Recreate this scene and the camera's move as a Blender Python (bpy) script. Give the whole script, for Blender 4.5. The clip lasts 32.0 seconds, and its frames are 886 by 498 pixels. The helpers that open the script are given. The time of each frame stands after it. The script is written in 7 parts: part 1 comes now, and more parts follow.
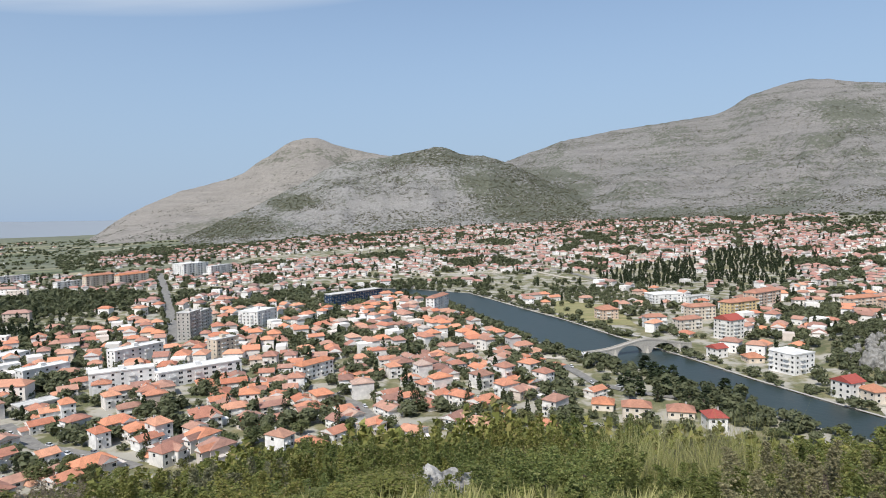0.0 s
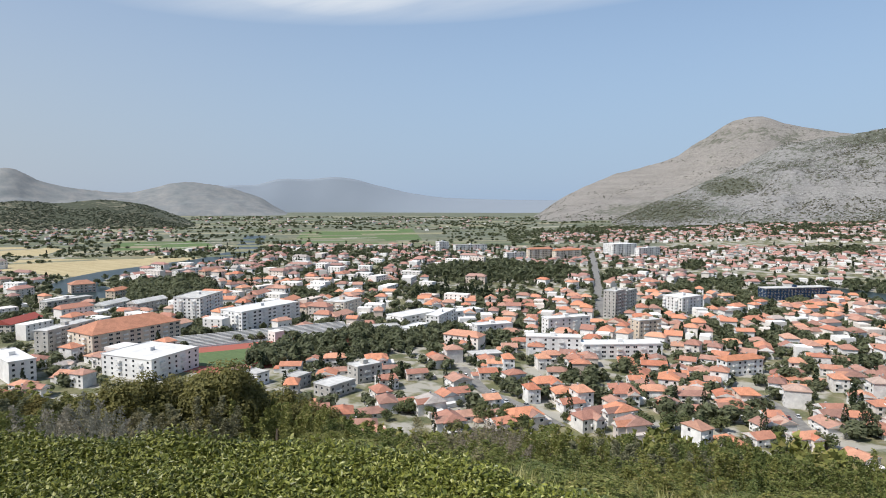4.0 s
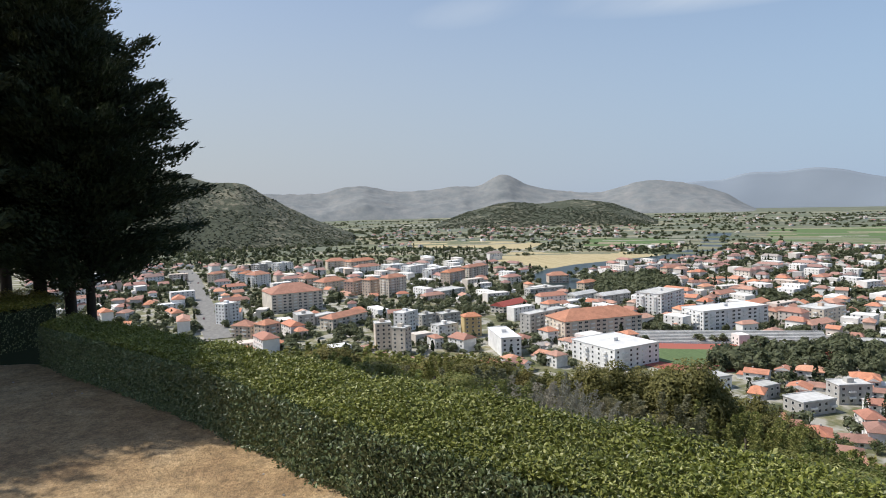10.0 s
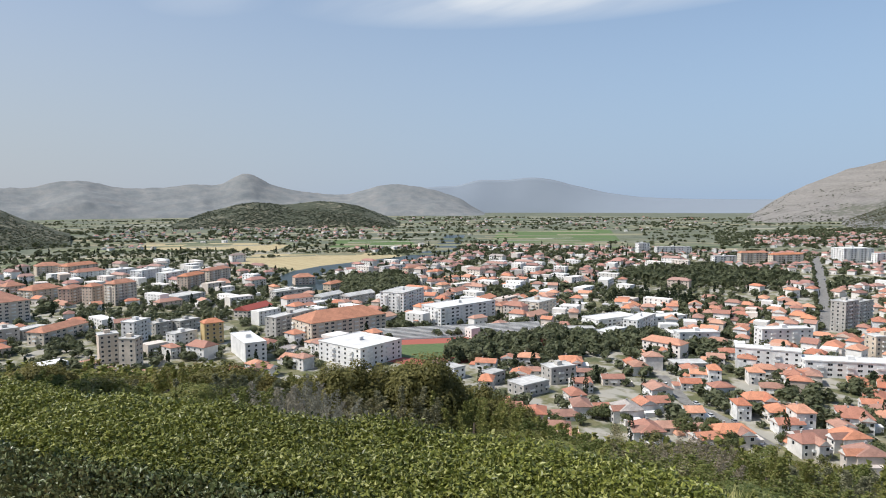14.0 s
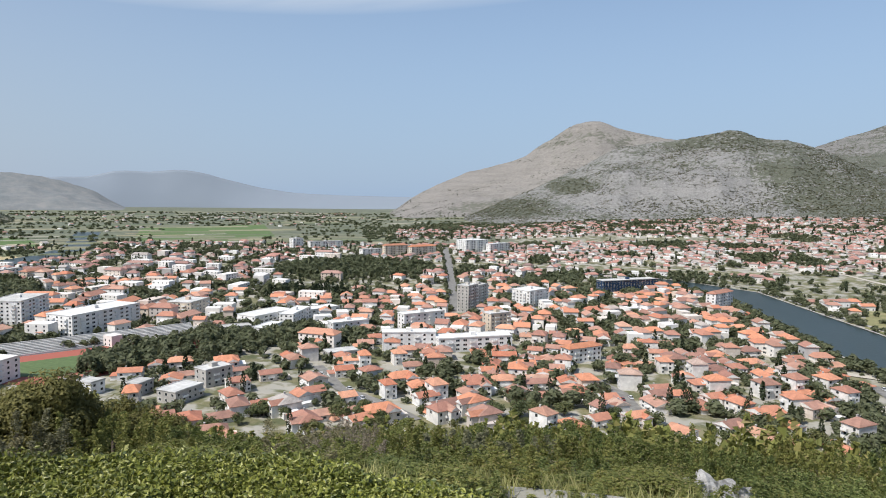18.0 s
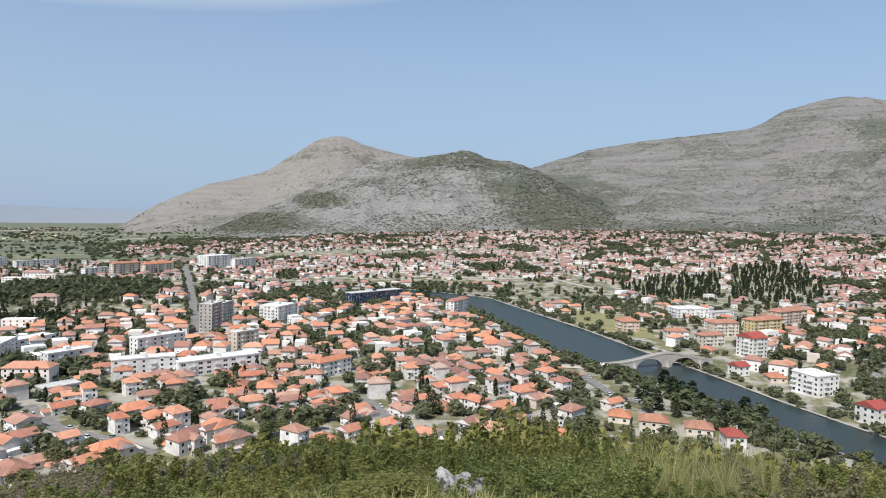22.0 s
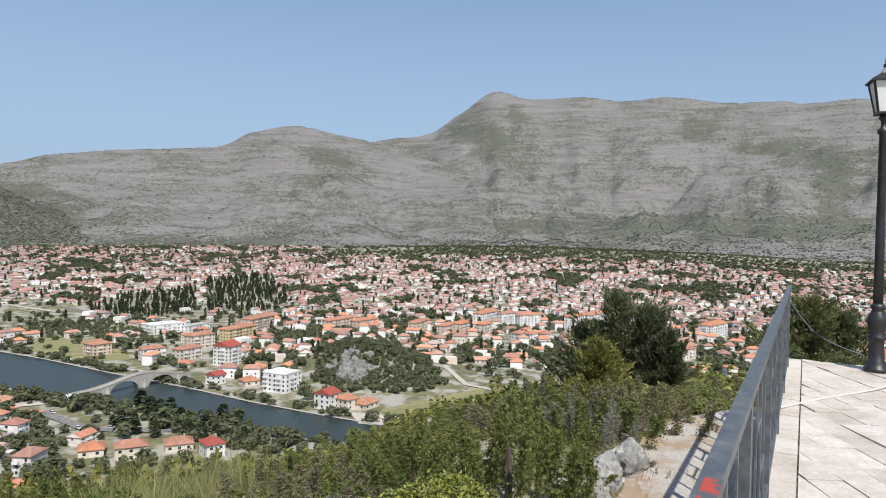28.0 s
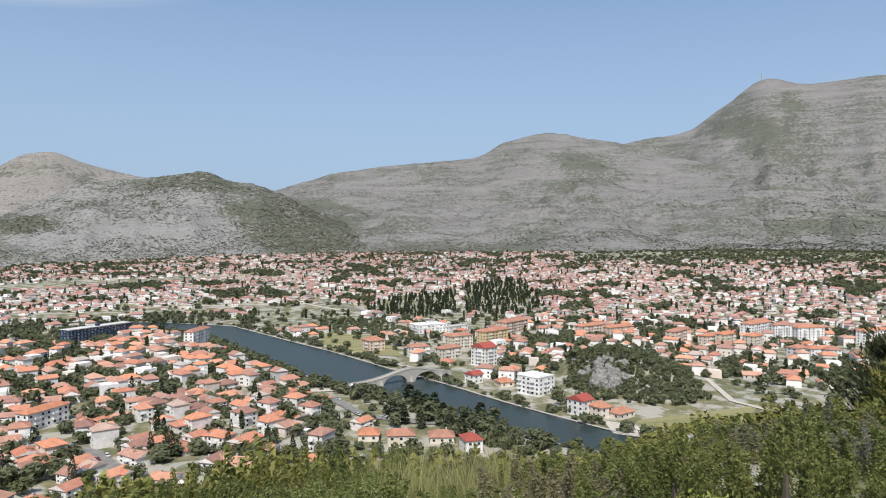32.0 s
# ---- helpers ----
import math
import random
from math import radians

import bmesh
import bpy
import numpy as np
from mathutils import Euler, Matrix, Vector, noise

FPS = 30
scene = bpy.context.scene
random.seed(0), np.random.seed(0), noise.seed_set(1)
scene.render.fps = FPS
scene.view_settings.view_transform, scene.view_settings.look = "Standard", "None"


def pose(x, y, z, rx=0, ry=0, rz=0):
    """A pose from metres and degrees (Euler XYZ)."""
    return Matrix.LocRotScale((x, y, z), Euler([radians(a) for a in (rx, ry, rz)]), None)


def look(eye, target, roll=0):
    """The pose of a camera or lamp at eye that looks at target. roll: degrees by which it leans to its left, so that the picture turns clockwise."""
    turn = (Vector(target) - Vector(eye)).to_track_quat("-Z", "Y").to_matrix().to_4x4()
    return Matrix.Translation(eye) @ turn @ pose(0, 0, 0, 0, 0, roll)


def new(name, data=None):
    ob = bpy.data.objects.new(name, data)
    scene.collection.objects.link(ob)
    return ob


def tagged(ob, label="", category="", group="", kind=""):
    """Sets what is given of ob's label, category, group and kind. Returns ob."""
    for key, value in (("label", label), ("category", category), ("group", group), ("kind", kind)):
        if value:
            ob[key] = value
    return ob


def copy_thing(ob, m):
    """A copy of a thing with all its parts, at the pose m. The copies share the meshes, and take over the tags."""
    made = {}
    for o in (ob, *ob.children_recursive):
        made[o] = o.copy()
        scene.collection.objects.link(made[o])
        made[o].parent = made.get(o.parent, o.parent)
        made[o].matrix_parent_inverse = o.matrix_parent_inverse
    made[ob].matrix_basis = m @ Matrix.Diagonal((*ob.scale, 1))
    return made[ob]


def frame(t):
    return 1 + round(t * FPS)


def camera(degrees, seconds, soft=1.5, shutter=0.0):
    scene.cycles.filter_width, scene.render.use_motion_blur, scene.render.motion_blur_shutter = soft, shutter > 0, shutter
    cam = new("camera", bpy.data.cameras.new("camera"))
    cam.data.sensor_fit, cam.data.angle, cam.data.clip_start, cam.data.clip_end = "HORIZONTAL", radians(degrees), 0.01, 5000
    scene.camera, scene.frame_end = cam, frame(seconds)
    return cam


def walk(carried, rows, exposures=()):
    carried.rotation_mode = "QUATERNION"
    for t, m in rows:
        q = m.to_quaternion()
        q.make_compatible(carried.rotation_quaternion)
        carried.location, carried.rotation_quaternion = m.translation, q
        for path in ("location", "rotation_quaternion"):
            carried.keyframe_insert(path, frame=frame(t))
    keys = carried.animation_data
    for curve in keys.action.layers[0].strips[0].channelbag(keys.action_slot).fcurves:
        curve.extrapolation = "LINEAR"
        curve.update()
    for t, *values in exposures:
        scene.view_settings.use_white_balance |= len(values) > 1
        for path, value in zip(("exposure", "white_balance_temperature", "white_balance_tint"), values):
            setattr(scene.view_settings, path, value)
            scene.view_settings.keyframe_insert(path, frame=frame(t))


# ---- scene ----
cam = camera(67.19, 32.0, soft=1.0)
EYE = 108.0        # the lookout stands this high over the town's plain
ARM = 0.15         # the camera swings at arm's length round its bearer
# seconds, pitch, roll, yaw
ROWS = [
    (0.0, -3.34, 1.27, -0.24), (0.5, -3.63, 1.18, 4.90), (1.0, -3.61, 1.44, 9.23), (1.5, -3.34, 0.99, 13.65),
    (2.0, -3.51, 0.71, 18.16), (2.5, -3.74, 0.41, 22.22), (3.0, -4.30, 0.20, 26.94), (3.5, -4.30, 0.16, 31.27),
    (5.5, -5.41, -0.19, 46.37), (6.0, -5.07, 1.06, 49.03), (6.5, -4.62, 1.57, 53.08), (7.0, -4.32, 1.33, 55.51),
    (7.5, -3.67, 1.14, 57.70), (8.0, -3.62, 0.65, 61.13), (8.5, -3.98, 0.62, 64.18), (9.0, -4.02, 0.84, 66.42),
    (9.5, -4.20, 0.48, 69.19), (10.0, -4.24, 1.54, 73.74), (10.5, -3.90, 1.65, 75.39), (11.0, -3.63, 1.26, 75.19),
    (11.5, -3.58, 1.05, 74.83), (12.0, -3.78, 0.87, 72.53), (12.5, -3.94, 0.70, 67.27), (13.0, -4.03, 0.62, 62.03),
    (13.5, -4.32, 0.78, 57.91), (14.0, -4.43, 0.17, 52.24), (14.5, -4.49, -0.32, 48.53), (16.5, -5.29, -1.66, 33.97),
    (17.0, -4.81, -0.68, 30.17), (17.5, -4.09, -1.09, 26.33), (18.0, -4.64, -0.90, 23.22), (18.5, -4.57, -1.02, 20.24),
    (19.0, -4.80, -1.35, 17.31), (19.5, -3.56, -0.72, 14.83), (20.0, -4.09, -0.47, 12.17), (20.5, -4.08, -0.51, 10.03),
    (21.0, -3.06, -0.33, 8.12), (21.5, -2.91, -0.61, 5.58), (22.0, -3.06, -1.22, 1.82), (22.5, -2.77, -1.34, -2.67),
    (23.0, -2.74, -1.36, -7.18), (23.5, -2.51, -0.93, -10.95), (24.0, -2.66, -1.16, -16.05), (24.5, -2.88, -1.09, -18.87),
    (26.5, -2.26, -1.26, -27.86), (27.0, -1.56, -1.05, -34.23), (27.5, -1.60, -1.08, -39.62), (28.0, -0.91, -1.21, -41.19),
    (28.5, -0.60, -0.96, -41.32), (29.0, -0.26, -0.98, -41.82), (29.5, -0.37, -0.99, -43.22), (30.0, -0.71, -0.88, -42.39),
    (30.5, -0.88, -0.63, -39.84), (31.0, -0.70, -0.75, -33.12), (31.5, -0.74, -0.67, -25.68), (32.0, -0.77, -0.44, -19.81),
]
walk(cam, [(t, pose(-ARM * math.sin(radians(max(yaw, 0))), ARM * (math.cos(radians(max(yaw, 0))) - 1), EYE, 90 + pitch, roll, yaw))
           for t, pitch, roll, yaw in ROWS])

# ---------------------------------------------------------------- light
SUN_AZ, SUN_EL = 207.0, 54.0       # compass-like: 0 is the first view's heading, clockwise
world = bpy.data.worlds.new("sky")
scene.world = world
world.use_nodes = True
wt = world.node_tree
wt.nodes.clear()
w_out = wt.nodes.new("ShaderNodeOutputWorld")
w_bg = wt.nodes.new("ShaderNodeBackground")
w_sky = wt.nodes.new("ShaderNodeTexSky")
w_sky.sky_type = "NISHITA"
w_sky.sun_disc = False
w_sky.sun_elevation = radians(SUN_EL)
w_sky.sun_rotation = radians(SUN_AZ)
w_sky.altitude = 400
w_sky.air_density = 1.0
w_sky.dust_density = 1.0
w_sky.ozone_density = 1.6
w_bg.inputs["Strength"].default_value = 0.148
# thin cirrus, high over the valley
w_tc = wt.nodes.new("ShaderNodeTexCoord")
w_sep = wt.nodes.new("ShaderNodeSeparateXYZ")
wt.links.new(w_tc.outputs["Generated"], w_sep.inputs[0])
w_div = []
for axis in ("X", "Y"):
    d = wt.nodes.new("ShaderNodeMath")
    d.operation = "DIVIDE"
    wt.links.new(w_sep.outputs[axis], d.inputs[0])
    wt.links.new(w_sep.outputs["Z"], d.inputs[1])
    w_div.append(d)
w_xy = wt.nodes.new("ShaderNodeCombineXYZ")
wt.links.new(w_div[0].outputs[0], w_xy.inputs[0])
wt.links.new(w_div[1].outputs[0], w_xy.inputs[1])
w_map = wt.nodes.new("ShaderNodeMapping")
w_map.inputs["Rotation"].default_value = (0, 0, radians(25))
w_map.inputs["Scale"].default_value = (0.30, 1.1, 1)
w_map.inputs["Location"].default_value = (0.9, 0.35, 0)
wt.links.new(w_xy.outputs[0], w_map.inputs[0])
w_noise = wt.nodes.new("ShaderNodeTexNoise")
w_noise.inputs["Scale"].default_value = 1.1
w_noise.inputs["Detail"].default_value = 7
w_noise.inputs["Roughness"].default_value = 0.55
wt.links.new(w_map.outputs[0], w_noise.inputs["Vector"])
w_ramp = wt.nodes.new("ShaderNodeValToRGB")
w_ramp.color_ramp.elements[0].position = 0.31
w_ramp.color_ramp.elements[1].position = 0.66
wt.links.new(w_noise.outputs["Fac"], w_ramp.inputs[0])
def w_math(op, *ins):
    m = wt.nodes.new("ShaderNodeMath")
    m.operation = op
    for k, v in enumerate(ins):
        if isinstance(v, (int, float)):
            m.inputs[k].default_value = v
        else:
            wt.links.new(v, m.inputs[k])
    return m.outputs[0]


w_az = w_math("ARCTAN2", w_sep.outputs["X"], w_sep.outputs["Y"])


def w_puff(az, el, daz, del_, lean=0.0):
    """A soft oval of the sky, degrees."""
    u = w_math("DIVIDE", w_math("SUBTRACT", w_az, radians(az)), radians(daz))
    h = w_math("SUBTRACT", w_sep.outputs["Z"], math.sin(radians(el)))
    h = w_math("SUBTRACT", h, w_math("MULTIPLY", w_math("SUBTRACT", w_az, radians(az)), lean))
    v = w_math("DIVIDE", h, math.sin(radians(del_)))
    q = w_math("ADD", w_math("MULTIPLY", u, u), w_math("MULTIPLY", v, v))
    return w_math("MAXIMUM", w_math("SUBTRACT", 1.0, q), 0.0)


w_band = w_math("ADD", w_puff(-32, 17.4, 34, 2.9, 0.06), w_math("MULTIPLY", w_puff(-71, 15.3, 5.5, 1.3, 0.1), 0.3))
w_band = w_math("ADD", w_band, w_math("MULTIPLY", w_puff(-45, 16.2, 8, 1.6), 0.6))
w_fac = wt.nodes.new("ShaderNodeMath")
w_fac.operation = "MULTIPLY"
wt.links.new(w_ramp.outputs[0], w_fac.inputs[0])
wt.links.new(w_band, w_fac.inputs[1])
w_fac2 = wt.nodes.new("ShaderNodeMath")
w_fac2.operation = "MULTIPLY"
w_fac2.inputs[1].default_value = 0.95
w_fac2.use_clamp = True
wt.links.new(w_fac.outputs[0], w_fac2.inputs[0])
w_mix = wt.nodes.new("ShaderNodeMix")
w_mix.data_type = "RGBA"
w_mix.inputs["B"].default_value = (5.0, 5.35, 5.8, 1)
wt.links.new(w_fac2.outputs[0], w_mix.inputs["Factor"])
# summer haze thickens towards the horizon
w_low = wt.nodes.new("ShaderNodeMapRange")
w_low.interpolation_type = "SMOOTHSTEP"
for k, val in (("From Min", -0.02), ("From Max", 0.5), ("To Min", 0.92), ("To Max", 0.15)):
    w_low.inputs[k].default_value = val
wt.links.new(w_sep.outputs["Z"], w_low.inputs["Value"])
w_haze = wt.nodes.new("ShaderNodeMix")
w_haze.data_type = "RGBA"
# whiter towards the sun's side of the sky
w_side = wt.nodes.new("ShaderNodeMapRange")
w_side.interpolation_type = "SMOOTHSTEP"
for k, val in (("From Min", -0.75), ("From Max", 0.75), ("To Min", 0.0), ("To Max", 1.0)):
    w_side.inputs[k].default_value = val
wt.links.new(w_math("COSINE", w_math("SUBTRACT", w_az, radians(SUN_AZ))), w_side.inputs["Value"])
w_hc = wt.nodes.new("ShaderNodeMix")
w_hc.data_type = "RGBA"
w_hc.inputs["A"].default_value = (2.35, 3.25, 4.55, 1)
w_hc.inputs["B"].default_value = (3.05, 3.28, 3.62, 1)
wt.links.new(w_side.outputs[0], w_hc.inputs["Factor"])
wt.links.new(w_hc.outputs["Result"], w_haze.inputs["B"])
wt.links.new(w_low.outputs[0], w_haze.inputs["Factor"])
wt.links.new(w_sky.outputs[0], w_haze.inputs["A"])
wt.links.new(w_haze.outputs["Result"], w_mix.inputs["A"])
wt.links.new(w_mix.outputs["Result"], w_bg.inputs["Color"])
wt.links.new(w_bg.outputs[0], w_out.inputs[0])

lamp = bpy.data.lights.new("sun", "SUN")
lamp.energy = 5.0
lamp.angle = radians(0.53)
lamp.color = (1.0, 0.96, 0.9)
sun = new("sun", lamp)
_sd = Vector((math.sin(radians(SUN_AZ)) * math.cos(radians(SUN_EL)), math.cos(radians(SUN_AZ)) * math.cos(radians(SUN_EL)), math.sin(radians(SUN_EL))))
sun.matrix_world = look(_sd * 400 + Vector((0, 0, EYE)), (0, 0, EYE))
scene.view_settings.exposure = 0.0

# ---------------------------------------------------------------- materials
def material(name, build=None, colour=(0.5, 0.5, 0.5), rough=0.85, metal=0.0):
    m = bpy.data.materials.new(name)
    m.use_nodes = True
    nt = m.node_tree
    b = nt.nodes["Principled BSDF"]
    b.inputs["Base Color"].default_value = (*colour, 1)
    b.inputs["Roughness"].default_value = rough
    b.inputs["Metallic"].default_value = metal
    if build:
        build(nt, b)
    return m


def node(nt, kind, **ins):
    n = nt.nodes.new(kind)
    for k, v in ins.items():
        n.inputs[k].default_value = v
    return n


def noise_fac(nt, scale, detail=5, rough=0.6, space="Object", vec=None, stretch=None):
    if vec is None:
        tc = nt.nodes.new("ShaderNodeTexCoord")
        vec = tc.outputs[space]
    if stretch:
        mp = nt.nodes.new("ShaderNodeMapping")
        mp.inputs["Scale"].default_value = stretch
        nt.links.new(vec, mp.inputs[0])
        vec = mp.outputs[0]
    n = node(nt, "ShaderNodeTexNoise", Scale=scale, Detail=detail, Roughness=rough)
    nt.links.new(vec, n.inputs["Vector"])
    return n.outputs["Fac"]


def ramp(nt, fac, stops):
    r = nt.nodes.new("ShaderNodeValToRGB")
    cr = r.color_ramp
    while len(cr.elements) < len(stops):
        cr.elements.new(0.5)
    for e, (p, c) in zip(cr.elements, stops):
        e.position = p
        e.color = (*c, 1) if len(c) == 3 else c
    nt.links.new(fac, r.inputs[0])
    return r.outputs[0]


def mix(nt, fac, a, b, mode="MIX"):
    m = nt.nodes.new("ShaderNodeMix")
    m.data_type = "RGBA"
    m.blend_type = mode
    for sock, val in (("Factor", fac), ("A", a), ("B", b)):
        if isinstance(val, (int, float)):
            m.inputs[sock].default_value = val
        elif isinstance(val, tuple):
            m.inputs[sock].default_value = (*val, 1)
        else:
            nt.links.new(val, m.inputs[sock])
    return m.outputs["Result"]


def bump(nt, bsdf, height, strength=0.3, dist=0.05):
    n = node(nt, "ShaderNodeBump", Strength=strength, Distance=dist)
    nt.links.new(height, n.inputs["Height"])
    nt.links.new(n.outputs[0], bsdf.inputs["Normal"])


def grey(v):
    return (v, v, v)


def tinted(stops, per="object", grain=None, rough=0.85, name="tinted"):
    """A surface whose tint is drawn per object or per island from a ramp, with grain and stains over it."""
    def build(nt, b):
        if per == "object":
            o = nt.nodes.new("ShaderNodeObjectInfo")
            r = o.outputs["Random"]
        else:
            o = nt.nodes.new("ShaderNodeNewGeometry")
            r = o.outputs["Random Per Island"]
        c = ramp(nt, r, stops)
        if grain:
            g = noise_fac(nt, grain[0], 6, 0.65)
            c = mix(nt, 1.0, c, ramp(nt, g, [(0.3, grey(1 - grain[1])), (0.7, grey(1 + grain[1] * 0.4))]), "MULTIPLY")
            if len(grain) > 2:
                g2 = noise_fac(nt, grain[2], 3, 0.5)
                c = mix(nt, 1.0, c, ramp(nt, g2, [(0.35, grey(0.8)), (0.65, grey(1.05))]), "MULTIPLY")
        nt.links.new(c, b.inputs["Base Color"])
    return material(name, build, rough=rough)


ROOF_STOPS = [(0.0, (0.54, 0.24, 0.15)), (0.16, (0.64, 0.27, 0.15)), (0.28, (0.36, 0.18, 0.135)), (0.42, (0.66, 0.33, 0.205)), (0.54, (0.50, 0.19, 0.11)), (0.66, (0.36, 0.20, 0.155)), (0.78, (0.52, 0.29, 0.21)), (0.88, (0.26, 0.14, 0.11)), (0.95, (0.55, 0.30, 0.20)), (1.0, (0.42, 0.39, 0.36))]
# roof tints of the outer districts, dulled to carry the haze of distance
HAZED_ROOF_STOPS = [(0.0, (0.38, 0.195, 0.155)), (0.3, (0.44, 0.23, 0.185)), (0.5, (0.29, 0.17, 0.145)), (0.75, (0.44, 0.27, 0.22)), (0.9, (0.24, 0.16, 0.14)), (1.0, (0.40, 0.37, 0.34))]
WALL_STOPS = [(0.0, (0.82, 0.81, 0.79)), (0.22, (0.74, 0.71, 0.67)), (0.34, (0.84, 0.83, 0.81)), (0.52, (0.78, 0.74, 0.69)), (0.64, (0.84, 0.82, 0.79)), (0.79, (0.64, 0.56, 0.48)), (0.86, (0.80, 0.79, 0.77)), (0.94, (0.68, 0.55, 0.45)), (1.0, (0.48, 0.47, 0.46))]
M_ROOF = tinted(ROOF_STOPS, "object", (1.6, 0.25, 0.25), name="roof_tiles")
M_WALL = tinted(WALL_STOPS, "object", (0.7, 0.15, 0.2), name="plaster")
M_ROOF_FAR = tinted(ROOF_STOPS, "island", (0.6, 0.2), name="roof_tiles_far")
M_ROOF_HAZED = tinted(HAZED_ROOF_STOPS, "island", (0.6, 0.2), name="hazed_roof_tiles")
M_WALL_FAR = tinted(WALL_STOPS, "island", (0.4, 0.12), name="plaster_far")
M_CONC = tinted([(0.0, (0.45, 0.44, 0.42)), (1.0, (0.62, 0.61, 0.58))], "object", (0.8, 0.2, 0.15), name="concrete")
M_WHITE = tinted([(0.0, (0.80, 0.80, 0.78)), (1.0, (0.74, 0.73, 0.70))], "object", (0.5, 0.08, 0.1), name="white_paint")
M_GLASS = material("window_glass", colour=(0.03, 0.035, 0.04), rough=0.12)
M_BLUE = material("blue_cladding", colour=(0.018, 0.045, 0.10), rough=0.25)
M_TRACK = material("running_track", colour=(0.34, 0.10, 0.07), rough=0.9)


def m_leaf(name, stops, rough=0.65, glow=0.35, gloss=0.25):
    """Leaves: tint per leaf and per plant, some light passing through."""
    def build(nt, b):
        o = nt.nodes.new("ShaderNodeNewGeometry")
        c = ramp(nt, o.outputs["Random Per Island"], stops)
        oi = nt.nodes.new("ShaderNodeObjectInfo")
        c = mix(nt, 1.0, c, ramp(nt, oi.outputs["Random"], [(0, (0.78, 0.84, 0.8)), (0.6, (1.05, 1.05, 1.0)), (1, (1.25, 1.12, 1.0))]), "MULTIPLY")
        patch = noise_fac(nt, 0.35, 3, 0.5)
        c = mix(nt, 1.0, c, ramp(nt, patch, [(0.35, grey(0.8)), (0.65, grey(1.2))]), "MULTIPLY")
        nt.links.new(c, b.inputs["Base Color"])
        b.inputs["Specular IOR Level"].default_value = gloss
        tr = nt.nodes.new("ShaderNodeBsdfTranslucent")
        nt.links.new(c, tr.inputs["Color"])
        ms = node(nt, "ShaderNodeMixShader", Fac=glow)
        out = nt.nodes["Material Output"]
        nt.links.new(b.outputs[0], ms.inputs[1])
        nt.links.new(tr.outputs[0], ms.inputs[2])
        nt.links.new(ms.outputs[0], out.inputs["Surface"])
    return material(name, build, rough=rough)


M_TREE = m_leaf("tree_leaves", [(0, (0.105, 0.125, 0.055)), (0.5, (0.14, 0.16, 0.072)), (1, (0.185, 0.195, 0.095))], glow=0.42)
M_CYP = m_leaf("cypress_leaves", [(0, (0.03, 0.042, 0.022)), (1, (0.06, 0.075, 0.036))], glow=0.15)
M_SHRUB = m_leaf("shrub_leaves", [(0, (0.11, 0.132, 0.038)), (0.5, (0.165, 0.19, 0.058)), (0.85, (0.23, 0.24, 0.08)), (1, (0.25, 0.22, 0.11))])
# a touch paler and bluer than tree_leaves: haze put into the leaf colour
M_TREE_HAZED = m_leaf("hazed_tree_leaves", [(0, (0.115, 0.128, 0.07)), (0.5, (0.148, 0.16, 0.09)), (1, (0.19, 0.198, 0.12))], glow=0.42)
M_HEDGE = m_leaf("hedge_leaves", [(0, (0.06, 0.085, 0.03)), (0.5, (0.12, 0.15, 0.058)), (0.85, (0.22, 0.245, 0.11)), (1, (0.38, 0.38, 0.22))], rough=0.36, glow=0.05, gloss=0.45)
# top leaves: yellow new growth, with the sun's brightness added to the colour
M_HEDGE_TOP = m_leaf("sunlit_young_leaves", [(0, (0.10, 0.12, 0.024)), (0.5, (0.20, 0.21, 0.042)), (0.85, (0.34, 0.33, 0.075)), (1, (0.58, 0.54, 0.24))], rough=0.42, glow=0.2, gloss=0.3)
M_BARK = material("bark", lambda nt, b: nt.links.new(ramp(nt, noise_fac(nt, 8, 6, 0.7, stretch=(1, 1, 0.2)), [(0.3, (0.05, 0.04, 0.03)), (0.7, (0.14, 0.11, 0.09))]), b.inputs["Base Color"]), rough=0.95)
M_WATER = material("river_water", lambda nt, b: bump(nt, b, noise_fac(nt, 0.25, 4, 0.6), 0.25, 0.4), colour=(0.030, 0.044, 0.042), rough=0.3)
M_WATER.node_tree.nodes["Principled BSDF"].inputs["Specular IOR Level"].default_value = 0.12


# ---------------------------------------------------------------- the lie of the land
def lerp_table(table, x):
    if x <= table[0][0]:
        return table[0][1]
    for (x0, y0), (x1, y1) in zip(table, table[1:]):
        if x <= x1:
            u = (x - x0) / (x1 - x0)
            u = u * u * (3 - 2 * u)
            return y0 + (y1 - y0) * u
    return table[-1][1]


def ridge_at(table, x):
    """A smooth line through the table's points, without steps."""
    n = len(table)
    if x <= table[0][0]:
        return table[0][1]
    for i in range(n - 1):
        (x0, y0), (x1, y1) = table[i], table[i + 1]
        if x <= x1:
            ya, xa = (table[i - 1][1], table[i - 1][0]) if i else (y0, x0 - 1)
            yb, xb = (table[i + 2][1], table[i + 2][0]) if i + 2 < n else (y1, x1 + 1)
            h, u = x1 - x0, (x - x0) / (x1 - x0)
            m0, m1 = (y1 - ya) / (x1 - xa) * h * 0.8, (yb - y0) / (xb - x0) * h * 0.8
            return (2 * u ** 3 - 3 * u * u + 1) * y0 + (u ** 3 - 2 * u * u + u) * m0 + (3 * u * u - 2 * u ** 3) * y1 + (u ** 3 - u * u) * m1
    return table[-1][1]


# how steeply the lookout's slope falls away (degrees below level) by heading
FALL = [(-180, 4), (-125, 6), (-108, 11), (-90, 15), (-75, 17), (-60, 19), (-40, 23), (-20, 24), (10, 24), (25, 23), (35, 20.5), (45, 16.5), (58, 14.5), (70, 12), (90, 8), (130, 4), (180, 4)]
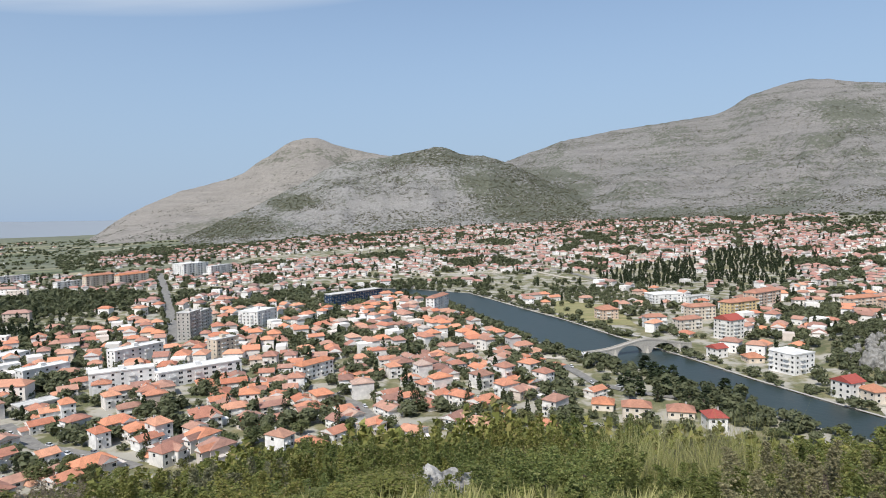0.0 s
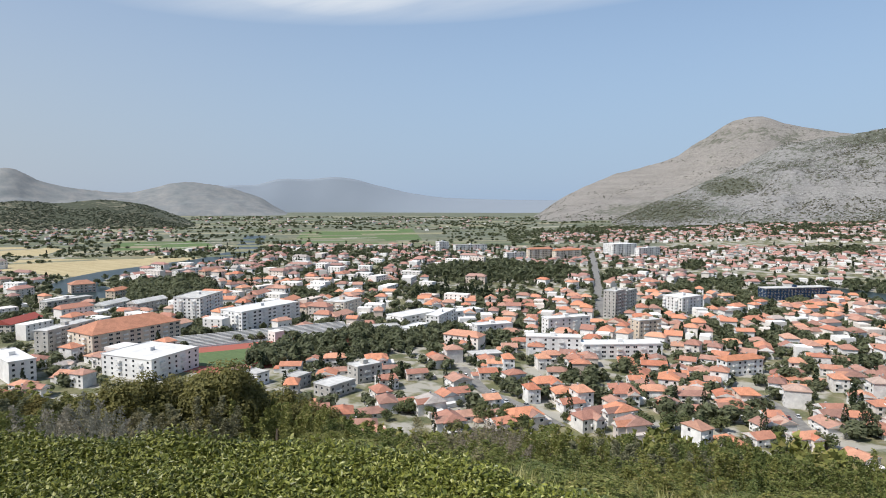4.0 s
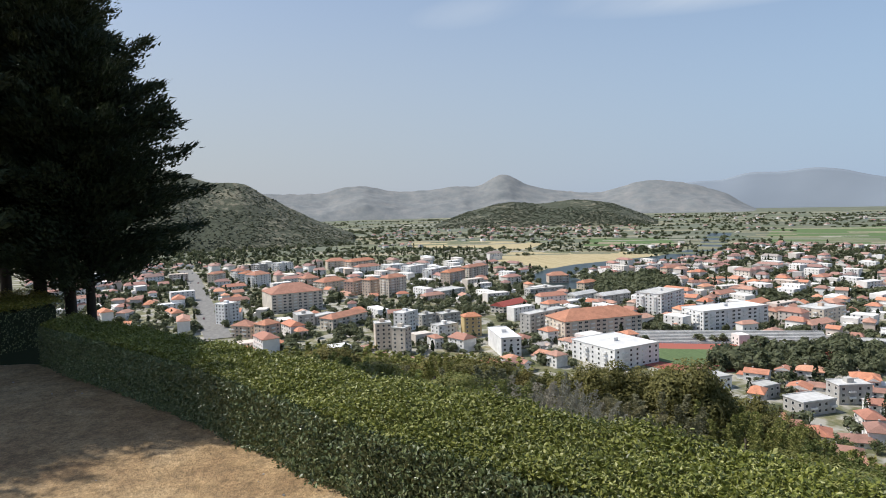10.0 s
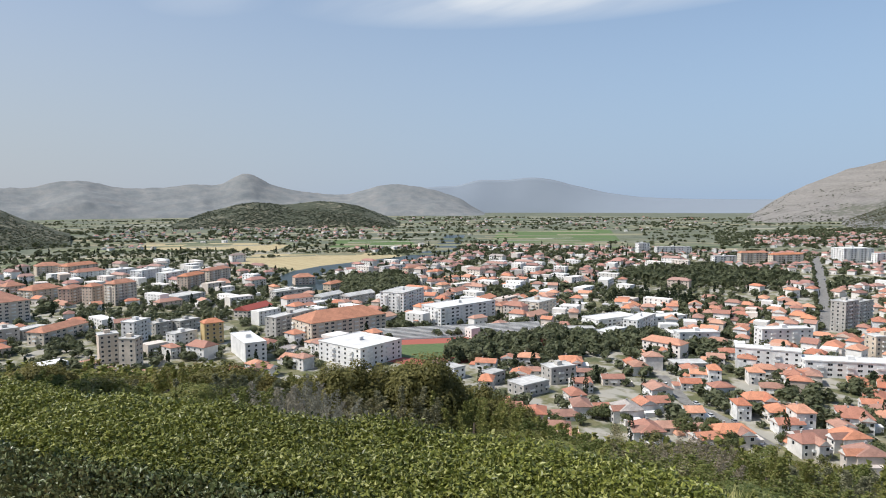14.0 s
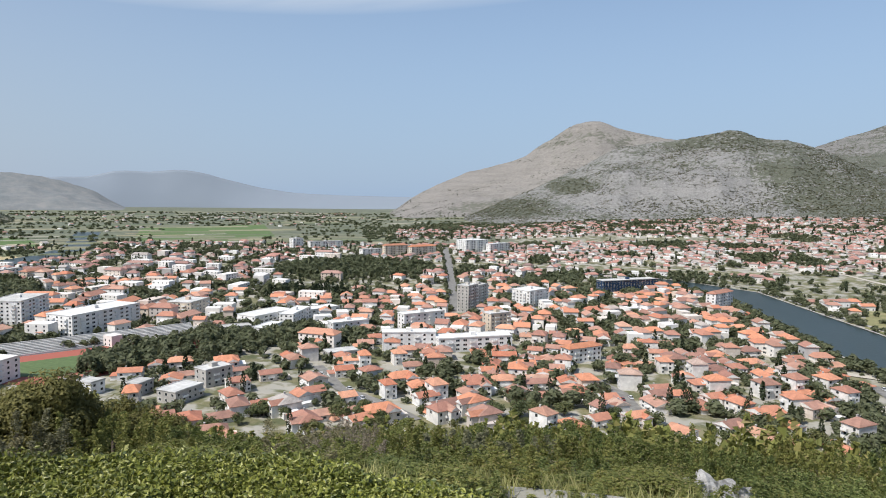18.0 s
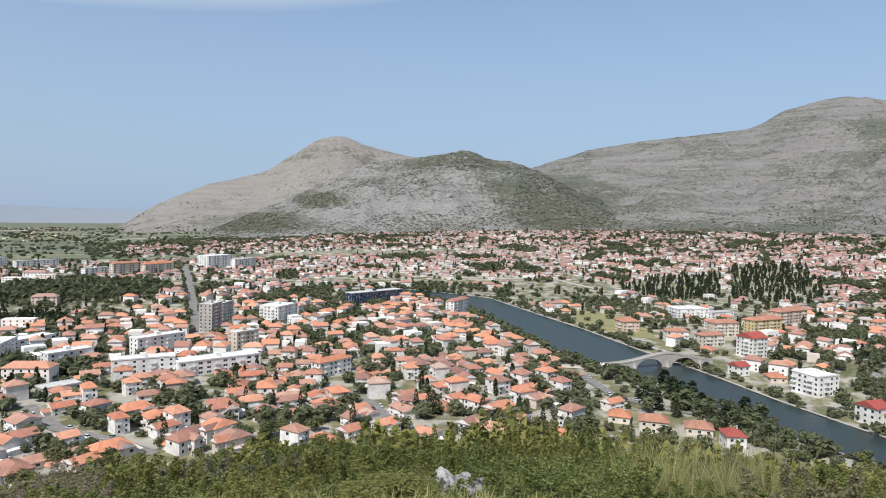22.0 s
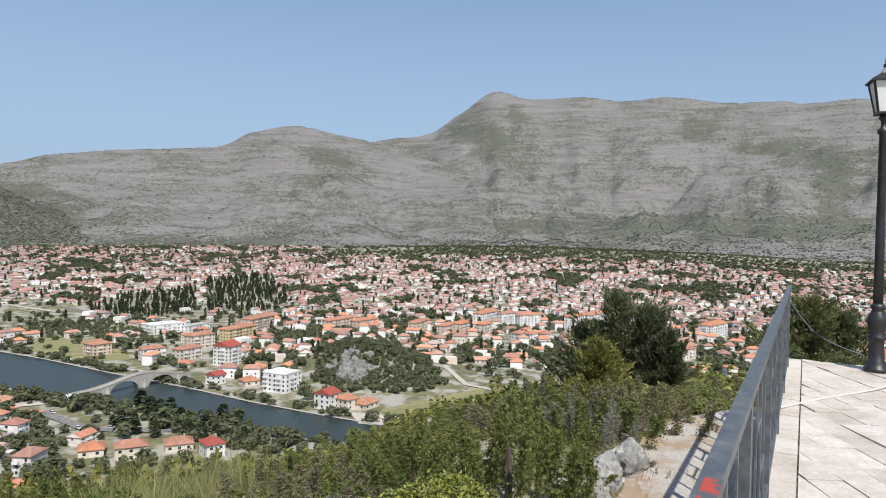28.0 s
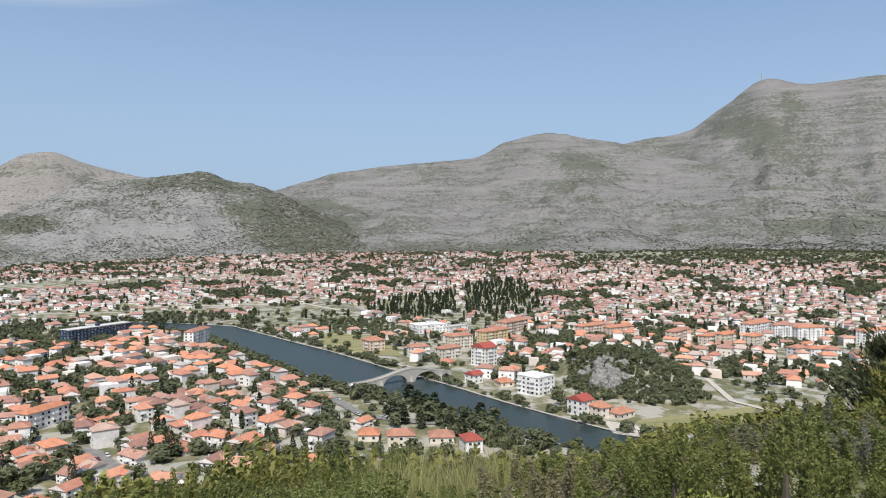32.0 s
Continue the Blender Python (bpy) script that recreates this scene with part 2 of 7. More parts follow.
# how the town climbs towards the mountains
CLIMB = [(-100, 0.0), (-30, 0.0), (-20, 0.02), (-8, 0.045), (5, 0.06), (20, 0.07), (48, 0.09), (60, 0.085), (75, 0.07), (90, 0.06)]


def heading(x, y):
    return math.degrees(math.atan2(x, y))


def ground_z(x, y):
    r = math.hypot(x, y)
    az = heading(x, y)
    fall = math.tan(radians(lerp_table(FALL, az)))
    top = 105.95 - 0.75 * max(0.0, min(1.0, (az - 8) / 20)) * max(0.0, min(1.0, (100 - az) / 20))
    if az > 60 and 0.36 * x - y + 0.25 > 0:
        top = 105.2
    line = EYE - r * fall
    near = min(top, line) if r > 4 else top
    if r > 100:
        near = EYE - 100 * fall - (r - 100) * 0.36
        near = min(near, EYE - r * fall)
    plain = max(0.0, min(r, 1950) - 1000) * lerp_table(CLIMB, az)
    if near < plain + 6:
        d = near - plain
        near = plain + (6 * math.exp((d - 6) / 6) if d > -60 else 0)
        near = near if d > -40 else plain
    z = near + 21 * math.exp(-(((x - 308) / 46) ** 2 + ((y - 450) / 50) ** 2))
    if 12 < r < 320:
        z += (noise.noise((x * 0.05, y * 0.05, 0)) * 1.2 + noise.noise((x * 0.2, y * 0.2, 3)) * 0.4) * min(1, (r - 12) / 30)
    return z


def mesh_object(name, verts, faces, mats, parent=None, smooth=False, slots=None):
    me = bpy.data.meshes.new(name)
    me.from_pydata(verts, [], faces)
    for m in mats if isinstance(mats, (list, tuple)) else [mats]:
        me.materials.append(m)
    if slots is not None:
        me.polygons.foreach_set("material_index", slots)
    if smooth:
        me.polygons.foreach_set("use_smooth", [True] * len(me.polygons))
    me.update()
    ob = new(name, me)
    if parent:
        ob.parent = parent
    return ob


def part(name, bm, mat, parent, label=""):
    me = bpy.data.meshes.new(name)
    bm.to_mesh(me)
    bm.free()
    for m in mat if isinstance(mat, (list, tuple)) else [mat]:
        me.materials.append(m)
    ob = new(name, me)
    ob.parent = parent
    if label:
        ob["label"] = label
    return ob


def build_ground():
    azs = list(np.arange(-180, -118, 3.0)) + list(np.arange(-118, 90, 0.75)) + list(np.arange(90, 180, 3.0))
    rs = [0.0] + list(np.geomspace(1.5, 420, 90)) + list(np.geomspace(440, 4950, 60))
    verts, faces = [], []
    for a in azs:
        s, c = math.sin(radians(a)), math.cos(radians(a))
        for r in rs[1:]:
            x, y = r * s, r * c
            verts.append((x, y, ground_z(x, y)))
    n, k = len(azs), len(rs) - 1
    for i in range(n):
        j = (i + 1) % n
        for q in range(k - 1):
            faces.append((i * k + q, i * k + q + 1, j * k + q + 1, j * k + q))
    faces.append([i * k for i in range(n)][::-1])
    return mesh_object("ground", verts, faces, M_GROUND, smooth=True)


def ground_look(nt, b):
    tc = nt.nodes.new("ShaderNodeTexCoord")
    v = tc.outputs["Object"]
    big = noise_fac(nt, 0.012, 6, 0.62, vec=v)
    mid = noise_fac(nt, 0.09, 6, 0.65, vec=v)
    c = ramp(nt, mid, [(0.3, (0.07, 0.085, 0.035)), (0.48, (0.13, 0.13, 0.06)), (0.6, (0.26, 0.22, 0.13)), (0.75, (0.36, 0.33, 0.27))])
    c2 = ramp(nt, big, [(0.35, (0.05, 0.07, 0.03)), (0.55, (0.16, 0.16, 0.075)), (0.7, (0.26, 0.24, 0.14))])
    c = mix(nt, 0.45, c, c2)
    near = noise_fac(nt, 2.5, 6, 0.7, vec=v)
    c = mix(nt, 1.0, c, ramp(nt, near, [(0.3, grey(0.62)), (0.7, grey(1.3))]), "MULTIPLY")
    bump(nt, b, near, 0.5, 0.08)
    plots = noise_fac(nt, 0.055, 3, 0.6, vec=v)
    c = mix(nt, ramp(nt, plots, [(0.47, grey(0)), (0.57, grey(0.7))]), c, (0.42, 0.395, 0.355))
    nt.links.new(c, b.inputs["Base Color"])


M_GROUND = material("dry_ground", ground_look, rough=0.95)
ground = tagged(build_ground(), "dry grass and earth of the hillside and valley floor", "ground", kind="structure")


# green and bare patches of the slopes: heading, height angle, half widths, amount of cover
PATCHES = {
    "mountain_1": [(-13.2, 4.72, 2.0, 0.73, 0.20), (-6.4, 4.32, 2.9, 0.88, 0.30), (-19.9, 1.05, 5.4, 1.71, -0.25), (-9.3, 5.01, 2.9, 0.59, 0.15), (-18.1, -1.14, 3.9, 0.68, 0.40)],
    "mountain_2": [(-17.2, -1.03, 3.9, 0.78, 0.70), (-12.3, 0.97, 2.2, 0.68, 0.60), (-24.2, -1.29, 2.9, 0.49, 0.50), (1.2, 4.53, 3.4, 0.78, 0.35), (5.3, 1.81, 3.4, 1.95, 0.42), (9.3, 0.30, 3.9, 1.71, 0.42), (-3.5, 4.37, 2.0, 0.68, 0.25), (-6.0, 0.95, 3.4, 1.37, -0.15), (1.6, 0.51, 2.0, 1.22, -0.25), (-10.4, -0.38, 2.4, 1.07, -0.25)],
    "mountain_3": [(8.1, 1.81, 4.4, 1.46, 0.42), (14.8, 4.60, 2.9, 0.68, -0.15), (28.5, 8.24, 2.4, 0.59, -0.30), (32.2, 6.60, 2.9, 0.68, 0.35), (26.4, -1.02, 10.7, 0.78, 0.40), (31.5, 8.87, 3.4, 0.44, -0.40), (38.2, 6.59, 3.9, 0.68, -0.35), (44.5, 4.69, 1.5, 1.07, -0.30), (21.6, 2.33, 5.9, 1.22, -0.15)],
    "mountain_4": [(43.0, 9.20, 2.4, 0.98, 0.50), (45.5, 7.66, 2.0, 0.98, 0.45), (47.4, 10.16, 0.7, 1.07, 0.35), (62.1, 9.17, 1.4, 1.46, 0.40), (65.9, 7.48, 3.9, 0.39, 0.35), (69.1, 6.91, 2.2, 0.98, 0.45), (71.3, 4.29, 1.2, 2.20, 0.60), (73.5, 5.68, 2.4, 1.46, 0.30)],
}
PATCHES["mountain_4"] += [(63.9, 1.42, 14.6, 0.98, 0.45), (45.6, 1.08, 7.3, 0.68, 0.40), (45.9, 11.79, 2.0, 0.49, -0.40), (52.6, 10.81, 4.4, 0.49, -0.20), (55.5, 3.70, 4.9, 0.39, -0.30), (59.5, 7.46, 4.4, 0.68, -0.15), (69.0, 10.92, 2.9, 0.49, -0.30)]


def cover_at(name, x, y, z):
    a, r = heading(x, y), math.hypot(x, y)
    e = math.degrees(math.atan2(z - EYE, r))
    a += 0.9 * noise.noise((a * 0.8, e * 1.6, 3.0)) + 0.4 * noise.noise((a * 2.6, e * 5, 8.0))
    e += 0.25 * noise.noise((a * 0.9, e * 2.2, 12.0)) + 0.12 * noise.noise((a * 3, e * 6, 16.0))
    return sum(k * max(0.0, 1 - ((a - pa) / (1.3 * wa)) ** 2 - ((e - pe) / (1.3 * we)) ** 2) for pa, pe, wa, we, k in PATCHES.get(name, ()))


def rock_look(bare, scrub, dots, cover, strata=0.3, patch=0.35):
    """Karst: pale limestone in beds, dotted with scrub that thickens into patches."""
    def build(nt, b):
        tc = nt.nodes.new("ShaderNodeTexCoord")
        v = tc.outputs["Object"]
        speck = noise_fac(nt, dots, 3, 0.7, vec=v)
        grain = noise_fac(nt, dots * 2.6, 3, 0.7, vec=v)
        bed = noise_fac(nt, 0.011, 7, 0.7, vec=v, stretch=(0.35, 0.35, 4.0))
        wide = noise_fac(nt, 0.0045, 5, 0.6, vec=v)
        stone = ramp(nt, bed, [(0.32, tuple(0.66 * q for q in bare)), (0.5, bare), (0.62, tuple(1.3 * q for q in bare)), (0.75, tuple(0.85 * q for q in bare))])
        stone = mix(nt, strata, bare, stone)
        stone = mix(nt, 1.0, stone, ramp(nt, grain, [(0.3, grey(0.72)), (0.7, grey(1.25))]), "MULTIPLY")
        s = mix(nt, patch, speck, wide)
        s = mix(nt, strata * 0.55, s, bed)
        veg = nt.nodes.new("ShaderNodeAttribute")
        veg.attribute_name = "cover"
        low = nt.nodes.new("ShaderNodeMath")
        low.operation = "MULTIPLY_ADD"
        low.inputs[1].default_value = -0.2
        nt.links.new(veg.outputs["Fac"], low.inputs[0])
        nt.links.new(s, low.inputs[2])
        s = low.outputs[0]
        mask = ramp(nt, s, [(cover - 0.035, grey(0)), (cover + 0.025, grey(1))])
        green = mix(nt, 1.0, scrub, ramp(nt, grain, [(0.3, grey(0.6)), (0.7, grey(1.35))]), "MULTIPLY")
        nt.links.new(mix(nt, mask, green, stone), b.inputs["Base Color"])
        bump(nt, b, mix(nt, 0.5, s, bed), 0.8, 8.0)
    return build


BARE, SCRUB = (0.215, 0.21, 0.2), (0.088, 0.094, 0.068)
M_HILL_PALE = material("pale_karst", rock_look((0.215, 0.2, 0.18), (0.125, 0.125, 0.098), 0.05, 0.45, 0.35, 0.5), rough=0.95)
M_HILL_ROCK = material("rocky_karst", rock_look(BARE, SCRUB, 0.075, 0.485, 0.2, 0.42), rough=0.95)
M_HILL_BAND = material("banded_karst", rock_look((0.178, 0.171, 0.162), (0.098, 0.104, 0.08), 0.07, 0.487, 0.45, 0.45), rough=0.95)
M_HILL_GREEN = material("scrub_hill", rock_look((0.15, 0.14, 0.095), (0.05, 0.058, 0.033), 0.05, 0.53, 0.4, 0.4), rough=0.95)


CLOTHED = {}


def mountain(name, label, ridge, dist, foot, foot_z, mat, shape=1.3, rough=1.0, step=0.3, seed=0.0, rings=70):
    """A range seen along its ridge: ridge gives (heading, degrees of height above the eye); foot the distance where it leaves the valley."""
    a0, a1 = ridge[0][0], ridge[-1][0]
    azs = np.arange(a0, a1 + 0.01, step)
    verts, faces = [], []
    us = list(np.linspace(0, 1, rings)) + [1.06, 1.14, 1.25]
    for a in azs:
        s, c = math.sin(radians(a)), math.cos(radians(a))
        el = ridge_at(ridge, a) + 0.05 * rough * noise.noise((a * 1.3, seed, 0)) + 0.03 * rough * noise.noise((a * 4.0, seed, 4))
        d = dist if isinstance(dist, (int, float)) else lerp_table(dist, a)
        fr = foot if isinstance(foot, (int, float)) else lerp_table(foot, a)
        fz = ground_z(fr * s, fr * c) + foot_z
        top = EYE + d * math.tan(radians(el))
        for u in us:
            r = fr + (d - fr) * u
            x, y = r * s, r * c
            k = u ** shape if u <= 1 else 1 - (u - 1) * 1.6
            z = fz + (top - fz) * k
            w = max(0.0, 1 - u) * min(1.0, u * 4) if u < 1 else 0
            swell = min(1.0, 0.15 + 3.0 * k)
            amp = 0.16 * (top - fz) * rough * min(1, 2.2 * w) * swell
            p = (x * 0.0022 + seed, y * 0.0022, seed)
            z += amp * (noise.noise(p) + 0.5 * noise.noise((p[0] * 2.3, p[1] * 2.3, 5)) + 0.28 * noise.noise((p[0] * 6, p[1] * 6, 9)))
            gully = 1 - abs(noise.noise((a * 0.22 + seed, u * 0.9, seed * 2))) * 2.2
            gully += 0.5 * (1 - abs(noise.noise((a * 0.6 + seed, u * 1.6, seed + 7))) * 2.2)
            z -= 0.045 * (top - fz) * rough * max(0.0, gully) * min(1, 2.5 * w) * swell
            z += (noise.noise((x * 0.02, y * 0.02, seed)) * 5 + noise.noise((x * 0.06, y * 0.06, 2)) * 2.2) * rough * min(1, (top - fz) / 120)
            verts.append((x, y, z))
    n, k = len(azs), len(us)
    for i in range(n - 1):
        for q in range(k - 1):
            faces.append((i * k + q, i * k + q + 1, (i + 1) * k + q + 1, (i + 1) * k + q))
    ob = mesh_object(name, verts, faces, mat, smooth=True)
    veg = ob.data.attributes.new("cover", "FLOAT", "POINT")
    veg.data.foreach_set("value", [cover_at(name, *p) for p in verts])
    CLOTHED[name] = (np.array(verts).reshape(n, k, 3)[:, :rings], a0, step)
    return tagged(ob, label, "mountain", kind="structure")


mountain("mountain_1", "bare pale limestone hill with a rounded summit behind the town",
         [(-28.5, -2.2), (-27.6, -1.5), (-25.2, 0.1), (-23.4, 1.0), (-21.0, 2.0), (-16.9, 3.1), (-14.5, 4.6), (-12.2, 6.0), (-10.4, 6.25), (-8.2, 5.5), (-4.9, 4.8), (-1, 4.0), (8, 1.0)], 3700, 2750, -6, M_HILL_PALE, 1.15, 0.7, seed=1.0)
mountain("mountain_2", "rocky scrub-covered hill rising straight behind the houses",
         [(-22.5, -2.6), (-21.0, -1.7), (-16.4, 0.3), (-12.1, 2.3), (-8.6, 4.1), (-7.2, 4.3), (-3.8, 4.75), (-1.3, 5.15), (0.2, 5.35), (2.1, 4.7), (3.9, 4.5), (5.7, 3.9), (9, 2.4), (14, 0.4)], 2700, 1950, -6, M_HILL_ROCK, 1.0, 1.0, seed=2.0)
mountain("mountain_3", "long grey karst ridge with beds of pale rock",
         [(1.0, 2.3), (5.7, 4.0), (8.0, 4.75), (10.8, 5.6), (15.5, 6.3), (20.4, 6.8), (22.8, 7.1), (25.1, 8.3), (28.7, 9.05), (32.2, 8.5), (34.5, 8.1), (38.7, 6.8), (43.6, 5.7), (45.5, 4.1), (50, 2.3), (56, 0.8)], 3500, [(1, 2100), (20, 1950), (47, 1800), (58, 1750)], -6, M_HILL_BAND, 1.5, 0.9, seed=3.0)
mountain("mountain_4", "high banded limestone mountain with a mast on its shoulder",
         [(29, 6.0), (35.8, 8.2), (39.7, 8.8), (42.5, 10.6), (45.3, 12.4), (48.3, 11.8), (53.0, 11.9), (55.8, 11.5), (59.8, 11.7), (64.1, 11.0), (68.2, 10.9), (69.3, 10.6), (72.0, 10.7), (75.8, 10.5), (84, 10), (95, 8)], 4300, [(30, 2300), (48, 1900), (70, 1650), (95, 1600)], -6, M_HILL_BAND, 1.75, 0.9, seed=4.0, rings=90)
mountain("mountain_5", "dark green scrub hill with rock ledges",
         [(-125, 3.0), (-107, 3.5), (-99, 3.25), (-95.8, 2.8), (-92.8, 1.85), (-90.4, 1.75), (-88.4, 0.6), (-86.2, -0.6), (-83.9, -1.7), (-81.5, -2.6)], 2050, 1650, -4, M_HILL_GREEN, 0.8, 0.6, seed=5.0)
mountain("mountain_6", "low scrub hill standing in the plain",
         [(-75.5, -2.7), (-74.1, -2.0), (-71.2, -1.0), (-68.3, -0.4), (-65.4, -0.55), (-62.5, -0.3), (-59.7, -0.65), (-57.3, -1.5), (-55, -2.6)], 2800, 2450, -3, M_HILL_GREEN, 0.75, 0.35, seed=6.0)

# air haze is painted into these base colours, paler and bluer than rock
M_FAR_1 = material("haze_tinted_range", lambda nt, b: nt.links.new(ramp(nt, noise_fac(nt, 0.014, 8, 0.75), [(0.3, (0.135, 0.155, 0.16)), (0.5, (0.185, 0.195, 0.195)), (0.7, (0.25, 0.245, 0.23))]), b.inputs["Base Color"]), rough=1.0)
M_FAR_2 = material("haze_blue_range", colour=(0.215, 0.25, 0.29), rough=1.0)
mountain("backdrop_1", "far grey-green hills with summer haze painted into their colour",
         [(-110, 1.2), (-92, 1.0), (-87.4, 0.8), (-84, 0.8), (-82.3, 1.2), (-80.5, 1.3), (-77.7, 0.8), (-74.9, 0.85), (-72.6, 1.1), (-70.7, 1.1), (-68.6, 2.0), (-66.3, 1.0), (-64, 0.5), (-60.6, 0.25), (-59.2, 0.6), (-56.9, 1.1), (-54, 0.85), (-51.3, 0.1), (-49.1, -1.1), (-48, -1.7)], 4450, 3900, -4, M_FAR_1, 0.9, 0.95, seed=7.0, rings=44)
mountain("backdrop_2", "farthest mountain in one painted haze blue",
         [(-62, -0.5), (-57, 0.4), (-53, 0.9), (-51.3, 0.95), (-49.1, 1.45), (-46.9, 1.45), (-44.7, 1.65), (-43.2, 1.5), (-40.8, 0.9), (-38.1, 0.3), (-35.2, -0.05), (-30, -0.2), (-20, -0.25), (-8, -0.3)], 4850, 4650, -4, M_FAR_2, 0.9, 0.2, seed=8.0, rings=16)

# ---------------------------------------------------------------- water, fields, roads
def sheet(name, outline, lift, mat, label, category, kind="structure", fine=60, rounds=2):
    """A flat patch of ground that follows the land."""
    bm = bmesh.new()
    vs = [bm.verts.new((x, y, 0)) for x, y in outline]
    bm.faces.new(vs)
    bmesh.ops.triangulate(bm, faces=bm.faces[:])
    for _ in range(rounds):
        bmesh.ops.subdivide_edges(bm, edges=[e for e in bm.edges if e.calc_length() > fine], cuts=1)
        bmesh.ops.triangulate(bm, faces=bm.faces[:])
    for v in bm.verts:
        v.co.z = ground_z(v.co.x, v.co.y) + lift
    bmesh.ops.recalc_face_normals(bm, faces=bm.faces[:])
    if sum(f.normal.z for f in bm.faces) < 0:
        bmesh.ops.reverse_faces(bm, faces=bm.faces[:])
    me = bpy.data.meshes.new(name)
    bm.to_mesh(me)
    bm.free()
    me.materials.append(mat)
    return tagged(new(name, me), label, category, kind=kind)


RIVER_NEAR = [(-190, 912), (-109, 888), (-47, 856), (9, 755), (45, 622), (78, 528), (101, 467), (130, 433), (150, 375), (161, 341), (178, 312), (200, 280), (300, 180)]
RIVER_FAR = [(-190, 960), (-115, 940), (-50, 918), (33, 855), (87, 706), (115, 633), (142, 545), (171, 460), (188, 400), (206, 350), (222, 310), (250, 285), (345, 200)]
sheet("water", RIVER_NEAR + RIVER_FAR[::-1], 0.35, M_WATER, "dark green-blue river curving past the town", "river")
RIVER_W = [(-700, 360), (-833, 392), (-885, 440), (-923, 500), (-950, 590), (-985, 701), (-1085, 849), (-1345, 1071), (-1480, 1190)]


def ribbon(name, line, width, lift, mat, label, category, kind="structure"):
    verts, faces = [], []
    pts = []
    for (x0, y0), (x1, y1) in zip(line, line[1:]):
        n = max(1, int(math.hypot(x1 - x0, y1 - y0) / 25))
        pts += [(x0 + (x1 - x0) * i / n, y0 + (y1 - y0) * i / n) for i in range(n)]
    pts.append(line[-1])
    for i, (x, y) in enumerate(pts):
        xa, ya = pts[max(0, i - 1)]
        xb, yb = pts[min(len(pts) - 1, i + 1)]
        d = math.hypot(xb - xa, yb - ya)
        nx, ny = -(yb - ya) / d, (xb - xa) / d
        for s in (-0.5, 0.5):
            px, py = x + nx * width * s, y + ny * width * s
            verts.append((px, py, ground_z(px, py) + lift))
    for i in range(len(pts) - 1):
        faces.append((2 * i, 2 * i + 1, 2 * i + 3, 2 * i + 2))
    ob = mesh_object(name, verts, [f[::-1] for f in faces], mat)
    return tagged(ob, label, category, kind=kind)


ribbon("water_west", RIVER_W, 55, 0.35, M_WATER, "grey-green river bend beyond the apartment blocks", "river")
M_ROAD = material("asphalt", lambda nt, b: nt.links.new(ramp(nt, noise_fac(nt, 0.3, 6, 0.6), [(0.3, (0.14, 0.135, 0.125)), (0.7, (0.25, 0.24, 0.22))]), b.inputs["Base Color"]), rough=0.9)

# fields, roads and paths
def field_look(a, b_, scale=0.05):
    def build(nt, b):
        rows = noise_fac(nt, scale, 4, 0.6, stretch=(0.25, 3, 1))
        c = ramp(nt, rows, [(0.35, a), (0.65, b_)])
        c = mix(nt, 1.0, c, ramp(nt, noise_fac(nt, 0.4, 4, 0.7), [(0.3, grey(0.8)), (0.7, grey(1.15))]), "MULTIPLY")
        nt.links.new(c, b.inputs["Base Color"])
    return build


M_STRAW = material("stubble", field_look((0.36, 0.29, 0.15), (0.46, 0.38, 0.22)), rough=0.95)
M_CROP = material("green_crop", field_look((0.07, 0.12, 0.035), (0.11, 0.17, 0.05)), rough=0.95)
M_MEADOW = material("dry_meadow", field_look((0.17, 0.18, 0.07), (0.30, 0.26, 0.13), 0.03), rough=0.95)
M_PITCH = material("playing_field", field_look((0.085, 0.13, 0.045), (0.11, 0.16, 0.06), 0.08), rough=0.9)
M_GRAVEL = material("pale_gravel", field_look((0.42, 0.38, 0.31), (0.52, 0.48, 0.41), 0.3), rough=0.95)
M_STONE = material("pale_stone", lambda nt, b: nt.links.new(ramp(nt, noise_fac(nt, 0.9, 6, 0.65), [(0.3, (0.30, 0.28, 0.25)), (0.7, (0.46, 0.44, 0.40))]), b.inputs["Base Color"]), rough=0.9)

PARK = [(-595, 825), (-550, 934), (-406, 922), (-357, 793), (-435, 711), (-556, 706)]
CYP4 = [(102, 398), (132, 430), (148, 392), (170, 332), (150, 318), (120, 345)]
PITCH_CYPRESS = [(-345, 262), (-326, 292), (-318, 330), (-313, 329), (-321, 290), (-340, 258)]
CYP1 = [(-459, 583), (-396, 647), (-349, 581), (-422, 536)]
WOOD_STADIUM = [(-356, 382), (-348, 412), (-294, 446), (-273, 414), (-292, 346), (-323, 276), (-341, 265), (-364, 293), (-363, 336)]
WOOD_W = [(-747, 407), (-676, 476), (-599, 428), (-607, 345)]
BANK_N = [(-100, 1009), (36, 987), (33, 910), (-58, 899)]
CYP2 = [(474, 1192), (600, 1240), (594, 1174), (511, 936), (419, 827), (367, 914)]
CYP3 = [(238, 1010), (323, 1100), (430, 1120), (349, 916), (285, 880), (225, 930)]
KNOLL = [(249, 426), (340, 537), (410, 562), (380, 469), (329, 363), (288, 355), (241, 393)]
BANKGREEN = [(150, 894), (220, 874), (228, 755), (184, 730), (131, 778)]
BANK_S = [(127, 418), (164, 364), (173, 304), (148, 302), (122, 358)]
BANKFIELD = [(131, 778), (185, 716), (175, 594), (133, 611), (111, 659)]
MEADOW = [(247, 337), (328, 341), (350, 346), (281, 292), (236, 290), (228, 311)]
GRAVEL = [(227, 344), (248, 311), (225, 307), (217, 318)]
FOREST = [(-769, 409), (-754, 505), (-674, 481), (-591, 402), (-616, 346)]
BAND = [(-708, 91), (-678, 207), (-631, 265), (-586, 241), (-606, 114)]
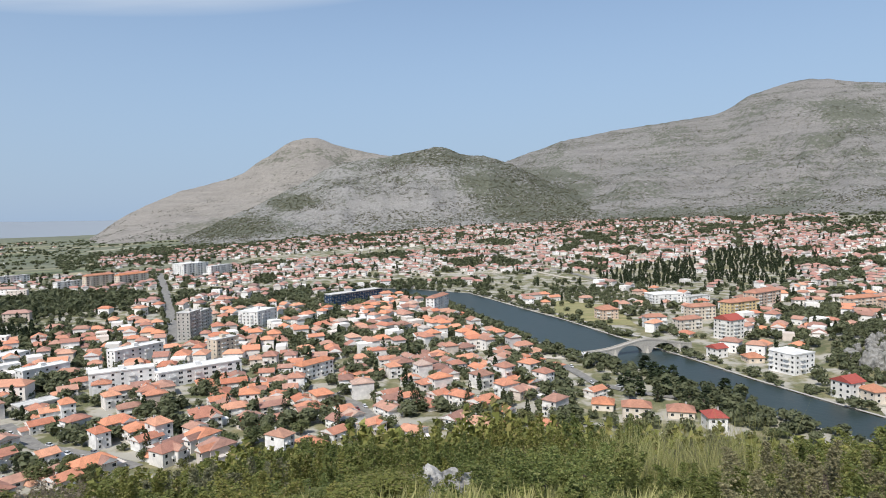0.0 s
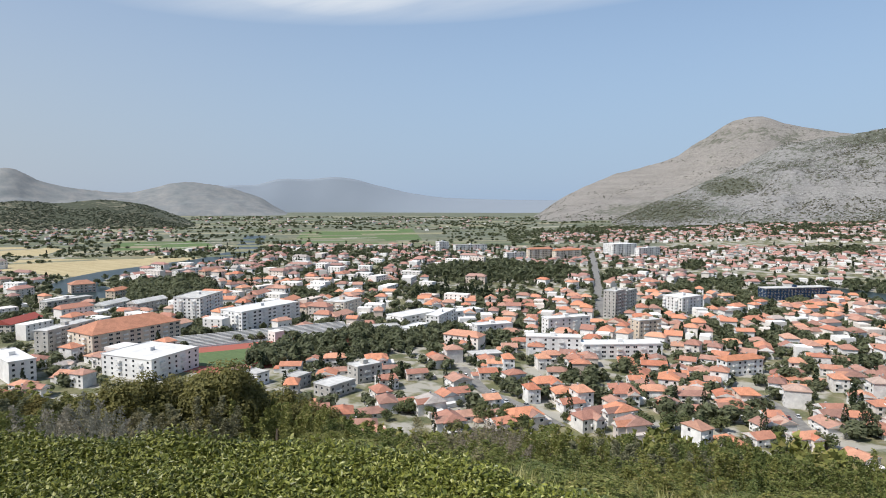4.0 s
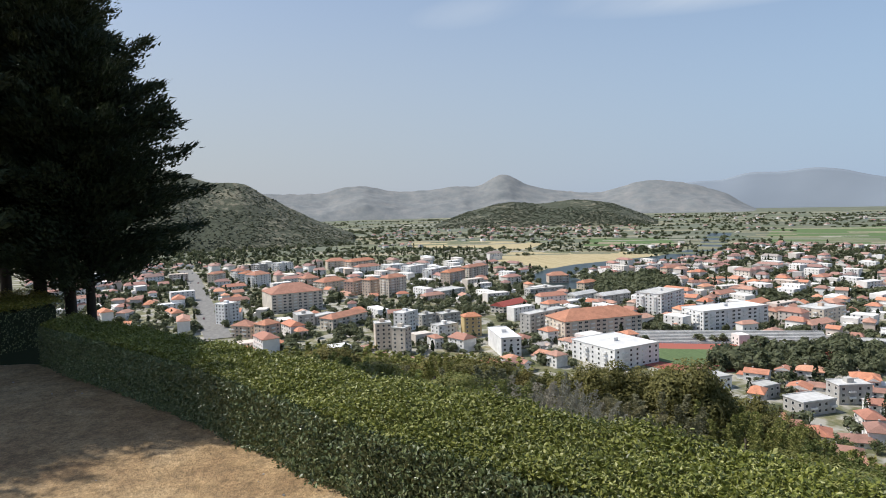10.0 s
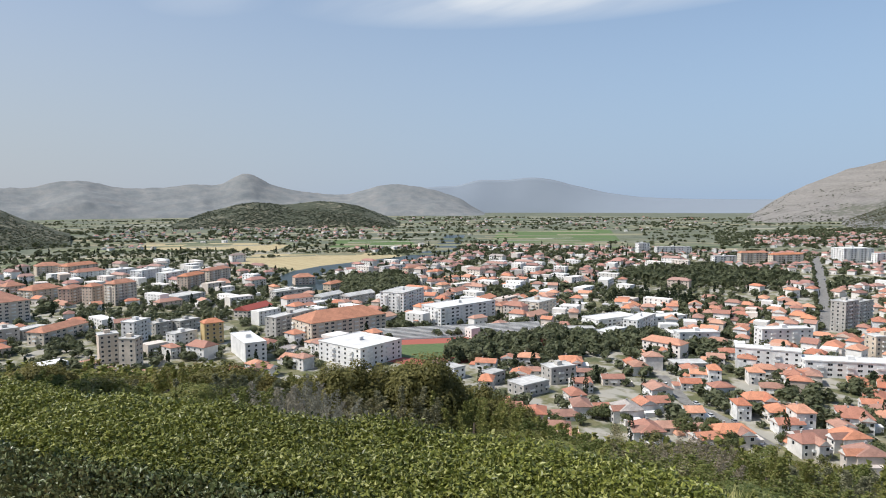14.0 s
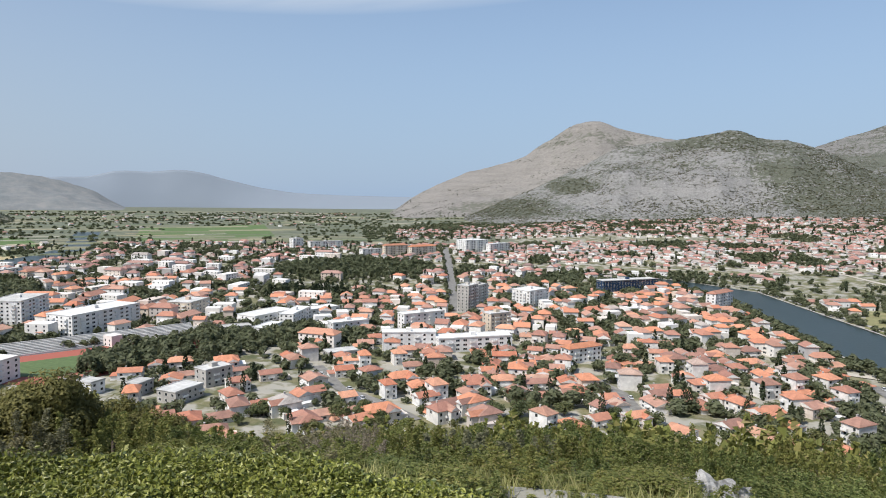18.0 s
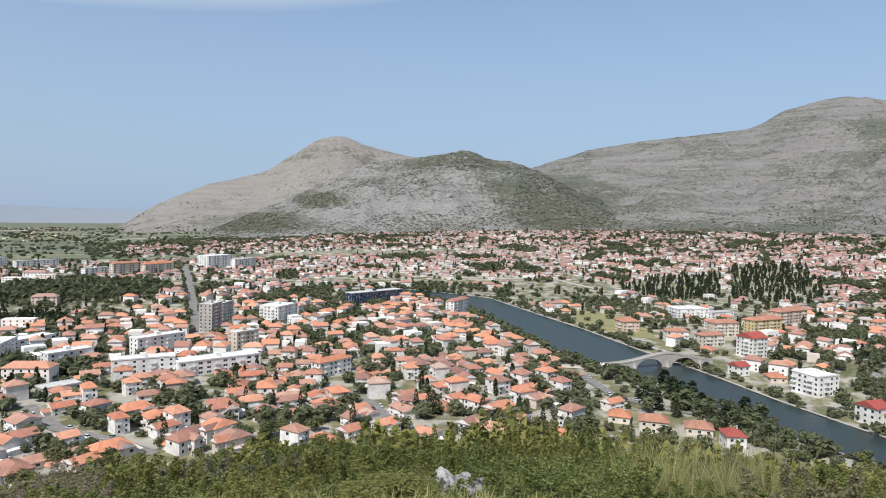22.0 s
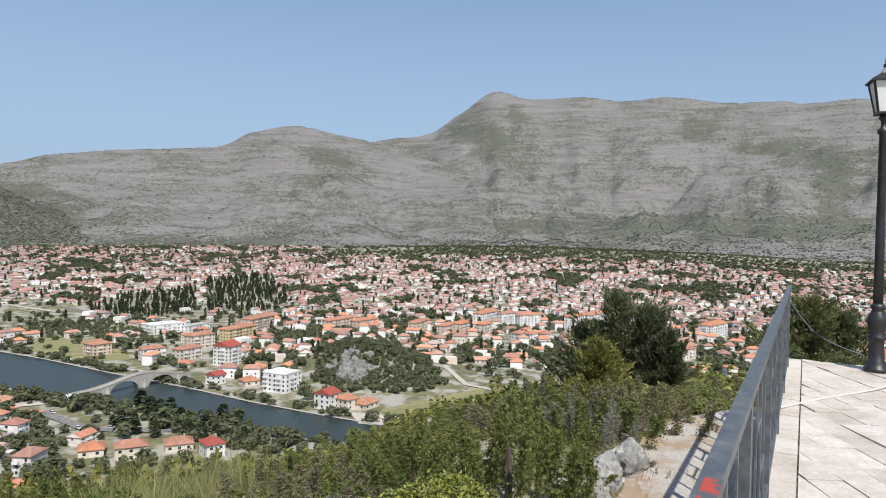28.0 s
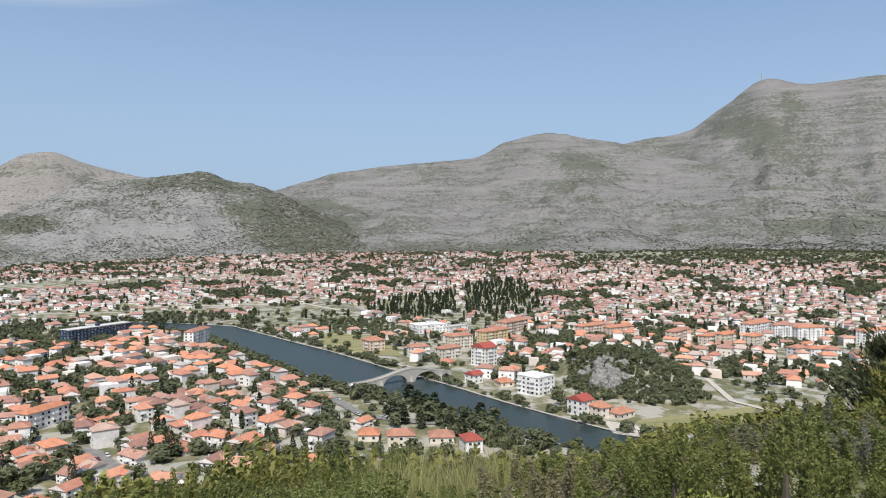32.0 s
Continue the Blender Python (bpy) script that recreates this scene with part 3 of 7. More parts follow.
L1WOOD = [(-2016, -229), (-2167, 232), (-1804, 268), (-1318, -20), (-1256, -126)]
W_BUSH = [(-1039, -65), (-1007, -1), (-863, 19), (-867, -49)]
YELLOW1 = [(-1509, 342), (-1276, 551), (-1408, 649), (-1503, 649), (-1721, 421)]
YELLOW2 = [(-1078, 402), (-907, 436), (-1011, 688), (-1085, 726), (-1228, 494)]
GREEN1 = [(-1282, 682), (-1147, 832), (-1415, 979), (-1529, 829)]
GREEN2 = [(-1162, 1033), (-865, 1157), (-1425, 1810), (-1533, 1407)]
PITCH = [(-401, 233), (-399, 271), (-354, 355), (-334, 346), (-338, 308), (-352, 258)]
TRACK = [(-407, 220), (-417, 275), (-366, 376), (-329, 364), (-323, 309), (-336, 246)]
STAND = [(-427, 269), (-379, 368), (-352, 390), (-396, 397), (-450, 297)]
PROMENADE = [(-40, 944), (34, 884), (90, 735), (124, 648), (154, 559), (185, 507)]
ROADN = [(184, 1102), (231, 972), (269, 872), (310, 749), (413, 771), (536, 848)]
ROADN2 = [(-120, 1082), (31, 1077), (152, 1072), (205, 976), (266, 889), (301, 848)]
STREET1 = [(-230, 569), (-333, 807), (-423, 1012), (-517, 1215)]
ROADW = [(-1205, -110), (-1092, -89), (-795, -56), (-565, -28)]
STREET2 = [(-70, 394), (-50, 370), (-33, 332)]
STREET3 = [(-232, 346), (-194, 311), (-155, 295), (-133, 281)]
STREET4 = [(82, 451), (93, 400), (111, 380), (130, 368)]
TRAIL = [(366, 414), (337, 356), (343, 328)]
ROADBR = [(63, 478), (86, 473), (104, 483)]


M_PLAIN = material("valley_plain", lambda nt, b: nt.links.new(mix(nt, 0.5, ramp(nt, noise_fac(nt, 0.012, 5, 0.65, stretch=(0.6, 1.6, 1)), [(0.38, (0.075, 0.095, 0.06)), (0.5, (0.13, 0.15, 0.09)), (0.6, (0.20, 0.20, 0.13)), (0.7, (0.12, 0.15, 0.08))]), ramp(nt, noise_fac(nt, 0.05, 4, 0.7), [(0.4, (0.07, 0.085, 0.055)), (0.65, (0.19, 0.19, 0.14))])), b.inputs["Base Color"]), rough=0.95)
# hedged plots of the plain
V, F = [], []
prn = random.Random(21)
for _ in range(420):
    a, r = prn.uniform(-97, -20), 1250 + 2600 * prn.random() ** 1.3
    x, y = r * math.sin(radians(a)), r * math.cos(radians(a))
    L, W, t = prn.uniform(50, 210) * (0.6 + r / 3000), prn.uniform(20, 60) * (0.6 + r / 3000), -radians(a) + prn.uniform(-0.25, 0.25)
    n = len(V)
    for i in range(7):
        for s in (-1, 1):
            u, w = (i / 6 - 0.5) * L, s * W / 2
            px_, py_ = x + u * math.cos(t) - w * math.sin(t), y + u * math.sin(t) + w * math.cos(t)
            V.append((px_, py_, ground_z(px_, py_) + 0.3 + 0.0004 * _))
    F += [(n + 2 * i, n + 2 * i + 2, n + 2 * i + 3, n + 2 * i + 1) for i in range(6)]
M_PLOTS = tinted([(0, (0.30, 0.26, 0.16)), (0.2, (0.11, 0.14, 0.07)), (0.38, (0.36, 0.32, 0.21)), (0.55, (0.16, 0.19, 0.09)), (0.72, (0.22, 0.21, 0.13)), (0.85, (0.08, 0.11, 0.055)), (1, (0.40, 0.37, 0.29))], "island", (0.03, 0.2, 0.1), 0.95, "field_plots")
tagged(mesh_object("plots", V, F, M_PLOTS), "patchwork of narrow straw and green fields on the plain", "fields", kind="stuff")
V, F = [], []
P_AZ, P_R = list(np.arange(-98, -15.9, 1.5)), np.geomspace(1.0, 3.45, 16)
for a in P_AZ:
    r0 = 1430 + 160 * noise.noise((a * 0.35, 0, 0))
    for k in P_R:
        x, y = r0 * k * math.sin(radians(a)), r0 * k * math.cos(radians(a))
        V.append((x, y, ground_z(x, y) + 0.12))
n = len(P_R)
for i in range(len(P_AZ) - 1):
    F += [(i * n + q, i * n + q + 1, (i + 1) * n + q + 1, (i + 1) * n + q) for q in range(n - 1)]
tagged(mesh_object("plain", V, [f[::-1] for f in F], M_PLAIN, smooth=True), "patchwork of hazy fields and scrub across the plain", "plain", kind="structure")
sheet("field", YELLOW1, 0.25, M_STRAW, "mown straw-yellow field on the plain", "field")
sheet("field", YELLOW2, 0.25, M_STRAW, "wide straw-yellow field beside the river", "field")
sheet("field", GREEN1, 0.25, M_CROP, "green crop field on the far plain", "field")
sheet("field", GREEN2, 0.25, M_CROP, "large bright green field beyond the town", "field")
sheet("field", BANKFIELD, 0.3, M_MEADOW, "dry riverside meadow with straw patches", "field")
sheet("field", MEADOW, 0.3, M_MEADOW, "sunlit grass meadow below the lookout", "field")
sheet("gravel", GRAVEL, 0.45, M_GRAVEL, "bare pale gravel beside the river", "gravel")
sheet("running_track", TRACK, 0.25, M_TRACK, "red running track round the stadium pitch", "running track")
sheet("pitch", PITCH, 0.45, M_PITCH, "green grass football pitch of the stadium", "pitch")
for nm, line, width, mat, lab in (
        ("promenade", PROMENADE, 5, M_STONE, "pale stone promenade along the river"),
        ("road", ROADN, 8, M_ROAD, "grey road along the valley"), ("road", ROADN2, 7, M_GRAVEL, "pale road on an embankment"),
        ("road", STREET1, 12, M_ROAD, "straight tree-lined street through the town centre"), ("road", ROADW, 22, M_ROAD, "wide straight road leaving the town"),
        ("road", STREET2, 7, M_ROAD, "grey street between red-roofed houses"), ("road", STREET3, 7, M_ROAD, "grey street on the edge of the town"),
        ("road", STREET4, 7, M_ROAD, "grey road by the bridge"), ("road", TRAIL, 5, M_GRAVEL, "pale dirt track climbing the meadow"),
        ("road", ROADBR, 9, M_GRAVEL, "pale gravel approach to the stone bridge")):
    ribbon(nm, line, width, 0.5, mat, lab, "road")
for line, side in ((RIVER_NEAR, -2), (RIVER_FAR, 2)):
    ribbon("river_bank", [(x + side, y) for x, y in line], 2.2, 0.75, M_STONE, "low pale stone bank of the river", "bank")
# far weir across the western bend
ribbon("weir", [(-845, 440), (-905, 560)], 6, 0.9, M_STONE, "white line of a weir across the river", "weir")

# ---------------------------------------------------------------- building blocks of the town
def box_vf(x0, x1, y0, y1, z0, z1):
    v = [(x0, y0, z0), (x1, y0, z0), (x1, y1, z0), (x0, y1, z0), (x0, y0, z1), (x1, y0, z1), (x1, y1, z1), (x0, y1, z1)]
    f = [(0, 1, 5, 4), (1, 2, 6, 5), (2, 3, 7, 6), (3, 0, 4, 7), (4, 5, 6, 7), (3, 2, 1, 0)]
    return v, f


def roof_vf(w, d, z, rise, hip, over=0.5, thick=0.22):
    """Gable (hip=0) or hipped roof with an overhang and an edge board, ridge along x."""
    a, b = w / 2 + over, d / 2 + over
    h = min(hip, a - 0.2)
    v = [(-a, -b, z), (a, -b, z), (a, b, z), (-a, b, z), (-a, -b, z + thick), (a, -b, z + thick), (a, b, z + thick), (-a, b, z + thick), (-a + h, 0, z + rise), (a - h, 0, z + rise)]
    f = [(0, 1, 5, 4), (1, 2, 6, 5), (2, 3, 7, 6), (3, 0, 4, 7), (4, 5, 9, 8), (6, 7, 8, 9), (5, 6, 9), (7, 4, 8), (3, 2, 1, 0)]
    return v, f


def shift(v, dx, dy, dz=0, ang=0):
    c, s = math.cos(ang), math.sin(ang)
    return [(x * c - y * s + dx, x * s + y * c + dy, z + dz) for x, y, z in v]


def merge_vf(*pieces):
    V, F = [], []
    for v, f in pieces:
        n = len(V)
        V += v
        F += [tuple(i + n for i in q) for q in f]
    return V, F


def shared(name, vf, mats, slots=None):
    me = bpy.data.meshes.new(name)
    me.from_pydata(vf[0], [], vf[1])
    for m in mats if isinstance(mats, (list, tuple)) else [mats]:
        me.materials.append(m)
    if slots:
        me.polygons.foreach_set("material_index", slots)
    me.update()
    return me


def under(name, me, parent, loc=(0, 0, 0), rz=0.0):
    ob = new(name, me)
    ob.parent = parent
    ob.location = loc
    ob.rotation_euler = (0, 0, rz)
    return ob


# a window: pale frame round a dark recessed pane, facing -y
_fr = merge_vf(box_vf(-0.65, 0.65, -0.06, 0.05, 0, 0.09), box_vf(-0.65, 0.65, -0.06, 0.05, 1.31, 1.4), box_vf(-0.65, -0.56, -0.06, 0.05, 0.09, 1.31), box_vf(0.56, 0.65, -0.06, 0.05, 0.09, 1.31), ([(-0.56, -0.02, 0.09), (0.56, -0.02, 0.09), (0.56, -0.02, 1.31), (-0.56, -0.02, 1.31)], [(0, 1, 2, 3)]))
_fr = ([(x * 1.3, y, z * 1.12) for x, y, z in _fr[0]], _fr[1])
W_SMALL = shared("window", _fr, [M_WHITE, M_GLASS], [0] * (len(_fr[1]) - 1) + [1])
_fr = merge_vf(box_vf(-1.3, 1.3, -0.06, 0.05, 0, 0.1), box_vf(-1.3, 1.3, -0.06, 0.05, 1.5, 1.6), box_vf(-0.05, 0.05, -0.06, 0.05, 0.1, 1.5), ([(-1.3, -0.02, 0.1), (1.3, -0.02, 0.1), (1.3, -0.02, 1.5), (-1.3, -0.02, 1.5)], [(0, 1, 2, 3)]))
W_WIDE = shared("window", _fr, [M_WHITE, M_GLASS], [0] * (len(_fr[1]) - 1) + [1])
_bl = merge_vf(box_vf(-1.7, 1.7, -1.3, 0, -0.15, 0), box_vf(-1.7, 1.7, -1.3, -1.2, 0, 0.95), box_vf(-1.7, -1.6, -1.2, 0, 0, 0.95), box_vf(1.6, 1.7, -1.2, 0, 0, 0.95))
BALCONY = shared("balcony", _bl, [M_WHITE])
CHIMNEY = shared("chimney", merge_vf(box_vf(-0.35, 0.35, -0.35, 0.35, -1, 1.3), box_vf(-0.45, 0.45, -0.45, 0.45, 1.3, 1.42)), [M_CONC])

M_TONE = {
    "white_block": tinted([(0, (0.84, 0.83, 0.81)), (1, (0.80, 0.79, 0.77))], "object", (0.35, 0.12, 0.08), name="white_render"),
    "cream_block": tinted([(0, (0.66, 0.56, 0.44)), (0.5, (0.70, 0.62, 0.52)), (1, (0.62, 0.46, 0.36))], "object", (0.35, 0.15, 0.08), name="cream_render"),
    "grey_block": tinted([(0, (0.44, 0.42, 0.39)), (1, (0.56, 0.54, 0.50))], "object", (0.35, 0.18, 0.08), name="grey_render"),
    "yellow_block": tinted([(0, (0.62, 0.46, 0.22)), (1, (0.66, 0.52, 0.28))], "object", (0.35, 0.12, 0.08), name="yellow_render"),
    "orange_block": tinted([(0, (0.70, 0.64, 0.56)), (1, (0.66, 0.58, 0.48))], "object", (0.35, 0.12, 0.08), name="warm_render"),
    "villa": tinted([(0, (0.78, 0.77, 0.74)), (1, (0.74, 0.72, 0.68))], "object", (0.35, 0.1, 0.08), name="villa_render"),
    "red_hall": tinted([(0, (0.60, 0.56, 0.50)), (1, (0.60, 0.56, 0.50))], "object", (0.35, 0.15, 0.08), name="hall_render"),
    "blue_hall": M_BLUE,
}
TONE_WORDS = {"white_block": "white", "cream_block": "cream", "grey_block": "weathered grey", "yellow_block": "yellow", "orange_block": "pale", "villa": "white", "red_hall": "pale", "blue_hall": "dark blue"}
M_REDROOF = tinted([(0, (0.30, 0.06, 0.05)), (1, (0.36, 0.08, 0.06))], "object", (1.2, 0.2), name="dark_red_roof")
M_ORANGE = tinted([(0, (0.54, 0.22, 0.115)), (0.6, (0.46, 0.22, 0.14)), (1, (0.40, 0.20, 0.14))], "object", (1.2, 0.25, 0.2), name="orange_tiles")
M_FLAT = tinted([(0, (0.50, 0.49, 0.46)), (1, (0.66, 0.65, 0.62))], "object", (0.3, 0.25, 0.1), name="flat_roof_felt")
rnd = random.Random(7)
TAKEN = []


def block(tone, form, x, y, length, depth, floors, turn):
    """A larger building: walls, roof, windows floor by floor on the sides that look to the lookout, some balconies."""
    hall = tone.endswith("hall")
    h = 3.05 * floors + 0.5
    z = ground_z(x, y)
    e = new("apartment_block" if floors >= 3 and not hall else ("hall" if hall else "house"))
    word = TONE_WORDS[tone]
    roofword = {"f": "a flat roof", "h": "a hipped tile roof", "g": "a gabled roof"}[form]
    tagged(e, f"{word} {'hall' if hall else f'{floors}-storey building'} with {roofword} in the town", "hall" if hall else "building", "town buildings")
    e.matrix_world = pose(x, y, z, 0, 0, turn)
    v, f = box_vf(-length / 2, length / 2, -depth / 2, depth / 2, -2.5, h)
    mesh_object("wall", v, f[:5], M_TONE[tone], e)
    if form == "f":
        rim = merge_vf(box_vf(-length / 2 - 0.3, length / 2 + 0.3, -depth / 2 - 0.3, depth / 2 + 0.3, h, h + 0.35),
                       box_vf(-length / 2 - 0.3, length / 2 + 0.3, -depth / 2 - 0.3, -depth / 2 + 0.1, h + 0.35, h + 0.75),
                       box_vf(-length / 2 - 0.3, length / 2 + 0.3, depth / 2 - 0.1, depth / 2 + 0.3, h + 0.35, h + 0.75))
        mesh_object("roof", *rim, M_WHITE if tone == "white_block" and rnd.random() < 0.6 else M_FLAT, e)
        if floors > 2:
            mesh_object("stair_head", *box_vf(-2, 1.5, -1.5, 2, h + 0.35, h + 2.6), M_TONE[tone], e)
    else:
        v, f = roof_vf(length, depth, h, 0.2 * depth + 0.8, 0.45 * depth if form == "h" else 0, 0.6)
        mat = M_REDROOF if tone in ("villa", "red_hall") else (M_FLAT if tone == "grey_block" else M_ORANGE)
        top = mesh_object("roof", v, f, mat, e)
        under("chimney", CHIMNEY, top, (length * 0.2, 0.6, h + 0.2 * depth))
    # sides turned to the lookout
    t = radians(turn)
    for nx, ny, span, off, rz in ((0, -1, length, depth, 0), (0, 1, length, depth, math.pi), (-1, 0, depth, length, -math.pi / 2), (1, 0, depth, length, math.pi / 2)):
        wx, wy = nx * math.cos(t) - ny * math.sin(t), nx * math.sin(t) + ny * math.cos(t)
        if (wx * x + wy * y) / math.hypot(x, y) > -0.3:
            continue
        gap = 3.6 if span < 30 else 5.0
        n = max(1, int((span - 1) / gap))
        if hall:
            n = max(2, int(span / 4))
        wide = hall or span > 40
        for fl in range(floors):
            for k in range(n):
                c = -span / 2 + (k + 0.5) * span / n
                lx, ly = (c, ny * off / 2) if nx == 0 else (nx * off / 2, c)
                if not hall and span > 14 and k % 3 == 1 and fl > 0:
                    under("balcony", BALCONY, e, (lx, ly, fl * 3.05 + 0.25), rz)
                else:
                    under("window", W_WIDE if wide else W_SMALL, e, (lx, ly, fl * 3.05 + 1.15), rz)
    TAKEN.append((x, y, max(length, depth) * 0.5 + 6, length / 2 + 8, depth / 2 + 8, t))
    return e


STADIUM = [
    ('white_block', 'f', -383, 226, 38, 40, 4, 103),
    ('cream_block', 'h', -458, 252, 67, 30, 5, 93),
    ('white_block', 'f', -450, 366, 65, 25, 5, 94),
    ('white_block', 'f', -531, 361, 43, 25, 6, 118),
    ('cream_block', 'f', -433, 446, 30, 22, 4, 103),
    ('cream_block', 'h', -448, 416, 20, 10, 3, 107),
    ('white_block', 'f', -331, 461, 40, 12, 3, 104),
    ('white_block', 'f', -358, 457, 46, 20, 2, 84),
    ('white_block', 'f', -321, 412, 26, 10, 2, 95),
    ('white_block', 'f', -333, 491, 47, 14, 2, 72),
    ('white_block', 'f', -268, 442, 30, 11, 3, 56),
]
CENTRE = [
    ('grey_block', 'f', -234, 377, 21, 11, 1, 53),
    ('white_block', 'f', -202, 414, 37, 11, 4, 29),
    ('white_block', 'f', -162, 435, 54, 14, 3, 40),
    ('white_block', 'f', -227, 488, 38, 11, 4, 56),
    ('cream_block', 'f', -166, 499, 20, 11, 5, 56),
    ('grey_block', 'f', -221, 577, 19, 12, 8, 83),
    ('grey_block', 'f', -229, 628, 22, 11, 6, 83),
    ('white_block', 'f', -179, 643, 31, 22, 5, 69),
    ('blue_hall', 'f', -106, 800, 78, 14, 4, 47),
    ('white_block', 'f', -777, 1086, 23, 14, 6, 69),
    ('white_block', 'f', -734, 1122, 68, 15, 4, 56),
    ('white_block', 'f', -434, 1152, 50, 30, 7, 58),
]
CENTRE_EAST = [
    ('white_block', 'f', -388, 1164, 55, 10, 5, 69),
    ('white_block', 'f', -567, 1010, 41, 11, 4, 62),
    ('cream_block', 'h', -532, 1032, 46, 11, 6, 59),
    ('cream_block', 'h', -494, 1061, 56, 11, 5, 66),
    ('white_block', 'h', -5, 714, 37, 10, 5, 65),
    ('grey_block', 'f', -263, 289, 17, 11, 3, 76),
    ('grey_block', 'f', -285, 257, 12, 9, 2, 98),
    ('grey_block', 'f', -258, 259, 19, 13, 2, 89),
    ('white_block', 'f', -309, 247, 9, 11, 2, 92),
    ('white_block', 'h', -86, 436, 27, 9, 3, 53),
    ('grey_block', 'f', -341, 397, 24, 11, 2, 52),
]
WEST_NEAR = [
    ('yellow_block', 'h', -496, 165, 14, 11, 5, 87),
    ('white_block', 'f', -438, 170, 14, 40, 4, 83),
    ('grey_block', 'f', -494, 227, 45, 11, 5, 114),
    ('cream_block', 'f', -481, 91, 12, 11, 6, 87),
    ('cream_block', 'f', -458, 100, 9, 11, 6, 138),
    ('white_block', 'f', -539, 122, 19, 11, 5, 129),
    ('grey_block', 'f', -554, 143, 15, 11, 3, 111),
    ('grey_block', 'f', -553, 163, 19, 11, 3, 111),
    ('white_block', 'f', -503, 145, 19, 11, 3, 110),
    ('white_block', 'f', -637, -23, 16, 13, 6, 130),
    ('orange_block', 'h', -698, 39, 52, 38, 6, 103),
]
WEST_MID = [
    ('cream_block', 'h', -567, -7, 12, 19, 3, 144),
    ('cream_block', 'h', -549, 10, 15, 14, 4, 128),
    ('grey_block', 'f', -603, 43, 15, 19, 3, 100),
    ('grey_block', 'f', -610, 60, 25, 11, 2, 130),
    ('cream_block', 'h', -580, 76, 44, 15, 3, 129),
    ('cream_block', 'h', -958, -46, 25, 11, 5, 145),
    ('white_block', 'h', -1013, -18, 16, 17, 4, 123),
    ('white_block', 'h', -973, -8, 26, 11, 4, 153),
    ('white_block', 'h', -916, 8, 26, 20, 5, 129),
    ('grey_block', 'f', -1105, 13, 18, 18, 4, 131),
    ('white_block', 'f', -1111, 49, 29, 19, 4, 126),
]
WEST_FAR = [
    ('cream_block', 'h', -1096, 134, 32, 21, 4, 94),
    ('cream_block', 'h', -1077, 170, 51, 18, 4, 121),
    ('cream_block', 'h', -867, 70, 21, 18, 4, 116),
    ('cream_block', 'h', -819, 92, 35, 21, 4, 123),
    ('cream_block', 'h', -780, 115, 24, 13, 5, 141),
    ('cream_block', 'h', -755, 131, 15, 13, 6, 125),
    ('cream_block', 'h', -740, 154, 27, 15, 7, 120),
    ('white_block', 'h', -1008, 170, 40, 17, 3, 112),
    ('white_block', 'f', -979, 206, 30, 23, 4, 111),
    ('white_block', 'f', -919, 223, 38, 17, 5, 127),
    ('white_block', 'f', -869, 241, 42, 15, 5, 128),
    ('cream_block', 'h', -818, 249, 37, 14, 5, 130),
]
WORKS = [
    ('cream_block', 'h', -864, 294, 44, 14, 5, 125),
    ('grey_block', 'f', -661, 306, 46, 12, 3, 98),
    ('grey_block', 'g', -622, 329, 36, 11, 2, 113),
    ('grey_block', 'g', -588, 345, 39, 11, 3, 106),
    ('white_block', 'f', -603, 310, 38, 11, 1, 106),
    ('red_hall', 'g', -593, 236, 38, 15, 2, 122),
    ('cream_block', 'h', -763, 370, 25, 17, 3, 77),
    ('cream_block', 'h', -683, 368, 24, 11, 3, 115),
    ('white_block', 'f', -805, 530, 43, 11, 3, 102),
    ('cream_block', 'h', -767, 539, 30, 11, 3, 103),
    ('grey_block', 'f', -722, 212, 38, 22, 2, 119),
]
BANK = [
    ('white_block', 'f', 222, 420, 18, 19, 4, 25),
    ('villa', 'g', 222, 361, 11, 12, 3, 23),
    ('orange_block', 'h', 231, 353, 10, 12, 2, 12),
    ('orange_block', 'h', 242, 348, 15, 11, 1, 19),
    ('white_block', 'f', 249, 741, 38, 23, 3, 12),
    ('white_block', 'f', 282, 737, 34, 11, 2, 28),
    ('yellow_block', 'h', 292, 649, 41, 12, 4, 27),
    ('cream_block', 'h', 336, 695, 47, 14, 5, 33),
    ('orange_block', 'h', 212, 572, 24, 10, 3, 22),
    ('villa', 'g', 230, 531, 16, 16, 5, 27),
    ('cream_block', 'h', 242, 622, 27, 11, 4, 16),
    ('white_block', 'h', 188, 587, 19, 10, 3, 3),
]
FLATS = [
    ('white_block', 'h', 600, 600, 47, 14, 5, 20),
    ('white_block', 'h', 613, 576, 27, 9, 5, 1),
    ('white_block', 'h', 624, 550, 33, 10, 5, -8),
    ('white_block', 'h', 671, 512, 43, 11, 5, 11),
    ('white_block', 'h', 714, 516, 57, 14, 5, 16),
    ('cream_block', 'h', 482, 591, 34, 11, 4, 30),
    ('cream_block', 'h', 504, 567, 23, 11, 3, 16),
    ('cream_block', 'h', 514, 554, 21, 11, 4, 20),
    ('cream_block', 'h', 533, 535, 21, 11, 4, 20),
    ('white_block', 'h', 526, 476, 13, 11, 3, 1),
    ('white_block', 'h', 537, 468, 15, 11, 3, -5),
    ('white_block', 'h', 549, 459, 14, 11, 3, -3),
]
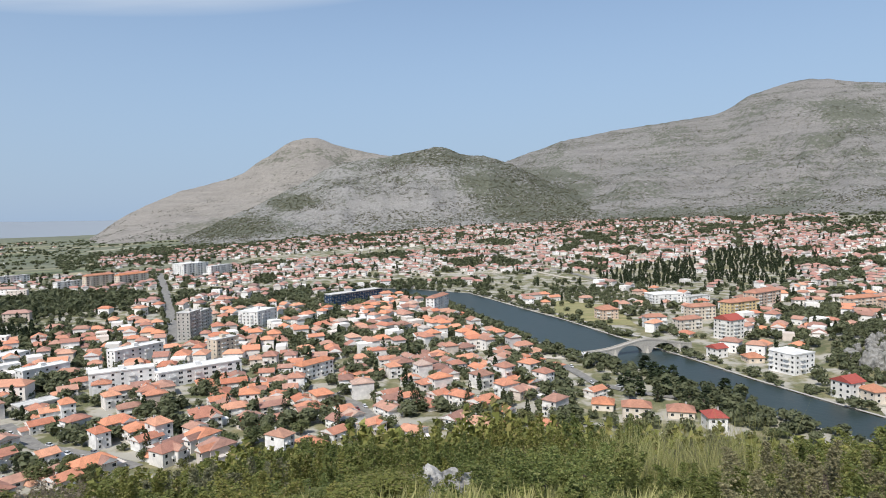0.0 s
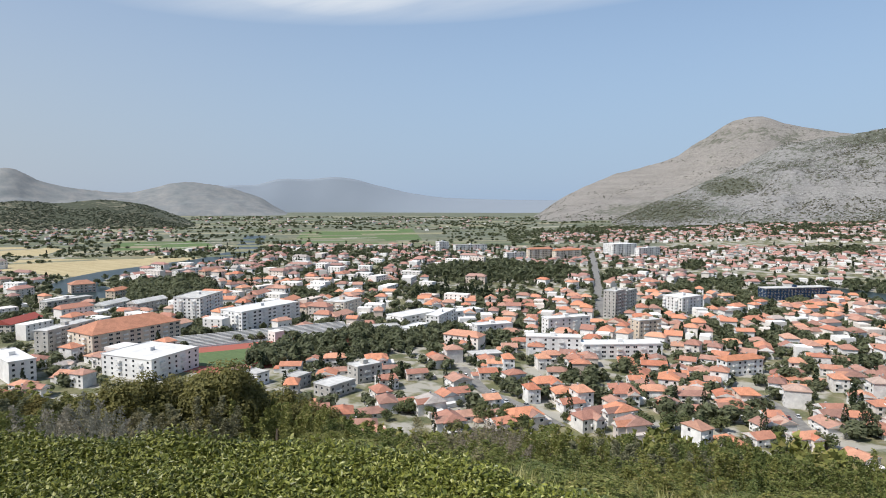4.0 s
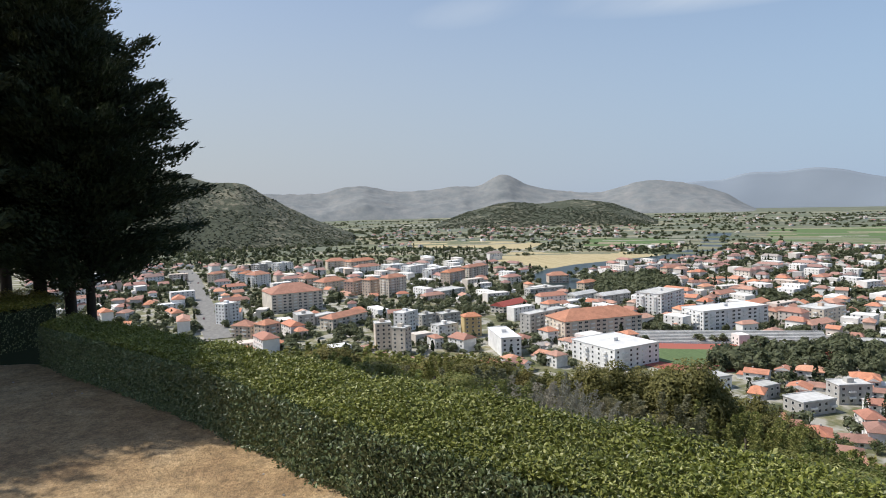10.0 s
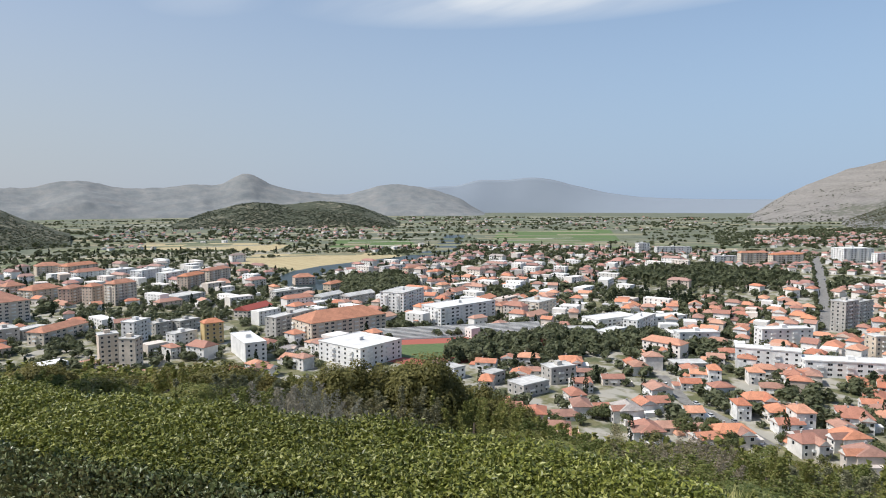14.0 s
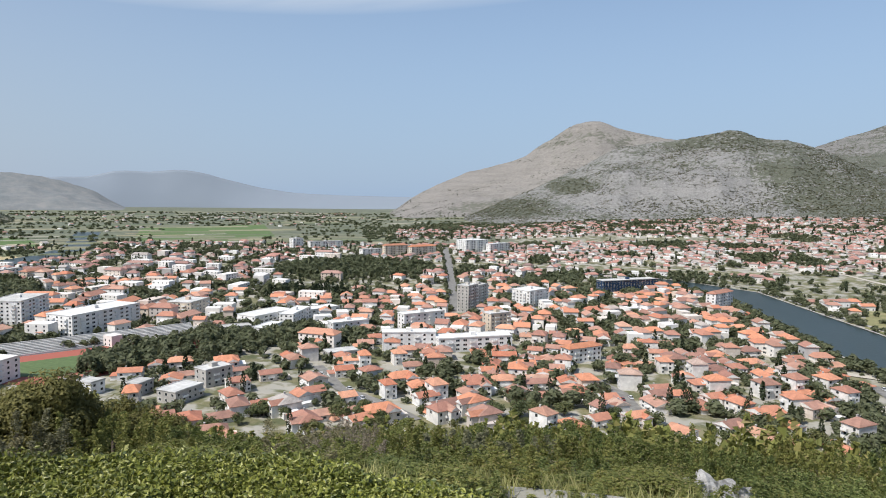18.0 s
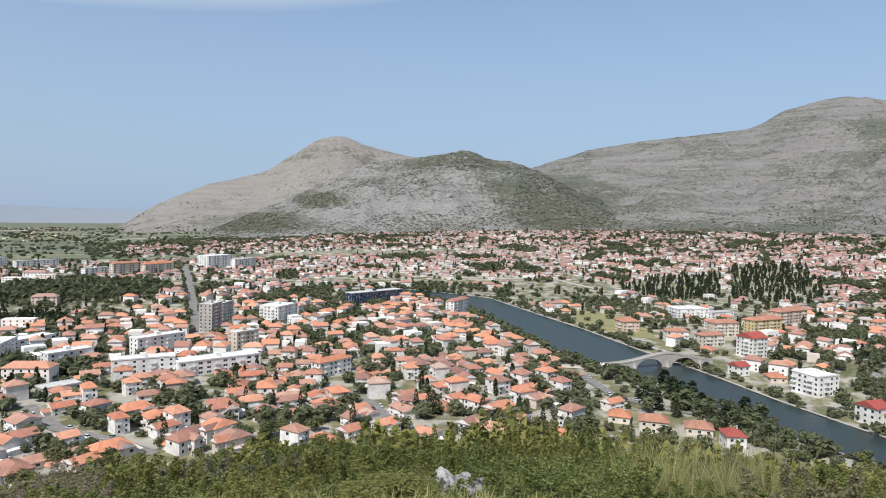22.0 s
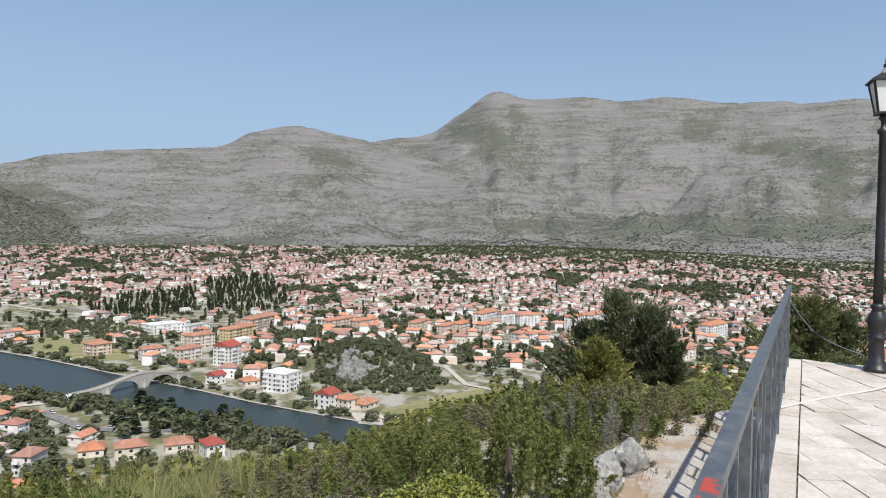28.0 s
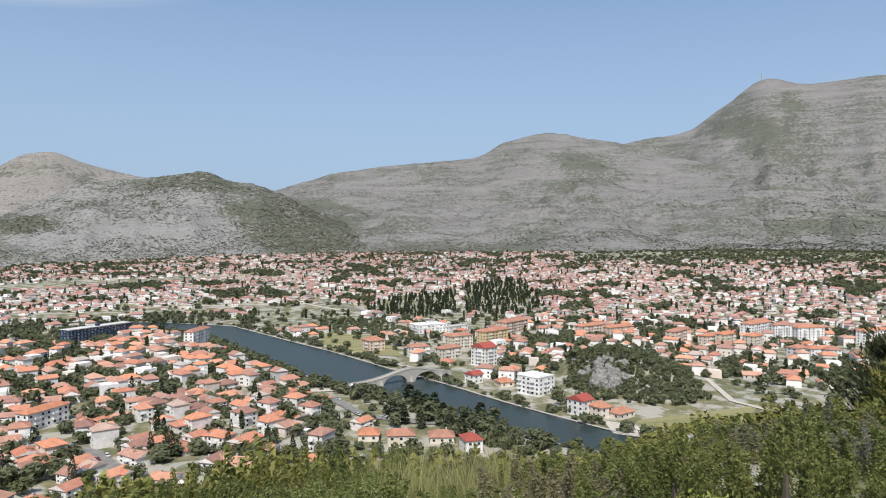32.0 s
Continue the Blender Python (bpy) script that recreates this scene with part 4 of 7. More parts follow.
NEAR_EAST = [
    ('cream_block', 'h', 158, 638, 17, 16, 3, 15),
    ('orange_block', 'h', 98, 335, 14, 10, 2, -14),
    ('orange_block', 'h', 121, 336, 13, 11, 1, -16),
    ('villa', 'h', 130, 316, 9, 11, 2, -3),
    ('orange_block', 'h', 85, 352, 11, 11, 1, -16),
    ('villa', 'g', 194, 467, 10, 10, 2, 23),
    ('cream_block', 'h', 211, 449, 11, 11, 1, 1),
    ('cream_block', 'h', 428, 677, 42, 11, 3, 19),
    ('cream_block', 'h', 453, 656, 39, 11, 3, 13),
    ('white_block', 'h', 746, 373, 47, 15, 5, 5),
    ('orange_block', 'h', 576, 319, 35, 11, 3, -1),
]

for district in (STADIUM, CENTRE, CENTRE_EAST, WEST_NEAR, WEST_MID, WEST_FAR, WORKS, BANK, FLATS, NEAR_EAST):
    for row in district:
        block(*row)


def inside(x, y, poly):
    hit = False
    for (x0, y0), (x1, y1) in zip(poly, poly[1:] + poly[:1]):
        if (y0 > y) != (y1 > y) and x < (x1 - x0) * (y - y0) / (y1 - y0) + x0:
            hit = not hit
    return hit


def near_line(x, y, line, w):
    for (x0, y0), (x1, y1) in zip(line, line[1:]):
        dx, dy = x1 - x0, y1 - y0
        u = max(0, min(1, ((x - x0) * dx + (y - y0) * dy) / (dx * dx + dy * dy)))
        if math.hypot(x - x0 - u * dx, y - y0 - u * dy) < w:
            return True
    return False


RIVER_ZONE = [(x - 14, y - 8) for x, y in RIVER_NEAR] + [(x + 16, y + 8) for x, y in RIVER_FAR][::-1]
OPEN_LAND = (YELLOW1, YELLOW2, GREEN1, GREEN2, BANKFIELD, MEADOW, GRAVEL, TRACK, PITCH, STAND, BANKGREEN, KNOLL, FOREST, PARK, CYP1, CYP2, CYP3, WOOD_STADIUM, WOOD_W, BAND, BANK_N, BANK_S, CYP4)
LANES = ((STREET1, 11), (ROADW, 19), (STREET2, 9), (STREET3, 9), (STREET4, 9), (ROADN, 9), (ROADN2, 9), (ROADBR, 12), (TRAIL, 10), (PROMENADE, 12), (RIVER_W, 45))


def on_block(x, y, pad=0.0):
    for bx, by, r, a, d, t in TAKEN:
        if abs(x - bx) < r + 10 and abs(y - by) < r + 10:
            c, s = math.cos(t), math.sin(t)
            u, w = (x - bx) * c + (y - by) * s, -(x - bx) * s + (y - by) * c
            if abs(u) < a + pad and abs(w) < d + pad:
                return True
    return False


def free(x, y, lanes=True):
    if inside(x, y, RIVER_ZONE) or on_block(x, y):
        return False
    if any(inside(x, y, z) for z in OPEN_LAND):
        return False
    return not (lanes and any(near_line(x, y, l, w) for l, w in LANES))


# ---------------------------------------------------------------- houses
far_batch = {"wall": ([], []), "roof": ([], []), "faded_roof": ([], []), "win": ([], [])}


def push(key, v, f):
    V, F = far_batch[key]
    n = len(V)
    V.extend(v)
    F.extend([tuple(i + n for i in q) for q in f])


def far_house(x, y, ang, w, d, h, hip, flat=False):
    z = ground_z(x, y)
    v, f = box_vf(-w / 2, w / 2, -d / 2, d / 2, -2.5, h)
    push("wall", shift(v, x, y, z, ang), f[:5])
    if not flat:
        v, f = roof_vf(w, d, h, 0.23 * d + 0.6, hip, 0.6)
        if hip == 0:
            push("wall", shift(v, x, y, z, ang), f[6:8])
            f = f[:6] + f[8:]
        # beyond roughly 860 m the tiles with haze in their colour
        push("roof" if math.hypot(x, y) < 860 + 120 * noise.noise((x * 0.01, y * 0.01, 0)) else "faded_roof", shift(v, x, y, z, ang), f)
    if rnd.random() < 0.35:
        v, f = box_vf(-w * 0.3, w * 0.3, -d / 2 - 3.5, -d / 2, -2.5, h * 0.55)
        push("wall", shift(v, x, y, z, ang), f[:5])
    n = max(2, int(w / 4.5))
    for side in (-1, 1):
        for fl in range(max(1, int(h / 2.9))):
            for k in range(n):
                cx, zz, yy = -w / 2 + (k + 0.5) * w / n, 0.9 + fl * 2.9, side * (d / 2 + 0.05)
                q = [(cx - 0.6, yy, zz), (cx + 0.6, yy, zz), (cx + 0.6, yy, zz + 1.4), (cx - 0.6, yy, zz + 1.4)]
                push("win", shift(q, x, y, z, ang), [(0, 1, 2, 3) if side < 0 else (3, 2, 1, 0)])


def house_proto(w, d, floors, hip, wing, bay, garage, label):
    """Walls, tiled roofs, chimney, windows and a balcony; some have a side wing, a projecting gabled bay or a flat garage."""
    h = 2.8 * floors + 0.3
    e = new("house")
    tagged(e, label, "house", "houses of the town")
    body = box_vf(-w / 2, w / 2, -d / 2, d / 2, -2.5, h)
    pieces = [(body[0], body[1][:5])]
    rise = 0.23 * d + 0.5
    roofs = [(roof_vf(w, d, h, rise, hip, 0.55), hip == 0)]
    if wing:
        b = box_vf(-w / 2 - wing, -w / 2, -d * 0.32, d * 0.4, -2.5, h - 2.7)
        pieces.append((b[0], b[1][:5]))
        r = roof_vf(wing + 0.6, d * 0.72, h - 2.7, 0.17 * d + 0.4, 1.2, 0.4)
        roofs.append((([(x - w / 2 - wing / 2 + 0.2, y + d * 0.04, z) for x, y, z in r[0]], r[1]), False))
    cb, wb = w * 0.22, w * 0.42
    if bay:
        b = box_vf(cb - wb / 2, cb + wb / 2, -d / 2 - bay, 0, -2.5, h - 0.03)
        pieces.append((b[0], b[1][:5]))
        r = roof_vf(d * 0.5 + bay, wb, h - 0.04, rise * 0.78, 0, 0.5)
        roofs.append(((shift(r[0], cb, -(d * 0.5 + bay) / 2, 0, math.pi / 2), r[1]), True))
    if garage:
        b = merge_vf(box_vf(w / 2, w / 2 + garage, -d * 0.45, d * 0.25, -2.5, 2.7), box_vf(w / 2 + 0.02, w / 2 + garage + 0.2, -d * 0.45 - 0.2, d * 0.25 + 0.2, 2.7, 2.95))
        pieces.append(b)
    mesh_object("wall", *merge_vf(*pieces), M_WALL, e)
    for (v, f), gable in roofs:
        mesh_object("roof", v, f, [M_ROOF, M_WALL], e, slots=[1 if gable and len(q) == 3 else 0 for q in f])
    under("chimney", CHIMNEY, e, (-w * 0.2, 0.8, h + 0.2 * d))
    n = 2 if w < 11 else 3
    for k in range(n):
        for fl in range(floors):
            c = -w / 2 + (k + 0.5) * w / n
            out = bay if bay and abs(c - cb) < wb / 2 else 0
            if fl == floors - 1 and k == n - 2 and floors > 1 and not out:
                under("balcony", BALCONY, e, (c, -d / 2, fl * 2.8 + 0.2))
            else:
                under("window", W_SMALL, e, (c, -d / 2 - out, fl * 2.8 + 0.95))
    under("window", W_SMALL, e, (-w / 2, d * 0.1, (floors - 1) * 2.8 + 0.95) if not wing else (w / 2, d * 0.1, (floors - 1) * 2.8 + 0.95), -math.pi / 2 if not wing else math.pi / 2)
    return e


PROTOS = [house_proto(*row) for row in (
    (12, 9.5, 2, 4, 0, 0, 0, "two-storey plastered house with a hipped red tile roof"),
    (13, 9.5, 2, 0, 4, 0, 0, "long plastered house with gabled tiles and a side wing"),
    (12, 9, 2, 0, 0, 2.6, 0, "plastered house with crossing gables of orange tiles"),
    (12, 10, 2, 0, 0, 0, 4.5, "plastered house with a gabled roof and flat garage"),
    (10.5, 10, 3, 4.5, 0, 0, 0, "tall three-storey house with a hipped tile roof"),
    (14, 10, 1, 4, 4, 0, 0, "wide low house with a hipped roof and a wing"),
    (14, 10, 2, 4, 0, 3.0, 4, "large house with a hipped roof, gabled bay and garage"))]


def sector_points(az0, az1, r0, r1, gap, ang, keep, jitter=0.4):
    """A jittered street grid inside a sector of the valley."""
    out = []
    c, s = math.cos(ang), math.sin(ang)
    n = int(r1 * 1.05 / gap)
    for i in range(-n, n):
        for j in range(-n, n):
            u = (i + rnd.uniform(-jitter, jitter)) * gap
            v = (j + rnd.uniform(-jitter, jitter)) * gap * 0.88
            x, y = u * c - v * s, u * s + v * c
            r, a = math.hypot(x, y), heading(x, y)
            if r0 < r < r1 and az0 < a < az1 and rnd.random() < keep:
                out.append((x, y))
    return out


GARDENS, GROVES = [], []
first = list(PROTOS)
# sectors: heading from, to, distance from, to, spacing, street direction, share built
for zone in ((-37, 13, 303, 800, 17.5, 0.55, 0.88), (-54, -37, 285, 480, 19, 0.6, 0.8), (-92, -54, 400, 500, 24, 0.2, 0.45), (-28, 4, 800, 1080, 18, 0.2, 0.75), (-28, 31, 1060, 1500, 17, 0.3, 0.82), (-27, 31, 1500, 2050, 19, 0.35, 0.76),
             (12, 30, 480, 1060, 23, 0.5, 0.5), (26, 84, 560, 1000, 20, 0.9, 0.62), (26, 84, 1000, 1700, 17.5, 0.85, 0.85),
             (-64, -37, 480, 1000, 21, 0.35, 0.6), (-60, -28, 1000, 1500, 22, 0.2, 0.5), (-104, -64, 490, 1000, 28, 0.2, 0.35), (-106, -92, 800, 1350, 24, 0.1, 0.55), (-80, -56, 1500, 2450, 34, 0.1, 0.3), (-56, -30, 1900, 3600, 70, 0.1, 0.25)):
    for x, y in sector_points(*zone):
        if not free(x, y):
            continue
        if heading(x, y) > 6 and math.hypot(x, y) < 440 and rnd.random() < 0.65:
            GROVES.append((x, y))
            continue
        grove = noise.noise((x * 0.013, y * 0.013, 8.3)) + 0.5 * noise.noise((x * 0.03, y * 0.03, 4.1))
        if grove > (0.27 if math.hypot(x, y) > 560 else 0.44):
            for _ in range(5):
                GROVES.append((x + rnd.uniform(-10, 10), y + rnd.uniform(-10, 10)))
            continue
        turn = zone[5] + rnd.choice((0, math.pi / 2)) + rnd.uniform(-0.15, 0.15) + 0.9 * noise.noise((x * 0.005, y * 0.005, 2))
        r = math.hypot(x, y)
        if r < 497:
            # turn the windowed front to the side that is seen
            if math.cos(turn) * y - math.sin(turn) * x < 0:
                turn += math.pi
            m = pose(x, y, ground_z(x, y), 0, 0, math.degrees(turn)) @ Matrix.Diagonal((rnd.uniform(0.8, 1.2), rnd.uniform(0.85, 1.15), rnd.uniform(0.8, 1.05), 1))
            k = rnd.randrange(len(PROTOS))
            if first[k]:
                PROTOS[k].matrix_world = m
                first[k] = None
            else:
                copy_thing(PROTOS[k], m)
        else:
            far_house(x, y, turn, rnd.uniform(8, 14.5) - (2.0 if r > 1000 else 0), rnd.uniform(7.5, 11), 2.7 * rnd.choice((1, 2, 2, 3, 3) if r < 1000 else (1, 1, 2)) + rnd.uniform(-0.4, 0.6), rnd.choice((0, 3, 4)), rnd.random() < 0.13)
        for _ in range(3 if r < 520 else 4 if r < 1000 else 2):
            t, q = rnd.uniform(0, 6.283), rnd.uniform(7.5, 12)
            GARDENS.append((x + q * math.cos(t), y + q * math.sin(t)))
# plain mid-rise buildings between the larger blocks
for x, y in sector_points(-104, -30, 470, 1180, 36, 0.25, 0.5):
    if free(x, y):
        w, d, h = rnd.uniform(14, 30), rnd.uniform(10, 13), 3.0 * rnd.choice((1, 2, 3, 3, 4, 4))
        far_house(x, y, 0.25 + rnd.choice((0, math.pi / 2)) + rnd.uniform(-0.2, 0.2), w, d, h, rnd.choice((3, 5)), rnd.random() < 0.45)
        GARDENS += [(x + rnd.uniform(-20, 20), y + rnd.uniform(-20, 20)) for _ in range(5)]
GARDENS += sector_points(-104, -28, 430, 1500, 13.5, 0.4, 0.6)
GARDENS += sector_points(8, 82, 520, 1000, 18, 0.4, 0.4)
GROVES += [p for p in sector_points(4, 30, 290, 480, 11, 0.4, 0.6) if free(*p)]
GARDENS += sector_points(-37, 12, 420, 1000, 15, 0.4, 0.25)
GROVES += [p for p in sector_points(30, 84, 500, 1000, 17, 0.4, 0.25) if free(*p)]
for key, mat, lab in (("wall", M_WALL_FAR, "plastered walls of the crowded town houses"), ("roof", M_ROOF_FAR, "red-tiled roofs of the crowded town houses"), ("faded_roof", M_ROOF_HAZED, "brownish tile roofs of the outer districts, dulled for haze"), ("win", M_GLASS, "dark windows of the crowded town houses")):
    V, F = far_batch[key]
    tagged(mesh_object("town_" + key, V, F, mat), lab, "houses", kind="stuff")

# ---------------------------------------------------------------- greenery
nrng = np.random.default_rng(11)


def leaf_cloud(n, centre_fn, size, flat=0.0, upright=0.0):
    """n small triangles placed by centre_fn, turned at random or mostly upright."""
    c = centre_fn(n)
    a = nrng.normal(size=(n, 3))
    a[:, 2] += upright
    a[:, 2] *= 1 - flat
    a /= np.linalg.norm(a, axis=1)[:, None]
    b = np.cross(a, nrng.normal(size=(n, 3)))
    b /= np.linalg.norm(b, axis=1)[:, None]
    s = size * nrng.uniform(0.6, 1.4, (n, 1))
    V = np.stack([c - a * s * 0.5 - b * s * 0.35, c + a * s * 0.5 - b * s * 0.1, c - a * s * 0.05 + b * s * 0.55], 1).reshape(-1, 3)
    return V


def clumps(k, spread, up, clump_r):
    cs = nrng.normal(size=(k, 3))
    cs /= np.linalg.norm(cs, axis=1)[:, None]
    cs *= nrng.uniform(0.45, 1.0, (k, 1))
    cs = cs * np.array(spread) + np.array([0, 0, up])

    def fn(n):
        d = nrng.normal(size=(n, 3))
        d /= np.linalg.norm(d, axis=1)[:, None]
        return cs[nrng.integers(0, k, n)] + d * clump_r * nrng.uniform(0.5, 1.1, (n, 1))
    return fn


def crown(n, k, spread, up, clump_r, size):
    """Leaf sprays lying on k rounded clumps, turned outwards and up."""
    cs = nrng.normal(size=(k, 3))
    cs /= np.linalg.norm(cs, axis=1)[:, None]
    cs *= nrng.uniform(0.5, 1.0, (k, 1))
    cs = cs * np.array(spread)
    rr = clump_r * nrng.uniform(0.7, 1.25, k)
    i = nrng.integers(0, k, n)
    d = nrng.normal(size=(n, 3))
    d /= np.linalg.norm(d, axis=1)[:, None]
    c = cs[i] + d * (rr[i] * nrng.uniform(0.7, 1.08, n))[:, None]
    nrm = d + 0.8 * cs[i] + np.array([0, 0, 0.3]) + nrng.normal(size=(n, 3)) * 0.38
    nrm /= np.linalg.norm(nrm, axis=1)[:, None]
    a = np.cross(nrm, nrng.normal(size=(n, 3)))
    a /= np.linalg.norm(a, axis=1)[:, None]
    b = np.cross(nrm, a)
    s = size * nrng.uniform(0.6, 1.4, (n, 1))
    c = c + np.array([0, 0, up])
    return np.stack([c - a * s * 0.5 - b * s * 0.35, c + a * s * 0.5 - b * s * 0.1, c - a * s * 0.05 + b * s * 0.55], 1).reshape(-1, 3)


def spire(n):
    z = nrng.uniform(0.04, 1, n) ** 0.8
    r = 0.15 * np.sin(np.clip(z, 0, 1) * 2.6 + 0.35) * nrng.uniform(0.6, 1.1, n)
    t = nrng.uniform(0, 6.283, n)
    return np.stack([r * np.cos(t), r * np.sin(t), z], 1)


ROUND = [crown(150, 8, (0.38, 0.38, 0.26), 0.58, 0.24, 0.25) for _ in range(5)]
SPIRE = [leaf_cloud(120, spire, 0.16) for _ in range(2)]


def tri_mesh(name, V, mat):
    me = bpy.data.meshes.new(name)
    n = len(V)
    me.vertices.add(n)
    me.vertices.foreach_set("co", np.asarray(V, dtype=np.float32).ravel())
    me.loops.add(n)
    me.loops.foreach_set("vertex_index", np.arange(n, dtype=np.int32))
    me.polygons.add(n // 3)
    me.polygons.foreach_set("loop_start", np.arange(0, n, 3, dtype=np.int32))
    me.polygons.foreach_set("loop_total", np.full(n // 3, 3, dtype=np.int32))
    me.materials.append(mat)
    me.update(calc_edges=True)
    me.validate()
    return me


def scatter(name, protos, spots, mat, label, category):
    """spots: x, y, z, width, height. One mesh for what nobody could count."""
    parts = []
    for x, y, z, w, h in spots:
        V = protos[int(nrng.integers(0, len(protos)))]
        t = nrng.uniform(0, 6.283)
        c, s = math.cos(t), math.sin(t)
        parts.append(np.stack([(V[:, 0] * c - V[:, 1] * s) * w + x, (V[:, 0] * s + V[:, 1] * c) * w + y, V[:, 2] * h + z], 1))
    if parts:
        tagged(new(name, tri_mesh(name, np.concatenate(parts), mat)), label, category, kind="stuff")


def fill(poly, gap, keep=0.9):
    xs, ys = [p[0] for p in poly], [p[1] for p in poly]
    out = []
    for i in range(int((max(xs) - min(xs)) / gap) + 1):
        for j in range(int((max(ys) - min(ys)) / gap) + 1):
            x, y = min(xs) + (i + rnd.uniform(-0.4, 0.4)) * gap, min(ys) + (j + rnd.uniform(-0.4, 0.4)) * gap
            if rnd.random() < keep and inside(x, y, poly) and not on_block(x, y, -6):
                out.append((x, y))
    return out


TREES, CYPRESSES = [], []
for poly, gap, h0, h1 in ((PARK, 11, 8, 14), (WOOD_STADIUM, 7.5, 7, 12), (WOOD_W, 11, 9, 14), (FOREST, 11, 10, 15), (BAND, 10, 3, 7), (BANK_N, 11, 6, 11), (KNOLL, 4.6, 3.5, 7), (BANKGREEN, 9, 3, 7), (BANK_S, 8, 5, 10), (L1WOOD, 26, 8, 14), (W_BUSH, 12, 4, 8)):
    for x, y in fill(poly, gap):
        h = rnd.uniform(h0, h1)
        TREES.append((x, y, ground_z(x, y) - 0.5, h * rnd.uniform(0.8, 1.15), h))
for poly, gap, wide in ((CYP1, 8, 1.1), (CYP2, 9, 1.1), (CYP3, 9, 1.1), (CYP4, 9, 1.9), (PITCH_CYPRESS, 7, 1.2)):
    for x, y in fill(poly, gap, 0.62):
        h = rnd.uniform(5.5, 13)
        CYPRESSES.append((x, y, ground_z(x, y) - 0.5, h * wide, h))
for x, y in GROVES:
    if not on_block(x, y, -4) and not inside(x, y, RIVER_ZONE):
        h = rnd.uniform(5, 10)
        TREES.append((x, y, ground_z(x, y) - 0.5, h * rnd.uniform(0.9, 1.3), h))
for x, y in GARDENS:
    if not on_block(x, y, -4) and not inside(x, y, RIVER_ZONE) and not any(inside(x, y, z) for z in (YELLOW1, YELLOW2, GREEN1, GREEN2, PITCH, TRACK, STAND, MEADOW, GRAVEL)) and not any(near_line(x, y, l, w * 0.45) for l, w in LANES):
        if rnd.random() < 0.07:
            h = rnd.uniform(8, 14)
            CYPRESSES.append((x, y, ground_z(x, y) - 0.5, h * 0.8, h))
        else:
            h = rnd.uniform(3.5, 8.5) * (1 if math.hypot(x, y) < 1000 else 0.75)
            TREES.append((x, y, ground_z(x, y) - 0.5, h * rnd.uniform(0.9, 1.5), h))
for line, off in ((RIVER_NEAR, -5), (RIVER_NEAR, -10), (RIVER_NEAR, -17), (RIVER_FAR, 7), (RIVER_FAR, 13)):
    for (x0, y0), (x1, y1) in zip(line, line[1:]):
        n = int(math.hypot(x1 - x0, y1 - y0) / 7)
        for i in range(n):
            if rnd.random() < 0.3 + 0.75 * (0.5 + noise.noise((x0 * 0.01, i * 0.13, off))):
                x, y, h = x0 + (x1 - x0) * i / n + off + rnd.uniform(-3, 3), y0 + (y1 - y0) * i / n + rnd.uniform(-3, 3), rnd.uniform(2.5, 7.5) * (1.3 if -12 < off < 0 else 1.0)
                TREES.append((x, y, ground_z(x, y) - 0.5, h * 1.3, h))
for az in np.arange(-100, -18, 0.35):
    for _ in range(4):
        r = rnd.uniform(1100, 3600)
        x, y = r * math.sin(radians(az)), r * math.cos(radians(az))
        if free(x, y):
            t = -radians(az) + rnd.uniform(-0.3, 0.3)
            for q in range(rnd.randrange(3, 10)):
                h, u = rnd.uniform(4, 9), rnd.uniform(-70, 70)
                TREES.append((x + u * math.cos(t) + rnd.uniform(-6, 6), y + u * math.sin(t) + rnd.uniform(-6, 6), ground_z(x, y) - 0.5, h * 1.5, h))
for az in np.arange(-30, 84, 0.022):
    r = rnd.uniform(1550, 2120) - (250 if az > 60 else 0)
    x, y = r * math.sin(radians(az)), r * math.cos(radians(az))
    h = rnd.uniform(4, 9)
    TREES.append((x, y, ground_z(x, y) - 0.5, h * 1.5, h))
for az in np.arange(38, 86, 0.006):
    r, h = rnd.uniform(1480, 2250), rnd.uniform(2, 5.5)
    x, y = r * math.sin(radians(az)), r * math.cos(radians(az))
    TREES.append((x, y, ground_z(x, y) - 0.5, h * 1.5, h))
for (x0, y0), (x1, y1) in zip(STREET1, STREET1[1:]):
    for i in range(24):
        for side in (-8, 8):
            if rnd.random() < 0.45:
                continue
            h = rnd.uniform(4, 8)
            TREES.append((x0 + (x1 - x0) * i / 24 + side, y0 + (y1 - y0) * i / 24, -0.5, h * 0.9, h))

# the nearest trees stand singly, with trunk and crown
TRUNK = shared("trunk", ([(0.06 * math.cos(k * 1.0472), 0.06 * math.sin(k * 1.0472), 0) for k in range(6)] + [(0.03 * math.cos(k * 1.0472), 0.03 * math.sin(k * 1.0472), 0.6) for k in range(6)], [(k, (k + 1) % 6, 6 + (k + 1) % 6, 6 + k) for k in range(6)]), [M_BARK])


def single_trees(spots, protos, mat, name, label, limit):
    spots.sort(key=lambda s: math.hypot(s[0], s[1]))
    meshes = [tri_mesh("crown", V, mat) for V in protos]
    for x, y, z, w, h in spots[:limit]:
        e = new(name)
        tagged(e, label, "tree", name + " of the town")
        e.matrix_world = Matrix.LocRotScale((x, y, z), Euler((0, 0, rnd.uniform(0, 6))), (w, w, h))
        under("trunk", TRUNK, e)
        under("crown", meshes[rnd.randrange(len(meshes))], e)
    return spots[limit:]


